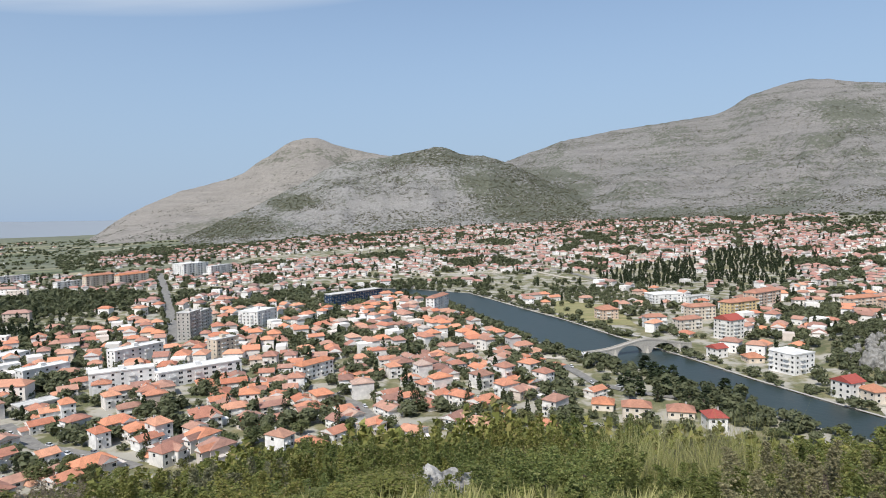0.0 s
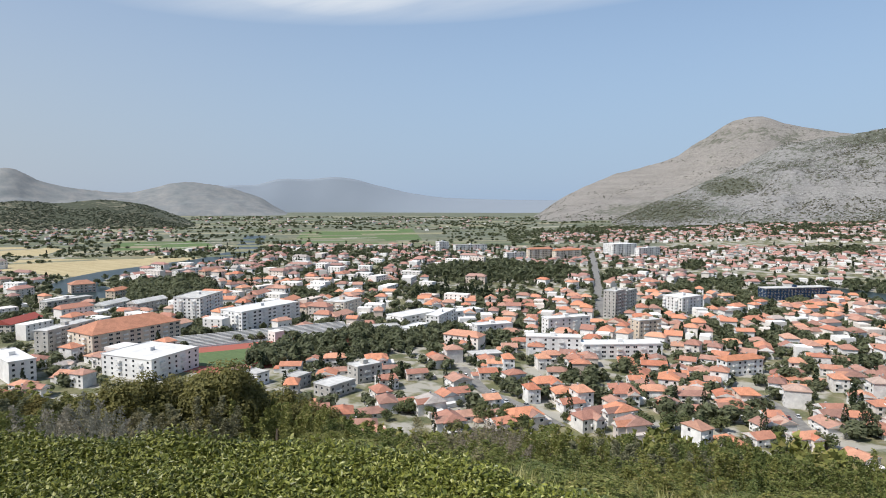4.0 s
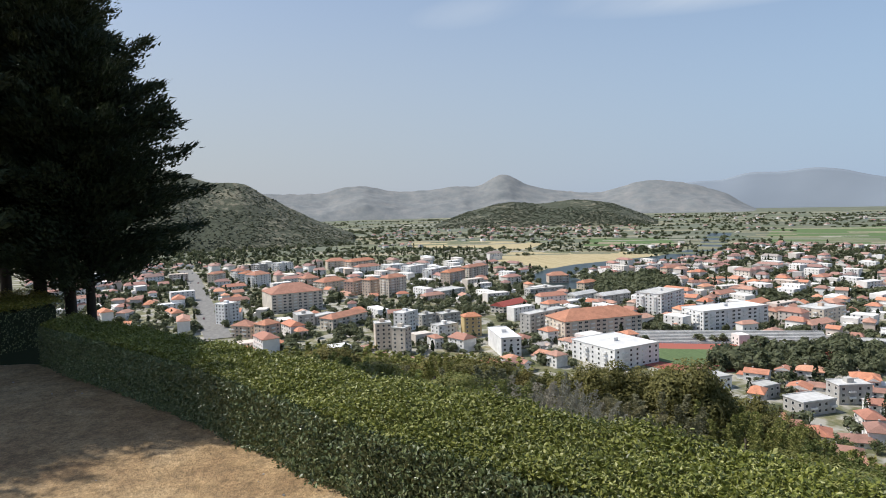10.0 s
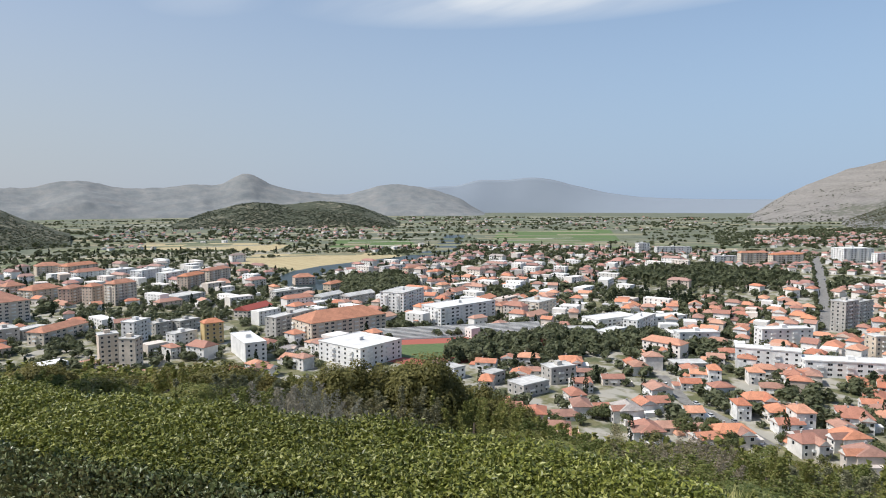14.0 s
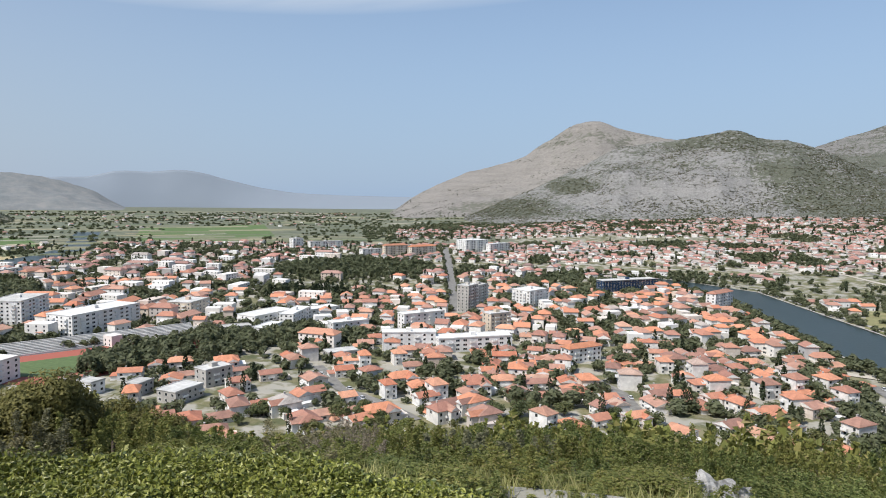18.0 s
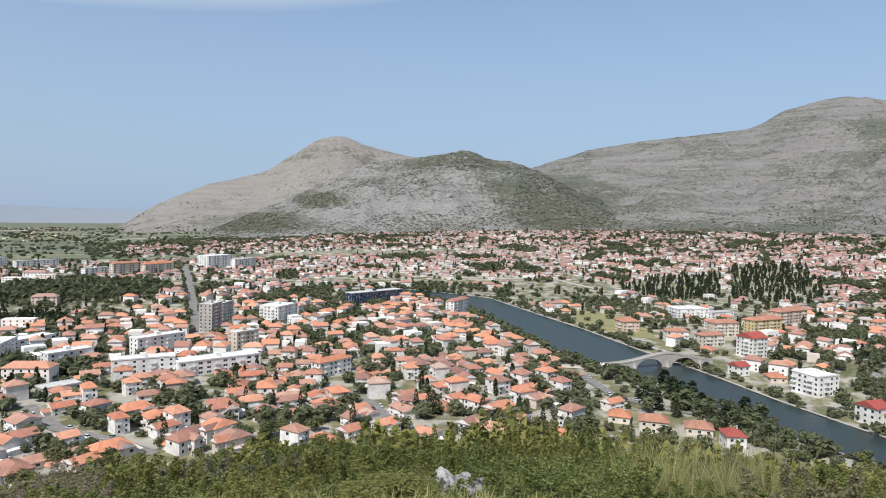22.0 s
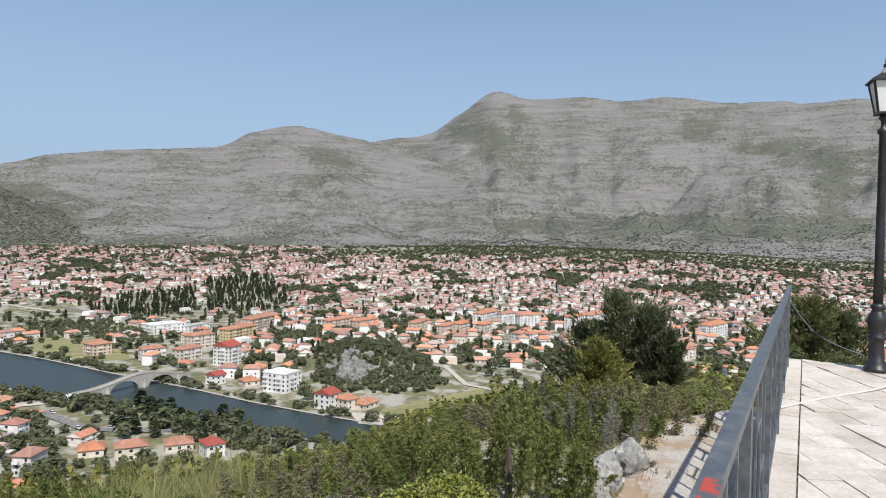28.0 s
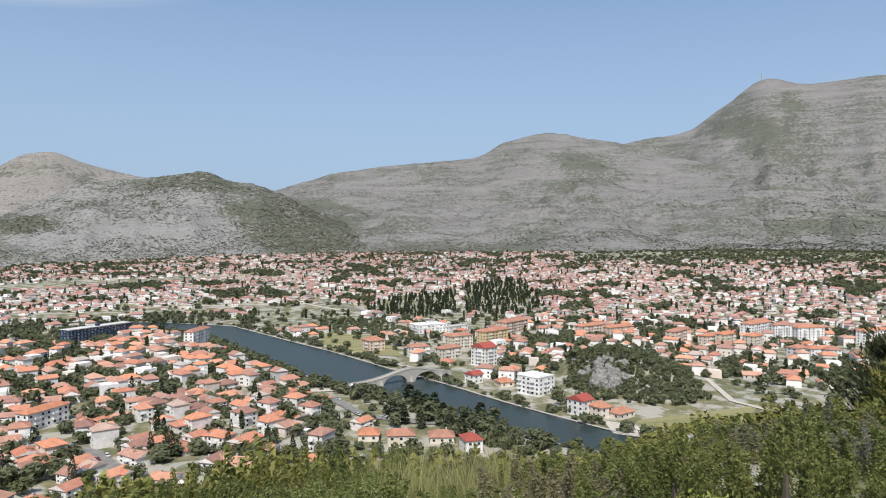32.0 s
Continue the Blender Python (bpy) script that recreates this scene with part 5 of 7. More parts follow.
TREES = single_trees(TREES, [crown(700, 14, (0.4, 0.4, 0.28), 0.6, 0.2, 0.1) for _ in range(4)], M_TREE, "tree", "rounded dark green garden tree between the houses", 140)
CYPRESSES = single_trees(CYPRESSES, [leaf_cloud(320, spire, 0.07) for _ in range(2)], M_CYP, "cypress", "slender dark cypress standing among the houses", 30)
far = [t for t in TREES if math.hypot(t[0], t[1]) > 850]
TREES = [t for t in TREES if math.hypot(t[0], t[1]) <= 850]
scatter("far_trees", [crown(44, 5, (0.36, 0.36, 0.24), 0.55, 0.26, 0.42) for _ in range(5)], far, M_TREE_HAZED, "dark green trees between the distant houses", "trees")
scatter("trees", ROUND, TREES, M_TREE_HAZED, "dark green trees filling gardens and parks of the town", "trees")
scatter("cypresses", SPIRE, CYPRESSES, M_CYP, "dark slender cypresses in rows", "trees")


# scrub and loose stone on the mountains
def clothe(name, mountain_name, n, mat, label, need, w0, w1, h, seed, foot=0.0, east=None, category="scrub", west=None):
    """Spots drawn over the slope; they gather in patches along the beds and thicken towards the valley by foot."""
    grid, a0, step = CLOTHED[mountain_name]
    na, nu = grid.shape[:2]
    g = np.random.default_rng(seed)
    spots = []
    for fa, fu in zip(g.uniform(0, na - 1.01, n), (nu - 1.01) * g.uniform(0, 1, n) ** (1.35 if foot > 0.8 else 1.0)):
        i, j = int(fa), int(fu)
        p, q = fa - i, fu - j
        x, y, z = grid[i, j] * (1 - p) * (1 - q) + grid[i + 1, j] * p * (1 - q) + grid[i, j + 1] * (1 - p) * q + grid[i + 1, j + 1] * p * q
        u = fu / nu
        m = 0.9 * noise.noise((x * 0.0045, y * 0.0045, z * 0.018 + seed)) + 0.55 * noise.noise((x * 0.014, y * 0.014, z * 0.05))
        m += foot * (1 - u) ** 2 + 0.9 * cover_at(mountain_name, x, y, z) * (-1 if category == "stones" else 1)
        if east:
            m += east[1] * max(0.0, min(1.0, (a0 + fa * step - east[0]) / 4.0))
        if west:
            m += west[1] * max(0.0, min(1.0, (west[0] - a0 - fa * step) / 5.0))
        if m + g.uniform(-0.35, 0.35) > need:
            w = g.uniform(w0, w1)
            spots.append((x, y, z - 0.25 * w * h, w, w * h))
    scatter(name, [crown(8, 3, (0.3, 0.3, 0.2), 0.4, 0.25, 0.7) for _ in range(5)], spots, mat, label, category)


M_SCRUB_FAR = m_leaf("mountain_scrub", [(0, (0.09, 0.10, 0.068)), (0.5, (0.11, 0.122, 0.083)), (1, (0.135, 0.142, 0.10))], glow=0.3)
M_SCREE = material("pale_stones", lambda nt, b: nt.links.new(ramp(nt, noise_fac(nt, 0.3, 3, 0.6), [(0.3, (0.30, 0.295, 0.285)), (0.7, (0.46, 0.45, 0.43))]), b.inputs["Base Color"]), rough=0.95)
clothe("scrub_1", "mountain_1", 9000, M_SCRUB_FAR, "sparse dark bushes on the bare hill", 0.34, 4, 8, 0.6, 1, 0.25)
clothe("scrub_2", "mountain_2", 26000, M_SCRUB_FAR, "dark bushes dotting the rocky hill", 0.12, 3, 6.5, 0.6, 2, 0.0, (-3.0, 0.2))
clothe("scrub_3", "mountain_3", 52000, M_SCRUB_FAR, "dark bushes in bands along the long ridge", 0.2, 2.6, 6.5, 0.5, 3, 0.55, west=(11, 0.3))
clothe("scrub_4", "mountain_4", 70000, M_SCRUB_FAR, "dark bushes in bands and gullies of the high mountain", 0.2, 2.8, 7, 0.5, 4, 1.1)
clothe("scrub_5", "mountain_5", 9000, M_SCRUB_FAR, "dark bushes covering the green hill", 0.0, 4, 8, 0.6, 5, 0.5)
clothe("scrub_6", "mountain_6", 6000, M_SCRUB_FAR, "dark bushes covering the low hill", 0.0, 5, 9, 0.6, 6, 0.4)
clothe("stones_2", "mountain_2", 20000, M_SCREE, "white limestone blocks strewn over the hill", 0.1, 3, 7, 0.6, 12, 0.0, None, "stones")
clothe("stones_3", "mountain_3", 24000, M_SCREE, "white limestone blocks along the rock beds", 0.2, 3, 8, 0.45, 13, 0.0, None, "stones")
clothe("stones_4", "mountain_4", 24000, M_SCREE, "white limestone blocks along the high rock beds", 0.22, 3, 9, 0.45, 14, 0.0, None, "stones")

# ---------------------------------------------------------------- the lookout's slope
SKYLINE = [(-100, 11), (-90, 11.8), (-76, 12.6), (-66, 14.4), (-58, 14.5), (-53.7, 13.2), (-50.5, 17.2), (-43, 19.2), (-36, 19.8), (-30, 19.4), (-22, 19.1), (-14, 18.4), (-4, 17.6), (5, 17.0), (15, 17.3), (24, 17.4), (32, 17.1), (35, 16.7), (44, 12.9), (51.5, 10.9), (60, 9.9), (66, 9.5), (78, 8.5)]


def tuft(n):
    """Upright sprays of a heath-like shrub."""
    k = 34
    base = nrng.normal(size=(k, 2)) * 0.36
    top = base * 1.25 + nrng.normal(size=(k, 2)) * 0.12
    hgt = np.clip(1.05 - 0.75 * (base ** 2).sum(1) ** 0.5 + nrng.normal(size=k) * 0.08, 0.3, 1.1)
    i = nrng.integers(0, k, n)
    u = nrng.uniform(0.1, 1, n) ** 0.6
    p = base[i] * (1 - u[:, None]) + top[i] * u[:, None] + nrng.normal(size=(n, 2)) * 0.055 * (1.25 - u[:, None])
    return np.concatenate([p, (u * hgt[i])[:, None]], 1)


def mound(n):
    return clumps(16, (0.42, 0.42, 0.34), 0.42, 0.2)(n)


M_SHRUB_DARK = m_leaf("dark_shrub_leaves", [(0, (0.11, 0.14, 0.045)), (0.5, (0.18, 0.21, 0.068)), (0.9, (0.27, 0.28, 0.10)), (1, (0.32, 0.30, 0.14))])
M_SHRUB_GREY = m_leaf("grey_shrub_leaves", [(0, (0.13, 0.135, 0.08)), (0.5, (0.19, 0.19, 0.115)), (1, (0.27, 0.255, 0.16))])
NEAR_SHRUBS = [tri_mesh("foliage", leaf_cloud(15000, fn, 0.027, 0, up) if fn is tuft else crown(17000, 60, (0.37, 0.37, 0.33), 0.45, 0.125, 0.027), m) for fn, m, up in ((tuft, M_SHRUB, 2.2), (tuft, M_SHRUB_DARK, 2.2), (mound, M_SHRUB, 0.5), (mound, M_SHRUB_DARK, 0.5), (tuft, M_SHRUB_DARK, 2.2), (tuft, M_SHRUB, 2.2), (tuft, M_SHRUB, 2.2), (tuft, M_SHRUB_GREY, 2.2))]
FAR_SHRUBS = [leaf_cloud(900, fn, 0.10) for fn in (tuft, mound, tuft, mound)]
STEM = shared("stem", ([(0.05 * math.cos(k * 1.2566), 0.05 * math.sin(k * 1.2566), -0.2) for k in range(5)] + [(0.02 * math.cos(k * 1.2566), 0.02 * math.sin(k * 1.2566), 0.6) for k in range(5)], [(k, (k + 1) % 5, 5 + (k + 1) % 5, 5 + k) for k in range(5)]), [M_BARK])
spots = []
r = 3.6
while r < 300:
    gap = 0.55 + 0.06 * min(r, 70)
    az = -100 + rnd.uniform(0, 2)
    while az < 78:
        x, y = r * math.sin(radians(az)), r * math.cos(radians(az))
        z = ground_z(x, y)
        room = EYE - r * math.tan(radians(lerp_table(SKYLINE, az))) - z
        path = (35 < az and r < 12.5 and x * 0.36 + 0.25 > y - 2.0) or (az > 55 and r < 14 and x * 0.36 + 0.25 > y - 0.8)
        hedge = az < 25 and r < (3.55 if az > -42 else 4.2 if az > -48 else 11.5)
        if -5 < az < 4.5 and r < 9.4:
            room = 0
        if r < 6.6:
            room = min(room, 0.5) if az < 40 or r > 5.2 else 0
        if 12 < az < 27 and r < 13:
            room *= 0.5
        if math.hypot(x - 6.4, y - 4.4) < 0.95 or (52 < az < 66 and r < 7.7):
            room = 0
        if room > 0.35 and not path and not hedge:
            h = min(room * rnd.uniform(0.62, 1.02), rnd.uniform(2.2, 4.2))
            if r > 110 and rnd.random() < 0.45:
                az += math.degrees(gap / r)
                continue
            if r < 6.6:
                h = rnd.uniform(0.18, 0.42)
            w = max(gap * 1.15, h * rnd.uniform(0.8, 1.1))
            if r < 13 and az > 30:
                w = min(w, 1.3)
            spots.append((r, x + rnd.uniform(-0.3, 0.3) * gap, y + rnd.uniform(-0.3, 0.3) * gap, z - 0.15, min(w, 4.2), h))
        az += math.degrees(gap / r) * rnd.uniform(0.75, 1.25)
    r += gap * 0.85
spots.sort()
for r, x, y, z, w, h in spots[:240]:
    e = new("shrub")
    tagged(e, "olive-green evergreen shrub on the dry slope below the lookout", "shrub", "shrubs of the slope")
    e.matrix_world = Matrix.LocRotScale((x, y, z), Euler((0, 0, rnd.uniform(0, 6))), (w, w, h))
    under("foliage", NEAR_SHRUBS[rnd.randrange(8)], e)
    under("stem", STEM, e)
scatter("slope_shrubs", FAR_SHRUBS, [s[1:] for s in spots[220:]], M_SHRUB, "olive-green scrub covering the hillside down to the houses", "shrubs")

# ---------------------------------------------------------------- clipped hedge
OUTER = [(-10.5, -2.5), (-8.0, -0.65), (-6.5, 0.35), (-5.0, 1.5), (-4.0, 2.15), (-3.2, 2.65), (-2.4, 3.0), (-1.5, 3.05), (0, 2.95), (1.2, 3.0), (2.1, 3.1), (2.8, 3.0)]
INNER = [(-9.9, -2.8), (-7.1, -0.9), (-5.5, 0.0), (-4.4, 0.6), (-3.5, 1.2), (-2.8, 1.65), (-2.2, 1.85), (-1.4, 1.9), (0, 1.9), (1.2, 2.1), (2.0, 2.35), (2.7, 2.4)]
H_TOP, H_BASE = 106.5, 105.85
# near-black body behind the leaves: the gaps' shade put in as colour
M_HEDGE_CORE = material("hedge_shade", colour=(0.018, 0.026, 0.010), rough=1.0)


def hedge(outer, inner, label, leaves):
    e = new("hedge")
    tagged(e, label, "hedge")
    n = len(outer)
    V, F = [], []
    for (ox, oy), (ix, iy) in zip(outer, inner):
        mx, my = (ox + ix) / 2, (oy + iy) / 2
        for (px, py), z in (((ox, oy), H_BASE - 0.6), ((ox, oy), H_TOP - 0.05), ((ix, iy), H_TOP - 0.05), ((ix, iy), H_BASE - 0.1)):
            V.append((px + (mx - px) * 0.17, py + (my - py) * 0.17, z - (0.05 if z > H_BASE else 0)))
    for i in range(n - 1):
        for q in range(3):
            F.append((4 * i + q, 4 * i + q + 1, 4 * i + 5 + q, 4 * i + 4 + q))
    F += [(0, 1, 2, 3), (4 * n - 1, 4 * n - 2, 4 * n - 3, 4 * n - 4)]
    mesh_object("shade_core", V, F, M_HEDGE_CORE, e)
    O, I = np.array(outer), np.array(inner)
    mid = (O + I) / 2
    seg = np.linalg.norm(np.diff(mid, axis=0), axis=1)
    cum = np.concatenate([[0], np.cumsum(seg)])

    def at(s):
        i = np.clip(np.searchsorted(cum, s) - 1, 0, n - 2)
        u = ((s - cum[i]) / seg[i])[:, None]
        return O[i] * (1 - u) + O[i + 1] * u, I[i] * (1 - u) + I[i + 1] * u

    per = int(leaves * cum[-1])
    out = []
    for kind, share in (("top", 1.3), ("inner", 0.95), ("outer", 0.3), ("sprig", 0.22)):
        k = int(per * share)
        o, i = at(nrng.uniform(0, cum[-1], k))
        w = nrng.uniform(-0.02, 1.02, (k, 1))
        lump = np.array([noise.noise((a * 1.7, b * 1.7, 1)) * 0.05 + noise.noise((a * 6, b * 6, 4)) * 0.02 for a, b in o + (i - o) * w])
        if kind == "sprig":
            p = o + (i - o) * w
            z = H_TOP + 1.3 * lump + nrng.uniform(0, 1, k) ** 2 * 0.06 - 0.02
            up = np.array([0, 0, 0.3])
        elif kind == "top":
            p = o + (i - o) * w
            z = H_TOP - 0.03 + 1.3 * lump + nrng.normal(size=k) * 0.03
            up = np.array([0, 0, 1.0])
        else:
            p = (i if kind == "inner" else o) + (o - i) * (1.6 * lump[:, None] + nrng.normal(size=(k, 1)) * 0.035)
            z = nrng.uniform(H_BASE - 0.05, H_TOP, k)
            d = (i - o) if kind == "inner" else (o - i)
            up = np.concatenate([d / np.linalg.norm(d, axis=1)[:, None], np.full((k, 1), -0.05)], 1)
        c = np.concatenate([p, z[:, None]], 1)
        nrm = up + nrng.normal(size=(k, 3)) * (0.6 if kind == "top" else 0.45)
        nrm /= np.linalg.norm(nrm, axis=1)[:, None]
        a = np.cross(nrm, nrng.normal(size=(k, 3)))
        a /= np.linalg.norm(a, axis=1)[:, None]
        b = np.cross(nrm, a)
        s = nrng.uniform(0.7, 1.5, (k, 1)) * 0.0235
        q = np.stack([c - a * s * 0.6, c + b * s * 0.32, c + a * s * 0.6, c - a * s * 0.6, c + a * s * 0.6, c - b * s * 0.32 - nrm * s * 0.12], 1)
        out.append(q.reshape(-1, 3))
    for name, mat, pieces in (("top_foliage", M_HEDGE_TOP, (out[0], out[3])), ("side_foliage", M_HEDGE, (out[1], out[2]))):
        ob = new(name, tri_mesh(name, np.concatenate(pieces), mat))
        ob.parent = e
    return e


hedge(OUTER, INNER, "long clipped hedge of glossy small green leaves", 15000)
hedge([(-11.0, -4.4), (-12.6, -3.2), (-14.5, -4.0)], [(-11.4, -5.0), (-12.6, -4.2), (-14.2, -5.0)], "clipped hedge in the shade of the dark trees", 3000)

# bare earth in front of the hedge
def earth_look(nt, b):
    c = ramp(nt, noise_fac(nt, 1.3, 6, 0.7), [(0.3, (0.24, 0.145, 0.07)), (0.5, (0.36, 0.24, 0.12)), (0.7, (0.46, 0.33, 0.185))])
    g = noise_fac(nt, 30, 5, 0.7)
    c = mix(nt, 1.0, c, ramp(nt, g, [(0.3, grey(0.55)), (0.7, grey(1.4))]), "MULTIPLY")
    c = mix(nt, 1.0, c, ramp(nt, noise_fac(nt, 6, 5, 0.7), [(0.35, grey(0.72)), (0.65, grey(1.2))]), "MULTIPLY")
    nt.links.new(c, b.inputs["Base Color"])
    bump(nt, b, g, 0.9, 0.03)


M_EARTH = material("dry_earth", earth_look, rough=0.95)
sheet("bare_earth", [(-15, -8), (-12.5, -4.2), (-9.9, -2.8), (-7.1, -0.9), (-5.5, 0), (-3.5, 1.2), (-1.4, 1.9), (0.5, 1.9), (-0.2, 0.3), (-1.5, -6), (-8, -14)], 0.03, M_EARTH, "dry brown earth with withered grass before the hedge", "earth", fine=0.8, rounds=6)

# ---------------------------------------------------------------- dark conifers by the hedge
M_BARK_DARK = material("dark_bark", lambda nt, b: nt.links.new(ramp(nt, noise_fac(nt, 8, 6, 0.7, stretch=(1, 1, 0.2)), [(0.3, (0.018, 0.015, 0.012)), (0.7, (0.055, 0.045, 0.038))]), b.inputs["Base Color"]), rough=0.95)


def conifer(x, y, height, radius, crown_from, lean=0.0, seed=0, mat=None, label="tall dark conifer with ragged crown and bare lower trunk", group="conifers by the hedge", leaf=0.075, nb=190, per=330, full=1.0):
    """Trunk, limbs and a crown of feathered sprays that rise outwards to pointed tips."""
    e = new("conifer")
    tagged(e, label, "tree", group)
    z0 = ground_z(x, y) - 0.1
    V, F = [], []
    for i in range(9):
        u = i / 8
        rr = 0.0125 * height * (1 - u) ** 0.8 + 0.015
        for k in range(8):
            V.append((x + lean * u * height + rr * math.cos(k * math.pi / 4), y + rr * math.sin(k * math.pi / 4), z0 + u * height * 0.95))
    for i in range(8):
        for k in range(8):
            F.append((i * 8 + k, i * 8 + (k + 1) % 8, i * 8 + 8 + (k + 1) % 8, i * 8 + 8 + k))
    mesh_object("trunk", V, F, M_BARK_DARK, e, smooth=True)
    g = np.random.default_rng(seed)
    out, LV, LF = [], [], []
    for b in range(nb):
        v = (b + 0.5) / nb
        u = crown_from + (1 - crown_from) * v
        t = b * 2.39996 + g.uniform(-0.5, 0.5)
        L = radius * ((1 - v ** 2.2) ** 0.8 * full + (1 - v) * (1 - full)) * min(1.0, 0.7 + 2.5 * v) * g.uniform(0.4, 1.3) * (1.0 if full > 0.5 else g.uniform(0.45, 1.6)) + 0.1
        rise = g.uniform(0.1, 0.75) * L * (0.5 + v) * (1.0 if full > 0.5 else 1.9)
        p0 = np.array([x + lean * u * height, y, z0 + u * height * 0.94])
        d = np.array([math.cos(t) * L, math.sin(t) * L, rise])
        p1 = p0 + d
        n0 = len(LV)
        side = np.array([-math.sin(t), math.cos(t), 0]) * 0.02
        LV += [tuple(p0 - side), tuple(p0 + side), tuple(p1), tuple(p0 + np.array([0, 0, 0.04]))]
        LF += [(n0, n0 + 1, n0 + 2), (n0 + 1, n0 + 3, n0 + 2), (n0 + 3, n0, n0 + 2)]
        k = max(40, int(per * (0.35 + L / radius)))
        s = g.uniform(0.12, 1.0, k) ** 0.75
        sprd = (0.05 + 0.13 * radius / 2 * np.sin(np.clip(s, 0, 1) * 3.0))[:, None]
        c = p0 + d * s[:, None] + g.normal(size=(k, 3)) * sprd * np.array([1, 1, 0.55])
        dirn = d / np.linalg.norm(d) + g.normal(size=(k, 3)) * 0.38 + np.array([0, 0, 0.2])
        dirn /= np.linalg.norm(dirn, axis=1)[:, None]
        w = np.cross(dirn, g.normal(size=(k, 3)))
        w /= np.linalg.norm(w, axis=1)[:, None]
        ln = leaf * g.uniform(0.8, 2.0, (k, 1))
        out.append(np.stack([c - w * leaf * 0.28, c + w * leaf * 0.28, c + dirn * ln], 1).reshape(-1, 3))
    mesh_object("limbs", LV, LF, M_BARK_DARK, e)
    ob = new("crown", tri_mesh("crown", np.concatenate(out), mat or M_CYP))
    ob.parent = e


# the last seven stand out of view, added to shade hedge and earth
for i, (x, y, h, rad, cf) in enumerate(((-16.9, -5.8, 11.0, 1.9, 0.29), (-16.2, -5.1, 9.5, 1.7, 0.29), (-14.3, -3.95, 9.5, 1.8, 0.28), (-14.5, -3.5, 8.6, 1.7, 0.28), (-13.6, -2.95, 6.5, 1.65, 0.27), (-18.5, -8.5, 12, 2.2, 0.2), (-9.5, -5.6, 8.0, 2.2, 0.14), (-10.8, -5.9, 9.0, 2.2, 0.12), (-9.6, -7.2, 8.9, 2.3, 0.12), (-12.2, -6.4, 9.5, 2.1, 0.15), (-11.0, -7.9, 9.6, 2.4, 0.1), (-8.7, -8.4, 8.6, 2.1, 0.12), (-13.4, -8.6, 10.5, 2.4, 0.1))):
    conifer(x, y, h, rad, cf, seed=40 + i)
# conifers on the right of the slope
def polar(az, r):
    return r * math.sin(radians(az)), r * math.cos(radians(az))


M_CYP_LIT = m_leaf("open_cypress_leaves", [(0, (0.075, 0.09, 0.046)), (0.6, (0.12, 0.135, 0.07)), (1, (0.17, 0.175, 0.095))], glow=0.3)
M_PINE = m_leaf("pine_needles", [(0, (0.14, 0.155, 0.045)), (1, (0.25, 0.25, 0.075))])
def rise_to(az, r, el, *rest):
    """A conifer whose tip stands at a given height above the horizon."""
    x, y = polar(az, r)
    conifer(x, y, (EYE + r * math.tan(radians(el)) - ground_z(x, y)) / 0.97, *rest)


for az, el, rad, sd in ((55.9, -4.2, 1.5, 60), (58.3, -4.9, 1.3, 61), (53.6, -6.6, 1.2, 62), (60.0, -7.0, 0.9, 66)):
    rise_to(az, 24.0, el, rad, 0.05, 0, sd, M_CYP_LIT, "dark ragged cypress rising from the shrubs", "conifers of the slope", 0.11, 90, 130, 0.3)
rise_to(54.6, 17.5, -8.2, 0.75, 0.03, 0, 63, M_PINE, "young yellow-green pine among the shrubs", "conifers of the slope", 0.09, 110, 150, 0.2)
rise_to(70.2, 19, -3.9, 1.0, 0.03, 0, 64, M_TREE, "green pine behind the end of the railing", "conifers of the slope", 0.09, 70, 220, 0.3)
rise_to(72.2, 20, -5.0, 0.9, 0.03, 0, 65, M_TREE, "green pine behind the end of the railing", "conifers of the slope", 0.09, 60, 220, 0.3)
# bushes that overtop the hedge
M_GOLD = m_leaf("golden_bush", [(0, (0.11, 0.107, 0.034)), (0.5, (0.17, 0.16, 0.054)), (1, (0.25, 0.222, 0.08))])
GOLD = [tri_mesh("foliage", crown(26000, 70, (0.40, 0.40, 0.38), 0.45, 0.12, 0.026), M_GOLD) for _ in range(3)]
for az, r, el, w in ((-54.6, 13, 12.2, 2.0), (-57.9, 14, 13.2, 1.5), (-61.8, 13, 12.7, 1.9), (-65.0, 14, 14.0, 1.5), (-71.8, 15, 12.5, 2.1), (-75.2, 16, 12.5, 1.9), (-68.6, 15, 14.1, 1.6), (-84.2, 17, 11.2, 1.9), (-79.5, 17, 12.6, 1.7), (-87.8, 18, 11.9, 1.5), (-50.5, 14, 15.2, 1.9), (-47.0, 15, 16.4, 1.8)):
    x, y = polar(az, r)
    z = ground_z(x, y) - 0.2
    h = EYE - r * math.tan(radians(el)) - z
    s = tagged(new("shrub"), "olive-gold bush rising behind the clipped hedge", "shrub", "bushes behind the hedge")
    s.matrix_world = Matrix.LocRotScale((x, y, z), Euler((0, 0, rnd.uniform(0, 6))), (w, w, h))
    under("foliage", GOLD[rnd.randrange(3)], s)
    under("stem", STEM, s)

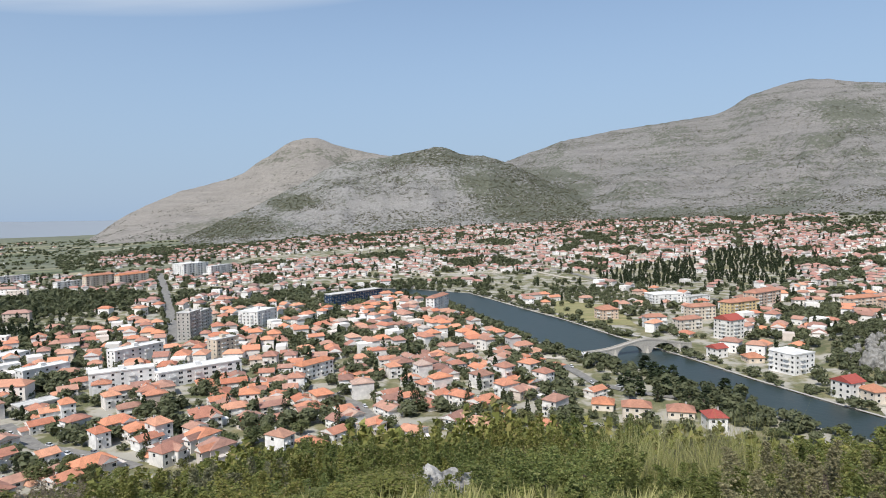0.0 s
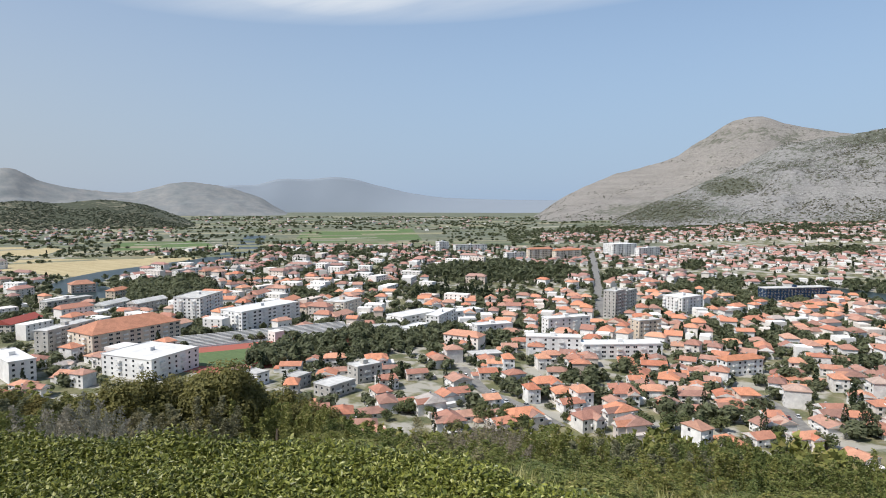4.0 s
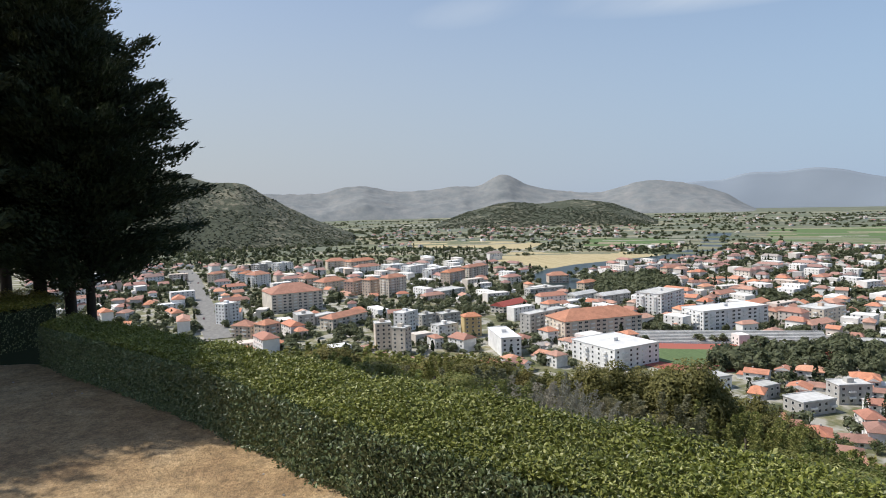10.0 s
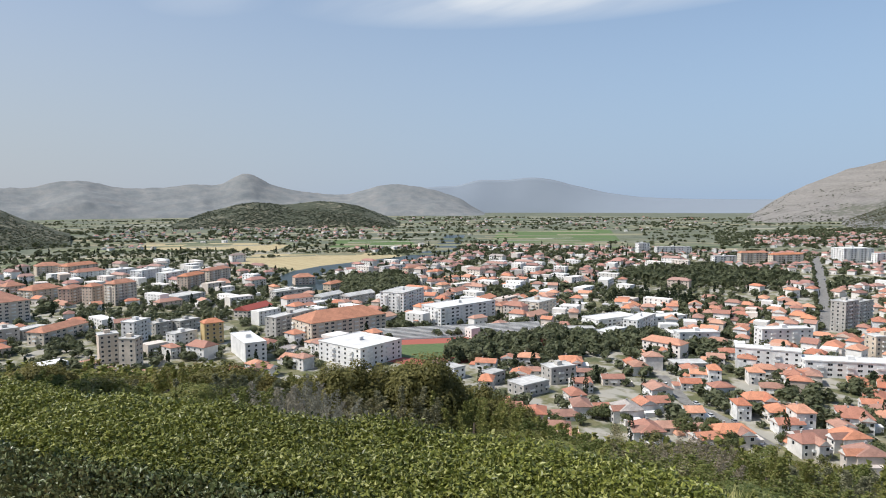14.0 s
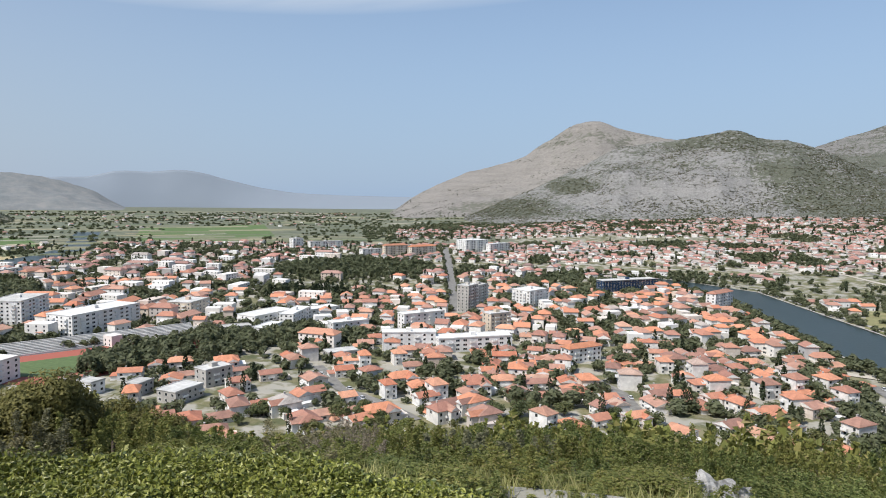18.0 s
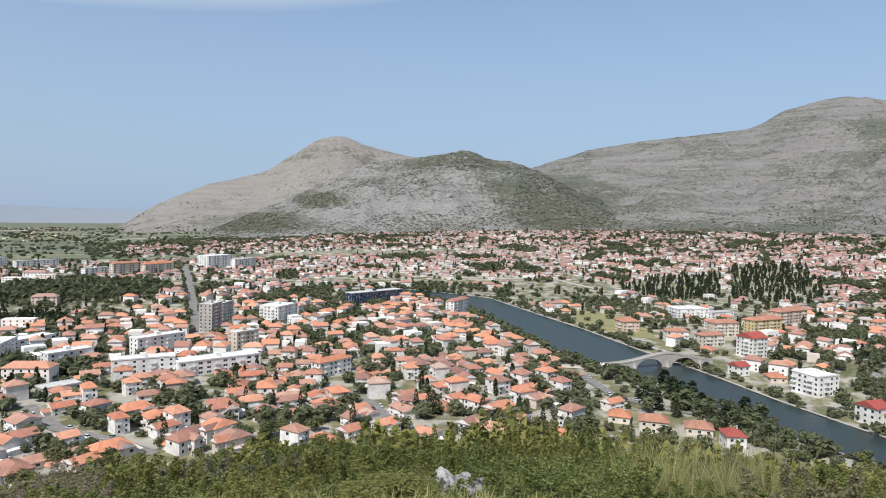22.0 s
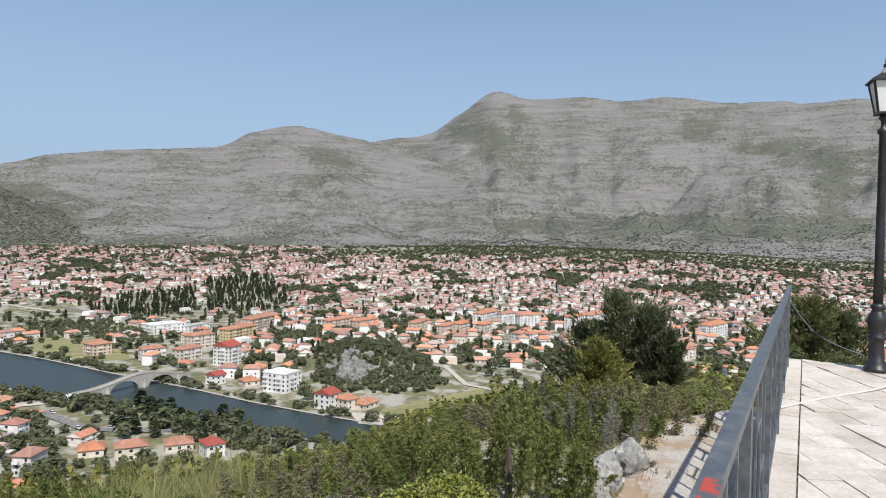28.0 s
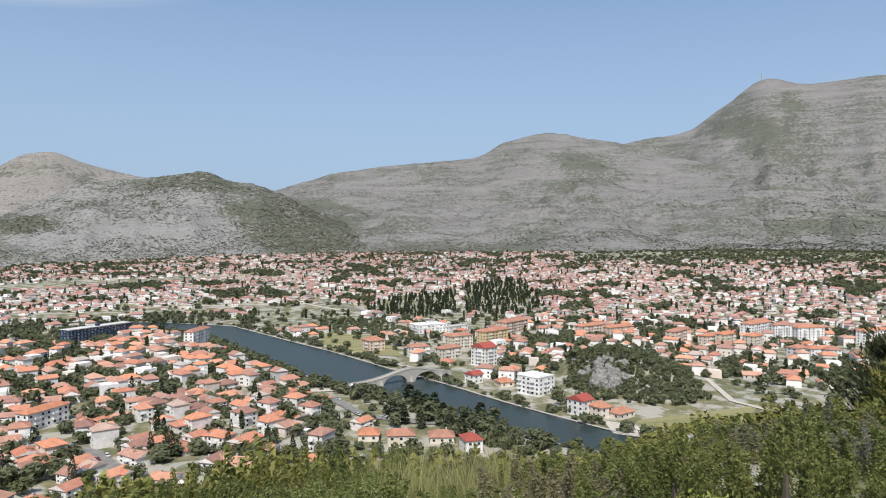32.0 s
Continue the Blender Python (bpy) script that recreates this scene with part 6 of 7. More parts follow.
# pale dry sprays
M_SILVER = m_leaf("silver_sprays", [(0, (0.20, 0.19, 0.15)), (0.5, (0.28, 0.265, 0.22)), (1, (0.36, 0.34, 0.29))])
SILVER = tri_mesh("foliage", leaf_cloud(7000, tuft, 0.026, 0, 3.0), M_SILVER)
for az, r, w, h in ((-67.4, 6.9, 1.0, 0.75), (-65.2, 7.2, 0.7, 0.6), (53.9, 9.4, 0.95, 0.75), (55.6, 9.8, 0.7, 0.6), (59.9, 8.35, 0.28, 0.2), (-32.0, 8.0, 0.7, 0.5)):
    x, y = polar(az, r)
    z = ground_z(x, y) - 0.1
    if az < 0:
        z = EYE - r * math.tan(radians(15.2 if az < -40 else 18.9)) - h
    s = tagged(new("shrub"), "silvery grey half-dry shrub with upright sprays", "shrub", "silvery shrubs")
    s.matrix_world = Matrix.LocRotScale((x, y, z), Euler((0, 0, az)), (w, w, h))
    under("foliage", SILVER, s)
    under("stem", STEM, s)

# ---------------------------------------------------------------- terrace, railing, lamp
TOP = 106.34
ALONG = Vector((10.18, 3.75, 0)).normalized()
ACROSS = Vector((ALONG.y, -ALONG.x, 0))


def spot(u, w, z=0.0):
    """u along the terrace edge, w inwards from it."""
    return Vector((0, 0.25, 0)) + ALONG * u + ACROSS * w + Vector((0, 0, z))


def oblong(u0, u1, w0, w1, z0, z1):
    v, f = box_vf(u0, u1, w0, w1, z0, z1)
    return [tuple(spot(a, b, c)) for a, b, c in v], [q[::-1] for q in f]


def pave_look(nt, b):
    o = nt.nodes.new("ShaderNodeObjectInfo")
    c = ramp(nt, o.outputs["Random"], [(0, (0.54, 0.485, 0.43)), (0.5, (0.61, 0.555, 0.495)), (1, (0.66, 0.61, 0.555))])
    fine, patch = noise_fac(nt, 28, 6, 0.7), noise_fac(nt, 2.6, 6, 0.7)
    c = mix(nt, 1.0, c, ramp(nt, fine, [(0.3, grey(0.82)), (0.7, grey(1.1))]), "MULTIPLY")
    c = mix(nt, 1.0, c, ramp(nt, patch, [(0.3, (0.74, 0.70, 0.64)), (0.55, grey(1.0)), (0.75, grey(1.06))]), "MULTIPLY")
    nt.links.new(c, b.inputs["Base Color"])
    bump(nt, b, mix(nt, 0.5, fine, noise_fac(nt, 7, 5, 0.7)), 0.6, 0.012)


M_PAVE = material("paving_stone", pave_look, rough=0.8)
M_JOINT = material("joint_earth", lambda nt, b: nt.links.new(ramp(nt, noise_fac(nt, 7, 4, 0.7), [(0.4, (0.10, 0.085, 0.05)), (0.6, (0.34, 0.31, 0.26))]), b.inputs["Base Color"]), rough=1.0)
M_STEEL = material("grey_paint", lambda nt, b: nt.links.new(ramp(nt, noise_fac(nt, 14, 5, 0.7), [(0.35, (0.06, 0.07, 0.08)), (0.55, (0.10, 0.112, 0.122)), (0.7, (0.15, 0.158, 0.165))]), b.inputs["Base Color"]), rough=0.45)
M_RED = material("red_lead", lambda nt, b: nt.links.new(mix(nt, ramp(nt, noise_fac(nt, 11, 5, 0.6), [(0.47, grey(0)), (0.53, grey(1))]), (0.085, 0.095, 0.105), (0.40, 0.06, 0.035)), b.inputs["Base Color"]), rough=0.55)
M_IRON = material("black_iron", lambda nt, b: nt.links.new(ramp(nt, noise_fac(nt, 9, 5, 0.6), [(0.3, (0.012, 0.012, 0.014)), (0.7, (0.03, 0.03, 0.032))]), b.inputs["Base Color"]), rough=0.45)
terrace = tagged(mesh_object("terrace", *oblong(-1.6, 11.0, 0.03, 6.5, TOP - 1.6, TOP - 0.018), M_JOINT), "stone-paved terrace of the lookout with pale slabs", "terrace", kind="structure")
u, row = -1.6, 0
prnd = random.Random(3)
while u < 10.95:                      # edge course
    L = prnd.uniform(0.55, 0.8)
    mesh_object("slab", *oblong(u, min(u + L - 0.012, 11.0), 0.0, 0.215, TOP - 0.05, TOP + prnd.uniform(-0.004, 0.004)), M_PAVE, terrace)
    u += L
def clip(poly, axis, limit, keep_above):
    out = []
    for p, q in zip(poly, poly[1:] + poly[:1]):
        a, b = (p[axis] >= limit) == keep_above, (q[axis] >= limit) == keep_above
        if a:
            out.append(p)
        if a != b:
            t = (limit - p[axis]) / (q[axis] - p[axis])
            out.append((p[0] + t * (q[0] - p[0]), p[1] + t * (q[1] - p[1])))
    return out


SK = radians(64)                      # field of slabs, laid skew to the edge
REST = ([], [])                       # slabs behind the camera and far inwards
for i in range(-34, 44):
    off, b = prnd.uniform(-0.3, 0), -9.0
    while b < 9.0:
        L = prnd.uniform(0.42, 0.78)
        a0, b0, b = i * 0.262, b + off, b + L
        g = [prnd.uniform(0.0015, 0.0065) for _ in range(4)]
        q = [(a0 + g[0], b0 + g[1]), (a0 + 0.262 - g[2], b0 + g[3]), (a0 + 0.262 - g[1], b0 + L - g[0]), (a0 + g[2], b0 + L - g[3])]
        q = [(4 + u * math.cos(SK) - v * math.sin(SK), 1.5 + u * math.sin(SK) + v * math.cos(SK)) for u, v in q]
        for axis, limit, above in ((1, 0.228, True), (1, 5.2, False), (0, -1.55, True), (0, 10.95, False)):
            q = clip(q, axis, limit, above) if len(q) > 2 else []
        if len(q) < 3:
            continue
        n = len(q)
        z1 = TOP + prnd.uniform(-0.005, 0.005)
        tilt = prnd.uniform(-0.004, 0.004)
        V = [tuple(spot(u, v, TOP - 0.04)) for u, v in q] + [tuple(spot(u, v, z1 + tilt * k)) for k, (u, v) in enumerate(q)]
        F = [tuple(range(n, 2 * n))] + [(k, (k + 1) % n, n + (k + 1) % n, n + k) for k in range(n)]
        p, r_, w_ = (Vector(V[n + k]) for k in (0, 1, 2))
        if (r_ - p).cross(w_ - p).z < 0:
            F = [f[::-1] for f in F]
        if q[0][0] > 2.5 and q[0][1] < 3.2:
            mesh_object("slab", V, F, M_PAVE, terrace)
        else:
            m = len(REST[0])
            REST[0].extend(V)
            REST[1].extend([tuple(k + m for k in f) for f in F])
tagged(mesh_object("paving", *REST, M_PAVE, terrace), kind="stuff")

railing = tagged(new("railing"), "grey-painted steel railing with a flat handrail along the terrace", "railing")
RT = 107.425
mesh_object("handrail", *oblong(0.9, 10.95, 0.015, 0.07, RT - 0.04, RT), M_STEEL, railing)
hr = mesh_object("paint_patch", *oblong(1.36, 1.66, 0.03, 0.0725, RT - 0.042, RT + 0.002), M_RED, railing)
hr["label"] = "worn red undercoat"
mesh_object("bottom_rail", *oblong(0.9, 10.95, 0.025, 0.06, TOP + 0.10, TOP + 0.14), M_STEEL, railing)
n = 0
u = 0.95
while u < 10.95:
    big = n % 5 == 0
    if big:
        mesh_object("post", *oblong(u - 0.03, u + 0.03, 0.015, 0.065, TOP - 0.05, RT - 0.045), M_STEEL, railing)
    else:
        lo, hi = (TOP + 0.14, RT - 0.045)
        mesh_object("bar", *oblong(u - 0.016, u + 0.016, 0.037, 0.047, lo, hi), M_STEEL, railing)
    if n % 3 != 0:
        mid = TOP + (0.74 if n % 2 else 0.42)
        mesh_object("cross_bar", *oblong(u, u + 0.37, 0.035, 0.049, mid - 0.018, mid + 0.018), M_STEEL, railing)
    u += 0.37
    n += 1


def lathe(name, profile, mat, parent, centre, sides=16, label=""):
    V, F = [], []
    cx, cy, cz = centre
    for r, z in profile:
        V += [(cx + r * math.cos(2 * math.pi * k / sides), cy + r * math.sin(2 * math.pi * k / sides), cz + z) for k in range(sides)]
    for i in range(len(profile) - 1):
        F += [(i * sides + k, i * sides + (k + 1) % sides, (i + 1) * sides + (k + 1) % sides, (i + 1) * sides + k) for k in range(sides)]
    F += [tuple(range(sides))[::-1], tuple(range((len(profile) - 1) * sides, len(profile) * sides))]
    ob = mesh_object(name, V, F, mat, parent, smooth=True)
    if label:
        ob["label"] = label
    return ob


street_lamp = tagged(new("street_lamp"), "black cast-iron lamp post with a four-sided glass lantern", "street lamp")
LX, LY = 10.26, 2.86
C = (LX, LY, TOP)
lathe("base", [(0.15, 0), (0.15, 0.05), (0.125, 0.06), (0.125, 0.12), (0.10, 0.15), (0.085, 0.35), (0.085, 0.42), (0.115, 0.44), (0.115, 0.47), (0.085, 0.5), (0.1, 0.56), (0.128, 0.66), (0.12, 0.73), (0.08, 0.8), (0.068, 0.83), (0.09, 0.85), (0.09, 0.88), (0.055, 0.92)], M_IRON, street_lamp, C)
lathe("post", [(0.06, 0.9), (0.055, 1.8), (0.048, 3.16), (0.07, 3.19), (0.07, 3.23), (0.035, 3.26), (0.032, 3.34), (0.065, 3.38), (0.035, 3.45)], M_IRON, street_lamp, C)
def lantern():
    z0, z1 = TOP + 3.46, TOP + 3.86
    a, b = 0.085, 0.15
    M_LGLASS = material("lantern_glass", colour=(0.75, 0.77, 0.76), rough=0.25)
    ang = 0.5
    def ring(r, z):
        return [(LX + r * math.cos(ang + k * math.pi / 2 + math.pi / 4) * 1.414, LY + r * math.sin(ang + k * math.pi / 2 + math.pi / 4) * 1.414, z) for k in range(4)]
    lo, hi = ring(a, z0), ring(b, z1)
    r1, r2, r3, r4 = ring(b + 0.04, z1), ring(b + 0.04, z1 + 0.025), ring(0.055, z1 + 0.12), ring(0.012, z1 + 0.20)
    V = r1 + r2 + r3 + r4
    F = [(4 * i + k, 4 * i + (k + 1) % 4, 4 * i + 4 + (k + 1) % 4, 4 * i + 4 + k) for i in range(3) for k in range(4)] + [(3, 2, 1, 0), (12, 13, 14, 15)]
    head = mesh_object("lantern", V, F, M_IRON, street_lamp)
    head["label"] = "black roofed lantern with pale panes"
    for k in range(4):
        j = (k + 1) % 4
        mesh_object("pane", [lo[k], lo[j], hi[j], hi[k]], [(0, 1, 2, 3)], M_LGLASS, head, slots=None)["label"] = "pale frosted lantern pane"
        p, q = Vector(lo[k]), Vector(hi[k])
        o = Vector((0.014, 0, 0)), Vector((0, 0.014, 0))
        V = [tuple(p + s * o[0] + t * o[1]) for s, t in ((-1, -1), (1, -1), (1, 1), (-1, 1))] + [tuple(q + s * o[0] + t * o[1]) for s, t in ((-1, -1), (1, -1), (1, 1), (-1, 1))]
        mesh_object("corner_bar", V, box_vf(0, 1, 0, 1, 0, 1)[1], M_IRON, head)
    lathe("finial", [(0.012, 0), (0.03, 0.03), (0.012, 0.06), (0.003, 0.14)], M_IRON, head, (LX, LY, z1 + 0.19), 8)
    r0 = ring(a + 0.02, z0 - 0.03)
    V = r0 + ring(a + 0.02, z0)
    mesh_object("tray", V, [(k, (k + 1) % 4, 4 + (k + 1) % 4, 4 + k) for k in range(4)] + [(3, 2, 1, 0), (4, 5, 6, 7)], M_IRON, head)


lantern()


def cable(name, pts, radius, mat, label):
    cu = bpy.data.curves.new(name, "CURVE")
    cu.dimensions = "3D"
    cu.bevel_depth = radius
    cu.bevel_resolution = 2
    sp = cu.splines.new("NURBS")
    sp.points.add(len(pts) - 1)
    for p, q in zip(sp.points, pts):
        p.co = (*q, 1)
    sp.use_endpoint_u = True
    sp.order_u = 3
    cu.materials.append(mat)
    return tagged(new(name, cu), label, "hose")


M_HOSE = material("white_hose", colour=(0.62, 0.58, 0.52), rough=0.6)
cable("hose", [(6.9, 2.82, TOP + 0.015), (7.3, 2.76, TOP + 0.014), (7.7, 2.71, TOP + 0.014), (8.1, 2.64, TOP + 0.014), (8.6, 2.52, TOP + 0.015), (9.0, 2.44, TOP + 0.02), (9.35, 2.41, TOP + 0.05), (9.7, 2.40, TOP + 0.09), (10.4, 2.42, TOP + 0.2)], 0.011, M_HOSE, "white garden hose trailing over the paving")

# ---------------------------------------------------------------- rocks
def rock(x, y, z, size, seed, label="weathered pale limestone boulder on the slope", stretch=(1, 1, 0.8), mat=None):
    bm = bmesh.new()
    bmesh.ops.create_icosphere(bm, subdivisions=4, radius=1)
    for v in bm.verts:
        p = v.co * 1.3 + Vector((seed, 0, 0))
        k = 1 + 0.42 * noise.noise(p) + 0.22 * noise.noise(p * 2.3) + 0.10 * noise.noise(p * 6) + 0.04 * noise.noise(p * 14)
        v.co = Vector((v.co.x * stretch[0], v.co.y * stretch[1], v.co.z * stretch[2])) * k * size
        v.co += Vector((x, y, z))
    me = bpy.data.meshes.new("rock")
    bm.to_mesh(me)
    bm.free()
    me.materials.append(mat or M_LIME)
    return tagged(new("rock", me), label, "rock", "limestone rocks")


def lime_look(nt, b):
    n1 = noise_fac(nt, 2.2, 7, 0.7)
    n2 = noise_fac(nt, 14, 5, 0.7)
    c = ramp(nt, n1, [(0.3, (0.17, 0.165, 0.155)), (0.5, (0.33, 0.325, 0.31)), (0.7, (0.5, 0.49, 0.47))])
    c = mix(nt, 1.0, c, ramp(nt, n2, [(0.35, grey(0.65)), (0.65, grey(1.15))]), "MULTIPLY")
    nt.links.new(c, b.inputs["Base Color"])
    bump(nt, b, mix(nt, 0.5, n1, n2), 0.8, 0.06)


M_LIME = material("limestone", lime_look, rough=0.9)
for az, r, el, size, sd, st in ((-1.4, 7.6, -22.8, 0.31, 1.0, (1.1, 0.8, 0.9)), (0.9, 7.8, -22.7, 0.28, 2.0, (1.0, 0.8, 1.0)), (-12.5, 9.2, -22.6, 0.2, 3.0, (1, 0.8, 1.2)), (40.5, 14.0, -16.3, 0.22, 4.0, (0.7, 0.7, 1.5))):
    x, y = polar(az, r)
    rock(x, y, EYE + r * math.tan(radians(el)) - size * 0.35, size, sd, stretch=st)
rock(5.95, 4.5, 105.2, 0.36, 5.0, stretch=(1.3, 0.8, 0.55))
rock(6.45, 4.5, 105.28, 0.24, 6.0, "dark weathered boulder beside the gravel path", (0.9, 0.8, 0.9))
rock(7.0, 4.55, 105.28, 0.34, 7.0, stretch=(1.1, 0.7, 0.8))
M_CRAG = material("grey_crag", lambda nt, b: nt.links.new(ramp(nt, noise_fac(nt, 0.5, 6, 0.75), [(0.3, (0.10, 0.10, 0.085)), (0.5, (0.20, 0.195, 0.18)), (0.7, (0.32, 0.31, 0.295))]), b.inputs["Base Color"]), rough=0.95)
# the crag on the knoll across the river
for i in range(24):
    a, d = prnd.uniform(31.8, 35.2), prnd.uniform(484, 520)
    x, y = polar(a, d)
    rock(x, y, ground_z(x, y) + 1, prnd.uniform(2.6, 5.6), 20.0 + i, "bare grey crag of limestone on the knoll", (1, 1, prnd.uniform(0.9, 1.8)), M_CRAG)
def path_look(nt, b):
    c = ramp(nt, noise_fac(nt, 60, 4, 0.7), [(0.3, (0.26, 0.24, 0.21)), (0.5, (0.46, 0.43, 0.39)), (0.7, (0.60, 0.58, 0.54))])
    c = mix(nt, ramp(nt, noise_fac(nt, 1.1, 5, 0.7), [(0.48, grey(0)), (0.6, grey(0.75))]), c, (0.34, 0.22, 0.11))
    nt.links.new(c, b.inputs["Base Color"])
    bump(nt, b, noise_fac(nt, 60, 4, 0.7), 0.6, 0.02)


M_PATH = material("path_gravel", path_look, rough=0.95)
sheet("gravel_path", [(3.0, 3.0), (6.4, 4.2), (8.2, 5.1), (11.0, 6.6), (11.2, 4.6), (7.0, 2.9), (3.0, 1.5)], 0.04, M_PATH, "pale gravel path outside the railing", "path", fine=0.8, rounds=5)

# ---------------------------------------------------------------- tall dry grass on the slope
def grass(name, az0, az1, r0, r1, n, h0, h1, stops, label, keep=None):
    P = []
    for _ in range(n):
        a, r = nrng.uniform(az0, az1), nrng.uniform(r0, r1)
        if noise.noise((a * 0.35, r * 0.9, 3)) + nrng.uniform(-0.25, 0.25) < -0.02:
            continue
        if keep and not keep(r * math.sin(radians(a)), r * math.cos(radians(a))):
            continue
        P.append((r * math.sin(radians(a)), r * math.cos(radians(a))))
    P = np.array(P)
    n = len(P)
    z = np.array([ground_z(x, y) for x, y in P])
    h = h0 + (h1 - h0) * nrng.uniform(0, 1, n) ** 1.7
    t = nrng.uniform(0, 6.283, n)
    lean = nrng.normal(size=(n, 2)) * 0.3
    wd = 0.005 + 0.003 * nrng.random(n)
    b0 = np.stack([P[:, 0] - wd * np.cos(t), P[:, 1] - wd * np.sin(t), z], 1)
    b1 = np.stack([P[:, 0] + wd * np.cos(t), P[:, 1] + wd * np.sin(t), z], 1)
    tip = np.stack([P[:, 0] + lean[:, 0] * h, P[:, 1] + lean[:, 1] * h, z + h], 1)
    V = np.stack([b0, b1, tip], 1).reshape(-1, 3)
    tagged(new(name, tri_mesh(name, V, m_leaf(name + "_blades", stops))), label, "grass", kind="stuff")


DRY = [(0, (0.32, 0.31, 0.12)), (0.6, (0.50, 0.46, 0.22)), (1, (0.24, 0.27, 0.09))]
grass("dry_grass", 13, 26, 8.2, 12.5, 7500, 0.35, 1.25, DRY, "tall pale dry grass on the slope")
grass("meadow_grass", -50, 30, 3.6, 7.5, 16000, 0.05, 0.17, DRY, "low dry grass between the rocks")

STRAW = [(0, (0.34, 0.23, 0.11)), (0.6, (0.42, 0.30, 0.15)), (1, (0.28, 0.24, 0.10))]
grass("path_grass", 45, 75, 6, 12, 5200, 0.04, 0.16, STRAW, "withered orange grass along the gravel path", lambda x, y: abs(y - 0.55 * x - 0.75) < 0.45 or noise.noise((x * 1.3, y * 1.3, 0)) > 0.25)
pebbles = []
for _ in range(90):
    a, r = prnd.uniform(-118, -78), prnd.uniform(3.6, 12)
    x, y = polar(a, r)
    if 0.62 * x - y > -3.2:
        w = prnd.uniform(0.012, 0.03)
        pebbles.append((x, y, ground_z(x, y) + 0.03, w, w * 0.7))
scatter("pebbles", [crown(40, 3, (0.2, 0.2, 0.15), 0.3, 0.3, 0.35) for _ in range(3)], pebbles, M_SCREE, "pale pebbles scattered on the dry earth", "pebbles")
grass("earth_grass", -118, -80, 4.2, 13, 5200, 0.015, 0.06, STRAW, "withered grass blades on the dry earth", lambda x, y: 0.62 * x - y > -3.0)

# ---------------------------------------------------------------- the old stone bridge
def stone_bridge():
    e = tagged(new("stone_bridge"), "old pale stone arch bridge with a humped back over the river", "bridge")
    A, B = Vector((101, 470, 0)), Vector((186, 497, 0))
    d = (B - A).normalized()
    nrm = Vector((-d.y, d.x, 0))
    L = (B - A).length
    half = 2.4

    def deck(u):
        return 3.4 + 6.0 * math.exp(-((u - 0.56 * L) / (0.27 * L)) ** 2)
    arches = [(0.17 * L, 5.0, 3.0), (0.40 * L, 10.5, 6.9), (0.72 * L, 10.5, 6.6), (0.93 * L, 3.6, 3.0)]
    n = 150
    us = [L * i / n for i in range(n + 1)]

    def soffit(u):
        for c, r, h in arches:
            if abs(u - c) < r:
                return h * math.sqrt(1 - ((u - c) / r) ** 2) - 0.4
        return -1.0
    V, F = [], []
    for u in us:
        top, low = deck(u), min(soffit(u), deck(u) - 0.7)
        for s in (-half, half):
            for z in (low, top):
                p = A + d * u + nrm * s
                V.append((p.x, p.y, z + 0.3))
    for i in range(n):
        a, b = 4 * i, 4 * i + 4
        F += [(a, b, b + 1, a + 1), (a + 2, a + 3, b + 3, b + 2), (a + 1, b + 1, b + 3, a + 3), (a, a + 2, b + 2, b)]
    F += [(0, 1, 3, 2), (4 * n, 4 * n + 2, 4 * n + 3, 4 * n + 1)]
    mesh_object("span", V, F, M_STONE, e)
    for s in (-half, half):
        V, F = [], []
        for u in us:
            for o in (-0.2, 0.2):
                for z in (0, 0.95):
                    p = A + d * u + nrm * (s + o)
                    V.append((p.x, p.y, deck(u) + z + 0.28))
        for i in range(n):
            a, b = 4 * i, 4 * i + 4
            F += [(a, b, b + 1, a + 1), (a + 2, a + 3, b + 3, b + 2), (a + 1, b + 1, b + 3, a + 3)]
        mesh_object("parapet", V, F, M_STONE, e)
    for u in (0.26 * L, 0.56 * L, 0.87 * L):
        for s in (-1, 1):
            p = A + d * u
            V = [(-1.6, 0, -1), (1.6, 0, -1), (0, s * 3.2, -1), (-1.6, 0, 4.2), (1.6, 0, 4.2), (0, s * 0.4, 5.2)]
            V = [tuple(p + d * a + nrm * (s * half + b) + Vector((0, 0, c))) for a, b, c in V]
            mesh_object("cutwater", V, [(0, 2, 5, 3), (2, 1, 4, 5), (3, 5, 4), (0, 3, 4, 1)], M_STONE, e)
    g = box_vf(-5, 5, -4, 4, -1, 4.2)
    c = A - d * 4
    mesh_object("gatehouse", [tuple(c + d * a + nrm * b + Vector((0, 0, z))) for a, b, z in g[0]], g[1], M_TONE["white_block"], e)


stone_bridge()

# stadium stand: stepped concrete terraces
def stand():
    e = tagged(new("stadium_stand"), "grey concrete stepped terraces of the stadium", "stand")
    A, B = Vector((-424, 262, 0)), Vector((-366, 385, 0))
    d = (B - A).normalized()
    nrm = Vector((-d.y, d.x, 0))
    L = (B - A).length
    for i in range(9):
        g = box_vf(0, L, i * 1.5, i * 1.5 + 1.5, 0, 1.0 + i * 0.75)
        mesh_object("step", [tuple(A + d * a + nrm * b + Vector((0, 0, z))) for a, b, z in g[0]], g[1], M_CONC, e)
    g = box_vf(0, L, -0.6, -0.2, 0, 1.3)
    mesh_object("barrier", [tuple(A + d * a + nrm * b + Vector((0, 0, z))) for a, b, z in g[0]], g[1], M_WHITE, e)


stand()

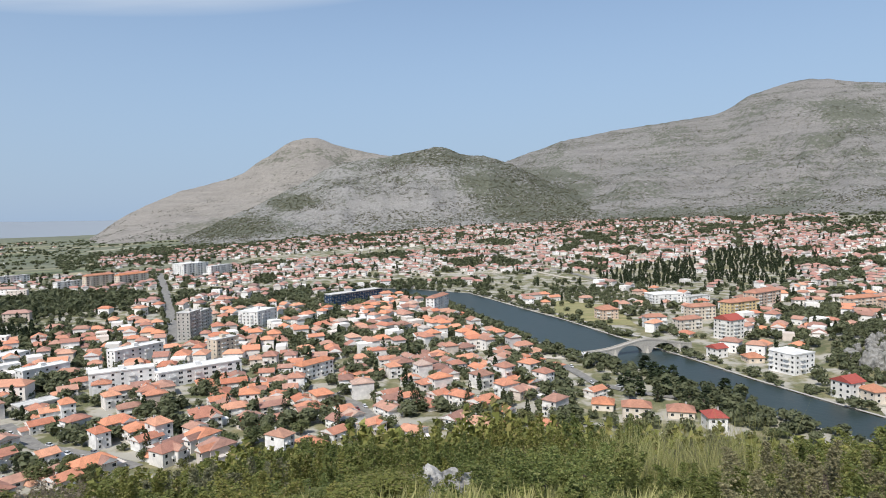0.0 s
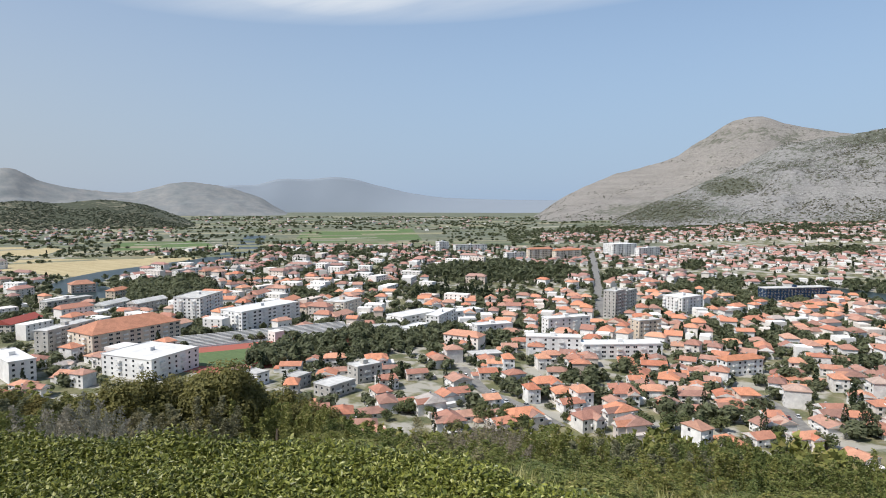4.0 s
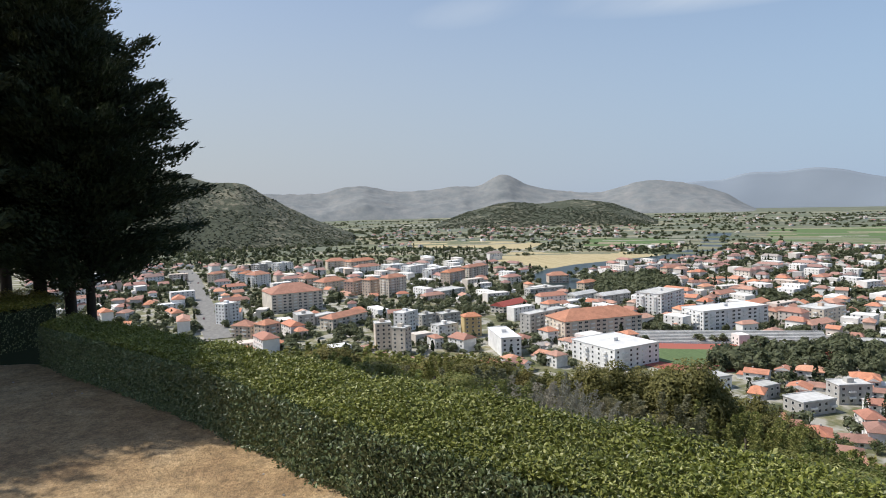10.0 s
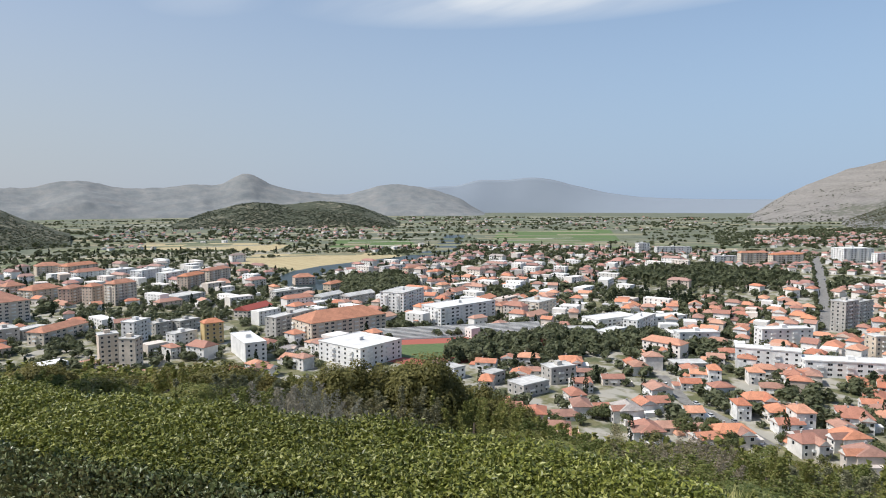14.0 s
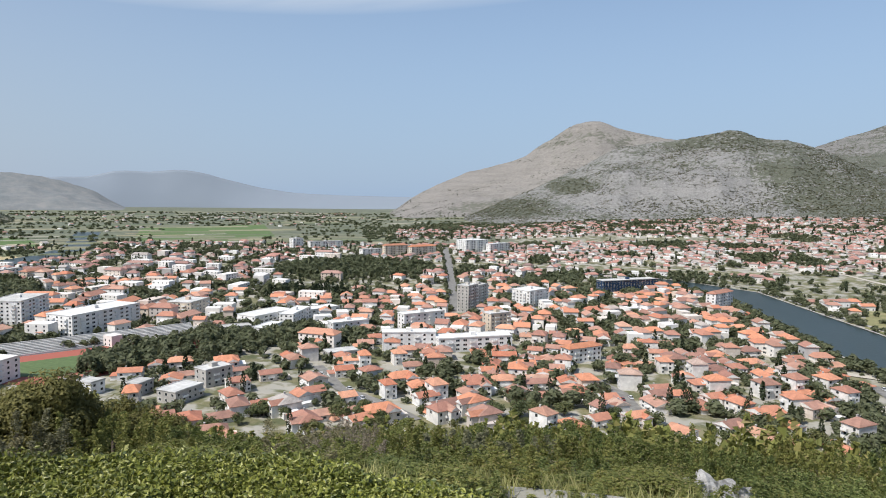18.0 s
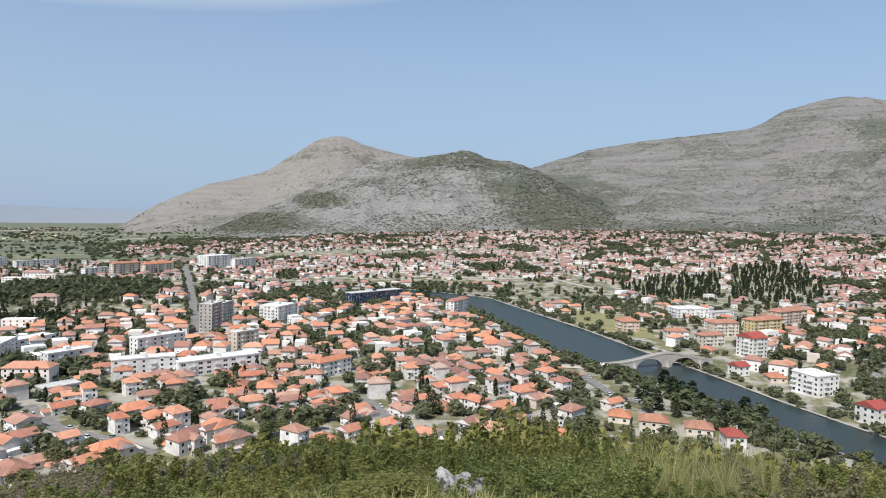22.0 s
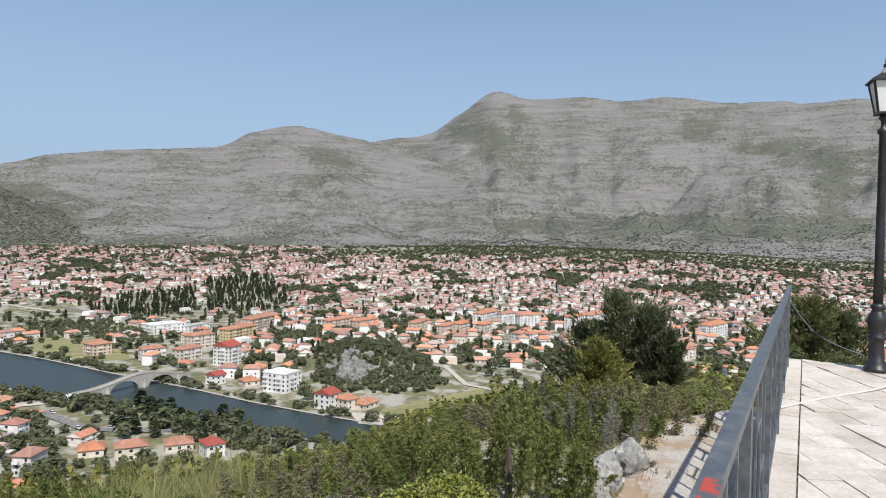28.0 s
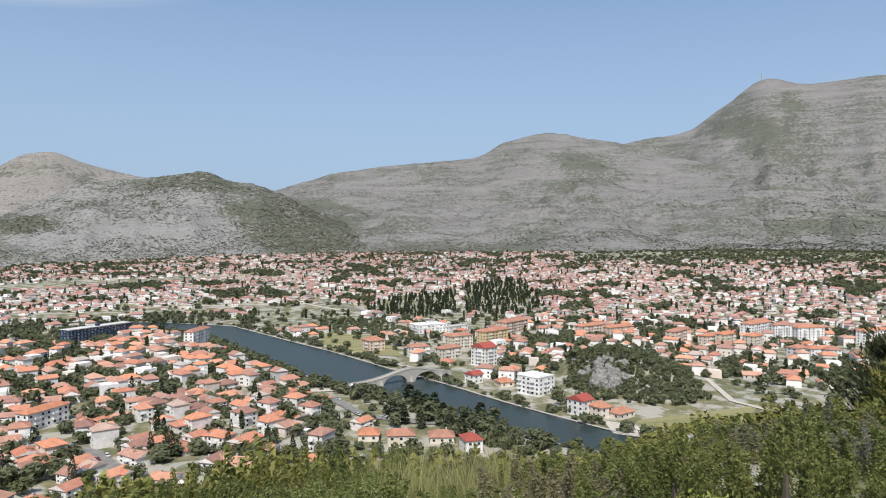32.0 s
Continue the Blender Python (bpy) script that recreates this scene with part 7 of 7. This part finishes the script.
# mast on the mountain's shoulder
x, y = polar(45.2, 4290)
mast = tagged(mesh_object("mast", *merge_vf(box_vf(x - 2, x + 2, y - 2, y + 2, EYE + 4290 * math.tan(radians(12.2)), EYE + 4290 * math.tan(radians(12.2)) + 55), box_vf(x + 30, x + 90, y, y + 20, EYE + 4290 * math.tan(radians(12.0)), EYE + 4290 * math.tan(radians(12.25)))), M_CONC), "thin transmitter mast with a low hut on the ridge", "mast")

# ---------------------------------------------------------------- plants at the terrace's end
def palm(x, y, z):
    e = tagged(new("palm"), "low green fan palm beside the lamp post", "palm")
    for k in range(16):
        t, tilt = k * 2.4, 0.25 + 0.07 * (k % 9)
        V, F = [], []
        L = 0.75
        for i in range(7):
            s = (i - 3) / 3
            d = Vector((math.cos(t + s * 0.5) * math.cos(1.3 - tilt), math.sin(t + s * 0.5) * math.cos(1.3 - tilt), math.sin(1.3 - tilt)))
            side = Vector((-math.sin(t), math.cos(t), 0)) * 0.018
            n = len(V)
            base = Vector((x, y, z + 0.35)) + d * 0.12
            tip = base + d * L * (1 - 0.2 * abs(s)) - Vector((0, 0, 0.15 * abs(s)))
            V += [tuple(base - side), tuple(base + side), tuple(tip)]
            F.append((n, n + 1, n + 2))
        mesh_object("frond", V, F, M_PALM, e)
    lathe("trunk", [(0.09, -0.2), (0.1, 0.2), (0.06, 0.4)], M_BARK, e, (x, y, z), 8)


M_PALM = m_leaf("palm_leaf", [(0, (0.09, 0.14, 0.05)), (1, (0.15, 0.20, 0.07))])
px, py, pz = spot(10.6, 2.0, TOP)
palm(px, py, pz)
LOW = tri_mesh("foliage", leaf_cloud(1400, mound, 0.07), M_TREE)
for k in range(14):
    p = spot(11.15 + 0.25 * (k % 2), -0.2 + 0.3 * k, 0)
    s = tagged(new("plant"), "low green plant at the edge of the paving", "plant", "plants at the terrace")
    s.matrix_world = Matrix.LocRotScale((p.x, p.y, TOP - 0.35), Euler((0, 0, k)), (0.5, 0.5, rnd.uniform(0.4, 0.65)))
    under("foliage", LOW, s)
cable("cable", [spot(10.9, -0.1, RT), spot(11.1, 0.15, RT - 0.45), spot(11.3, 0.5, RT - 0.85), spot(11.4, 1.0, RT - 1.0)], 0.012, M_STEEL, "slack dark cable hanging from the railing")
# a steel stake in the bare earth
stake = tagged(lathe("stake", [(0.012, 0), (0.012, 0.55)], M_CONC, None, (-5.7, -2.2, 105.95), 8), "thin grey stake stuck in the dry earth", "stake")

# ---------------------------------------------------------------- parked cars
M_CAR = tinted([(0, (0.75, 0.75, 0.75)), (0.4, (0.55, 0.56, 0.58)), (0.65, (0.05, 0.055, 0.07)), (0.85, (0.28, 0.03, 0.03)), (1, (0.06, 0.12, 0.25))], "object", None, 0.3, "car_paint")
_body = merge_vf(box_vf(-2.1, 2.1, -0.85, 0.85, 0.3, 0.8), ([(-1.9, -0.8, 0.8), (1.1, -0.8, 0.8), (1.1, 0.8, 0.8), (-1.9, 0.8, 0.8), (-1.5, -0.68, 1.4), (0.35, -0.68, 1.4), (0.35, 0.68, 1.4), (-1.5, 0.68, 1.4)], [(0, 1, 5, 4), (1, 2, 6, 5), (2, 3, 7, 6), (3, 0, 4, 7), (4, 5, 6, 7)]))
CAR_BODY = shared("body", _body, [M_CAR, M_GLASS], [0] * 6 + [1, 1, 1, 1, 0])
WHEEL = shared("wheel", ([(0.32 * math.cos(k * 0.7854), s, 0.32 + 0.32 * math.sin(k * 0.7854)) for s in (-0.1, 0.1) for k in range(8)], [tuple(range(8)), tuple(range(15, 7, -1))] + [((k + 1) % 8, k, 8 + k, 8 + (k + 1) % 8) for k in range(8)]), [M_IRON])
RIM = shared("rim", ([(0.2 * math.cos(k * 0.7854), y, 0.32 + 0.2 * math.sin(k * 0.7854)) for y in (-0.1, 0.1) for k in range(8)], [tuple(range(8)), tuple(range(15, 7, -1))] + [((k + 1) % 8, k, 8 + k, 8 + (k + 1) % 8) for k in range(8)]), [M_CONC])
for line, n, off in ((STREET2, 5, 2.6), (STREET3, 5, 2.6), (STREET4, 5, 2.6), (ROADW, 9, 5), (STREET1, 6, 4)):
    for k in range(n):
        i = rnd.randrange(len(line) - 1)
        (x0, y0), (x1, y1) = line[i], line[i + 1]
        u, d = rnd.random(), math.hypot(x1 - x0, y1 - y0)
        sd = rnd.choice((-1, 1)) * off
        x, y = x0 + (x1 - x0) * u - (y1 - y0) / d * sd, y0 + (y1 - y0) * u + (x1 - x0) / d * sd
        c = tagged(new("car"), "small parked car at the side of the street", "car", "cars")
        c.matrix_world = pose(x, y, ground_z(x, y) + 0.52, 0, 0, math.degrees(math.atan2(y1 - y0, x1 - x0)))
        under("body", CAR_BODY, c)
        for wx in (-1.3, 1.3):
            for wy in (-0.8, 0.8):
                wheel = under("wheel", WHEEL, c, (wx, wy, 0))
                under("rim", RIM, wheel, (0, 0.015 if wy > 0 else -0.015, 0))
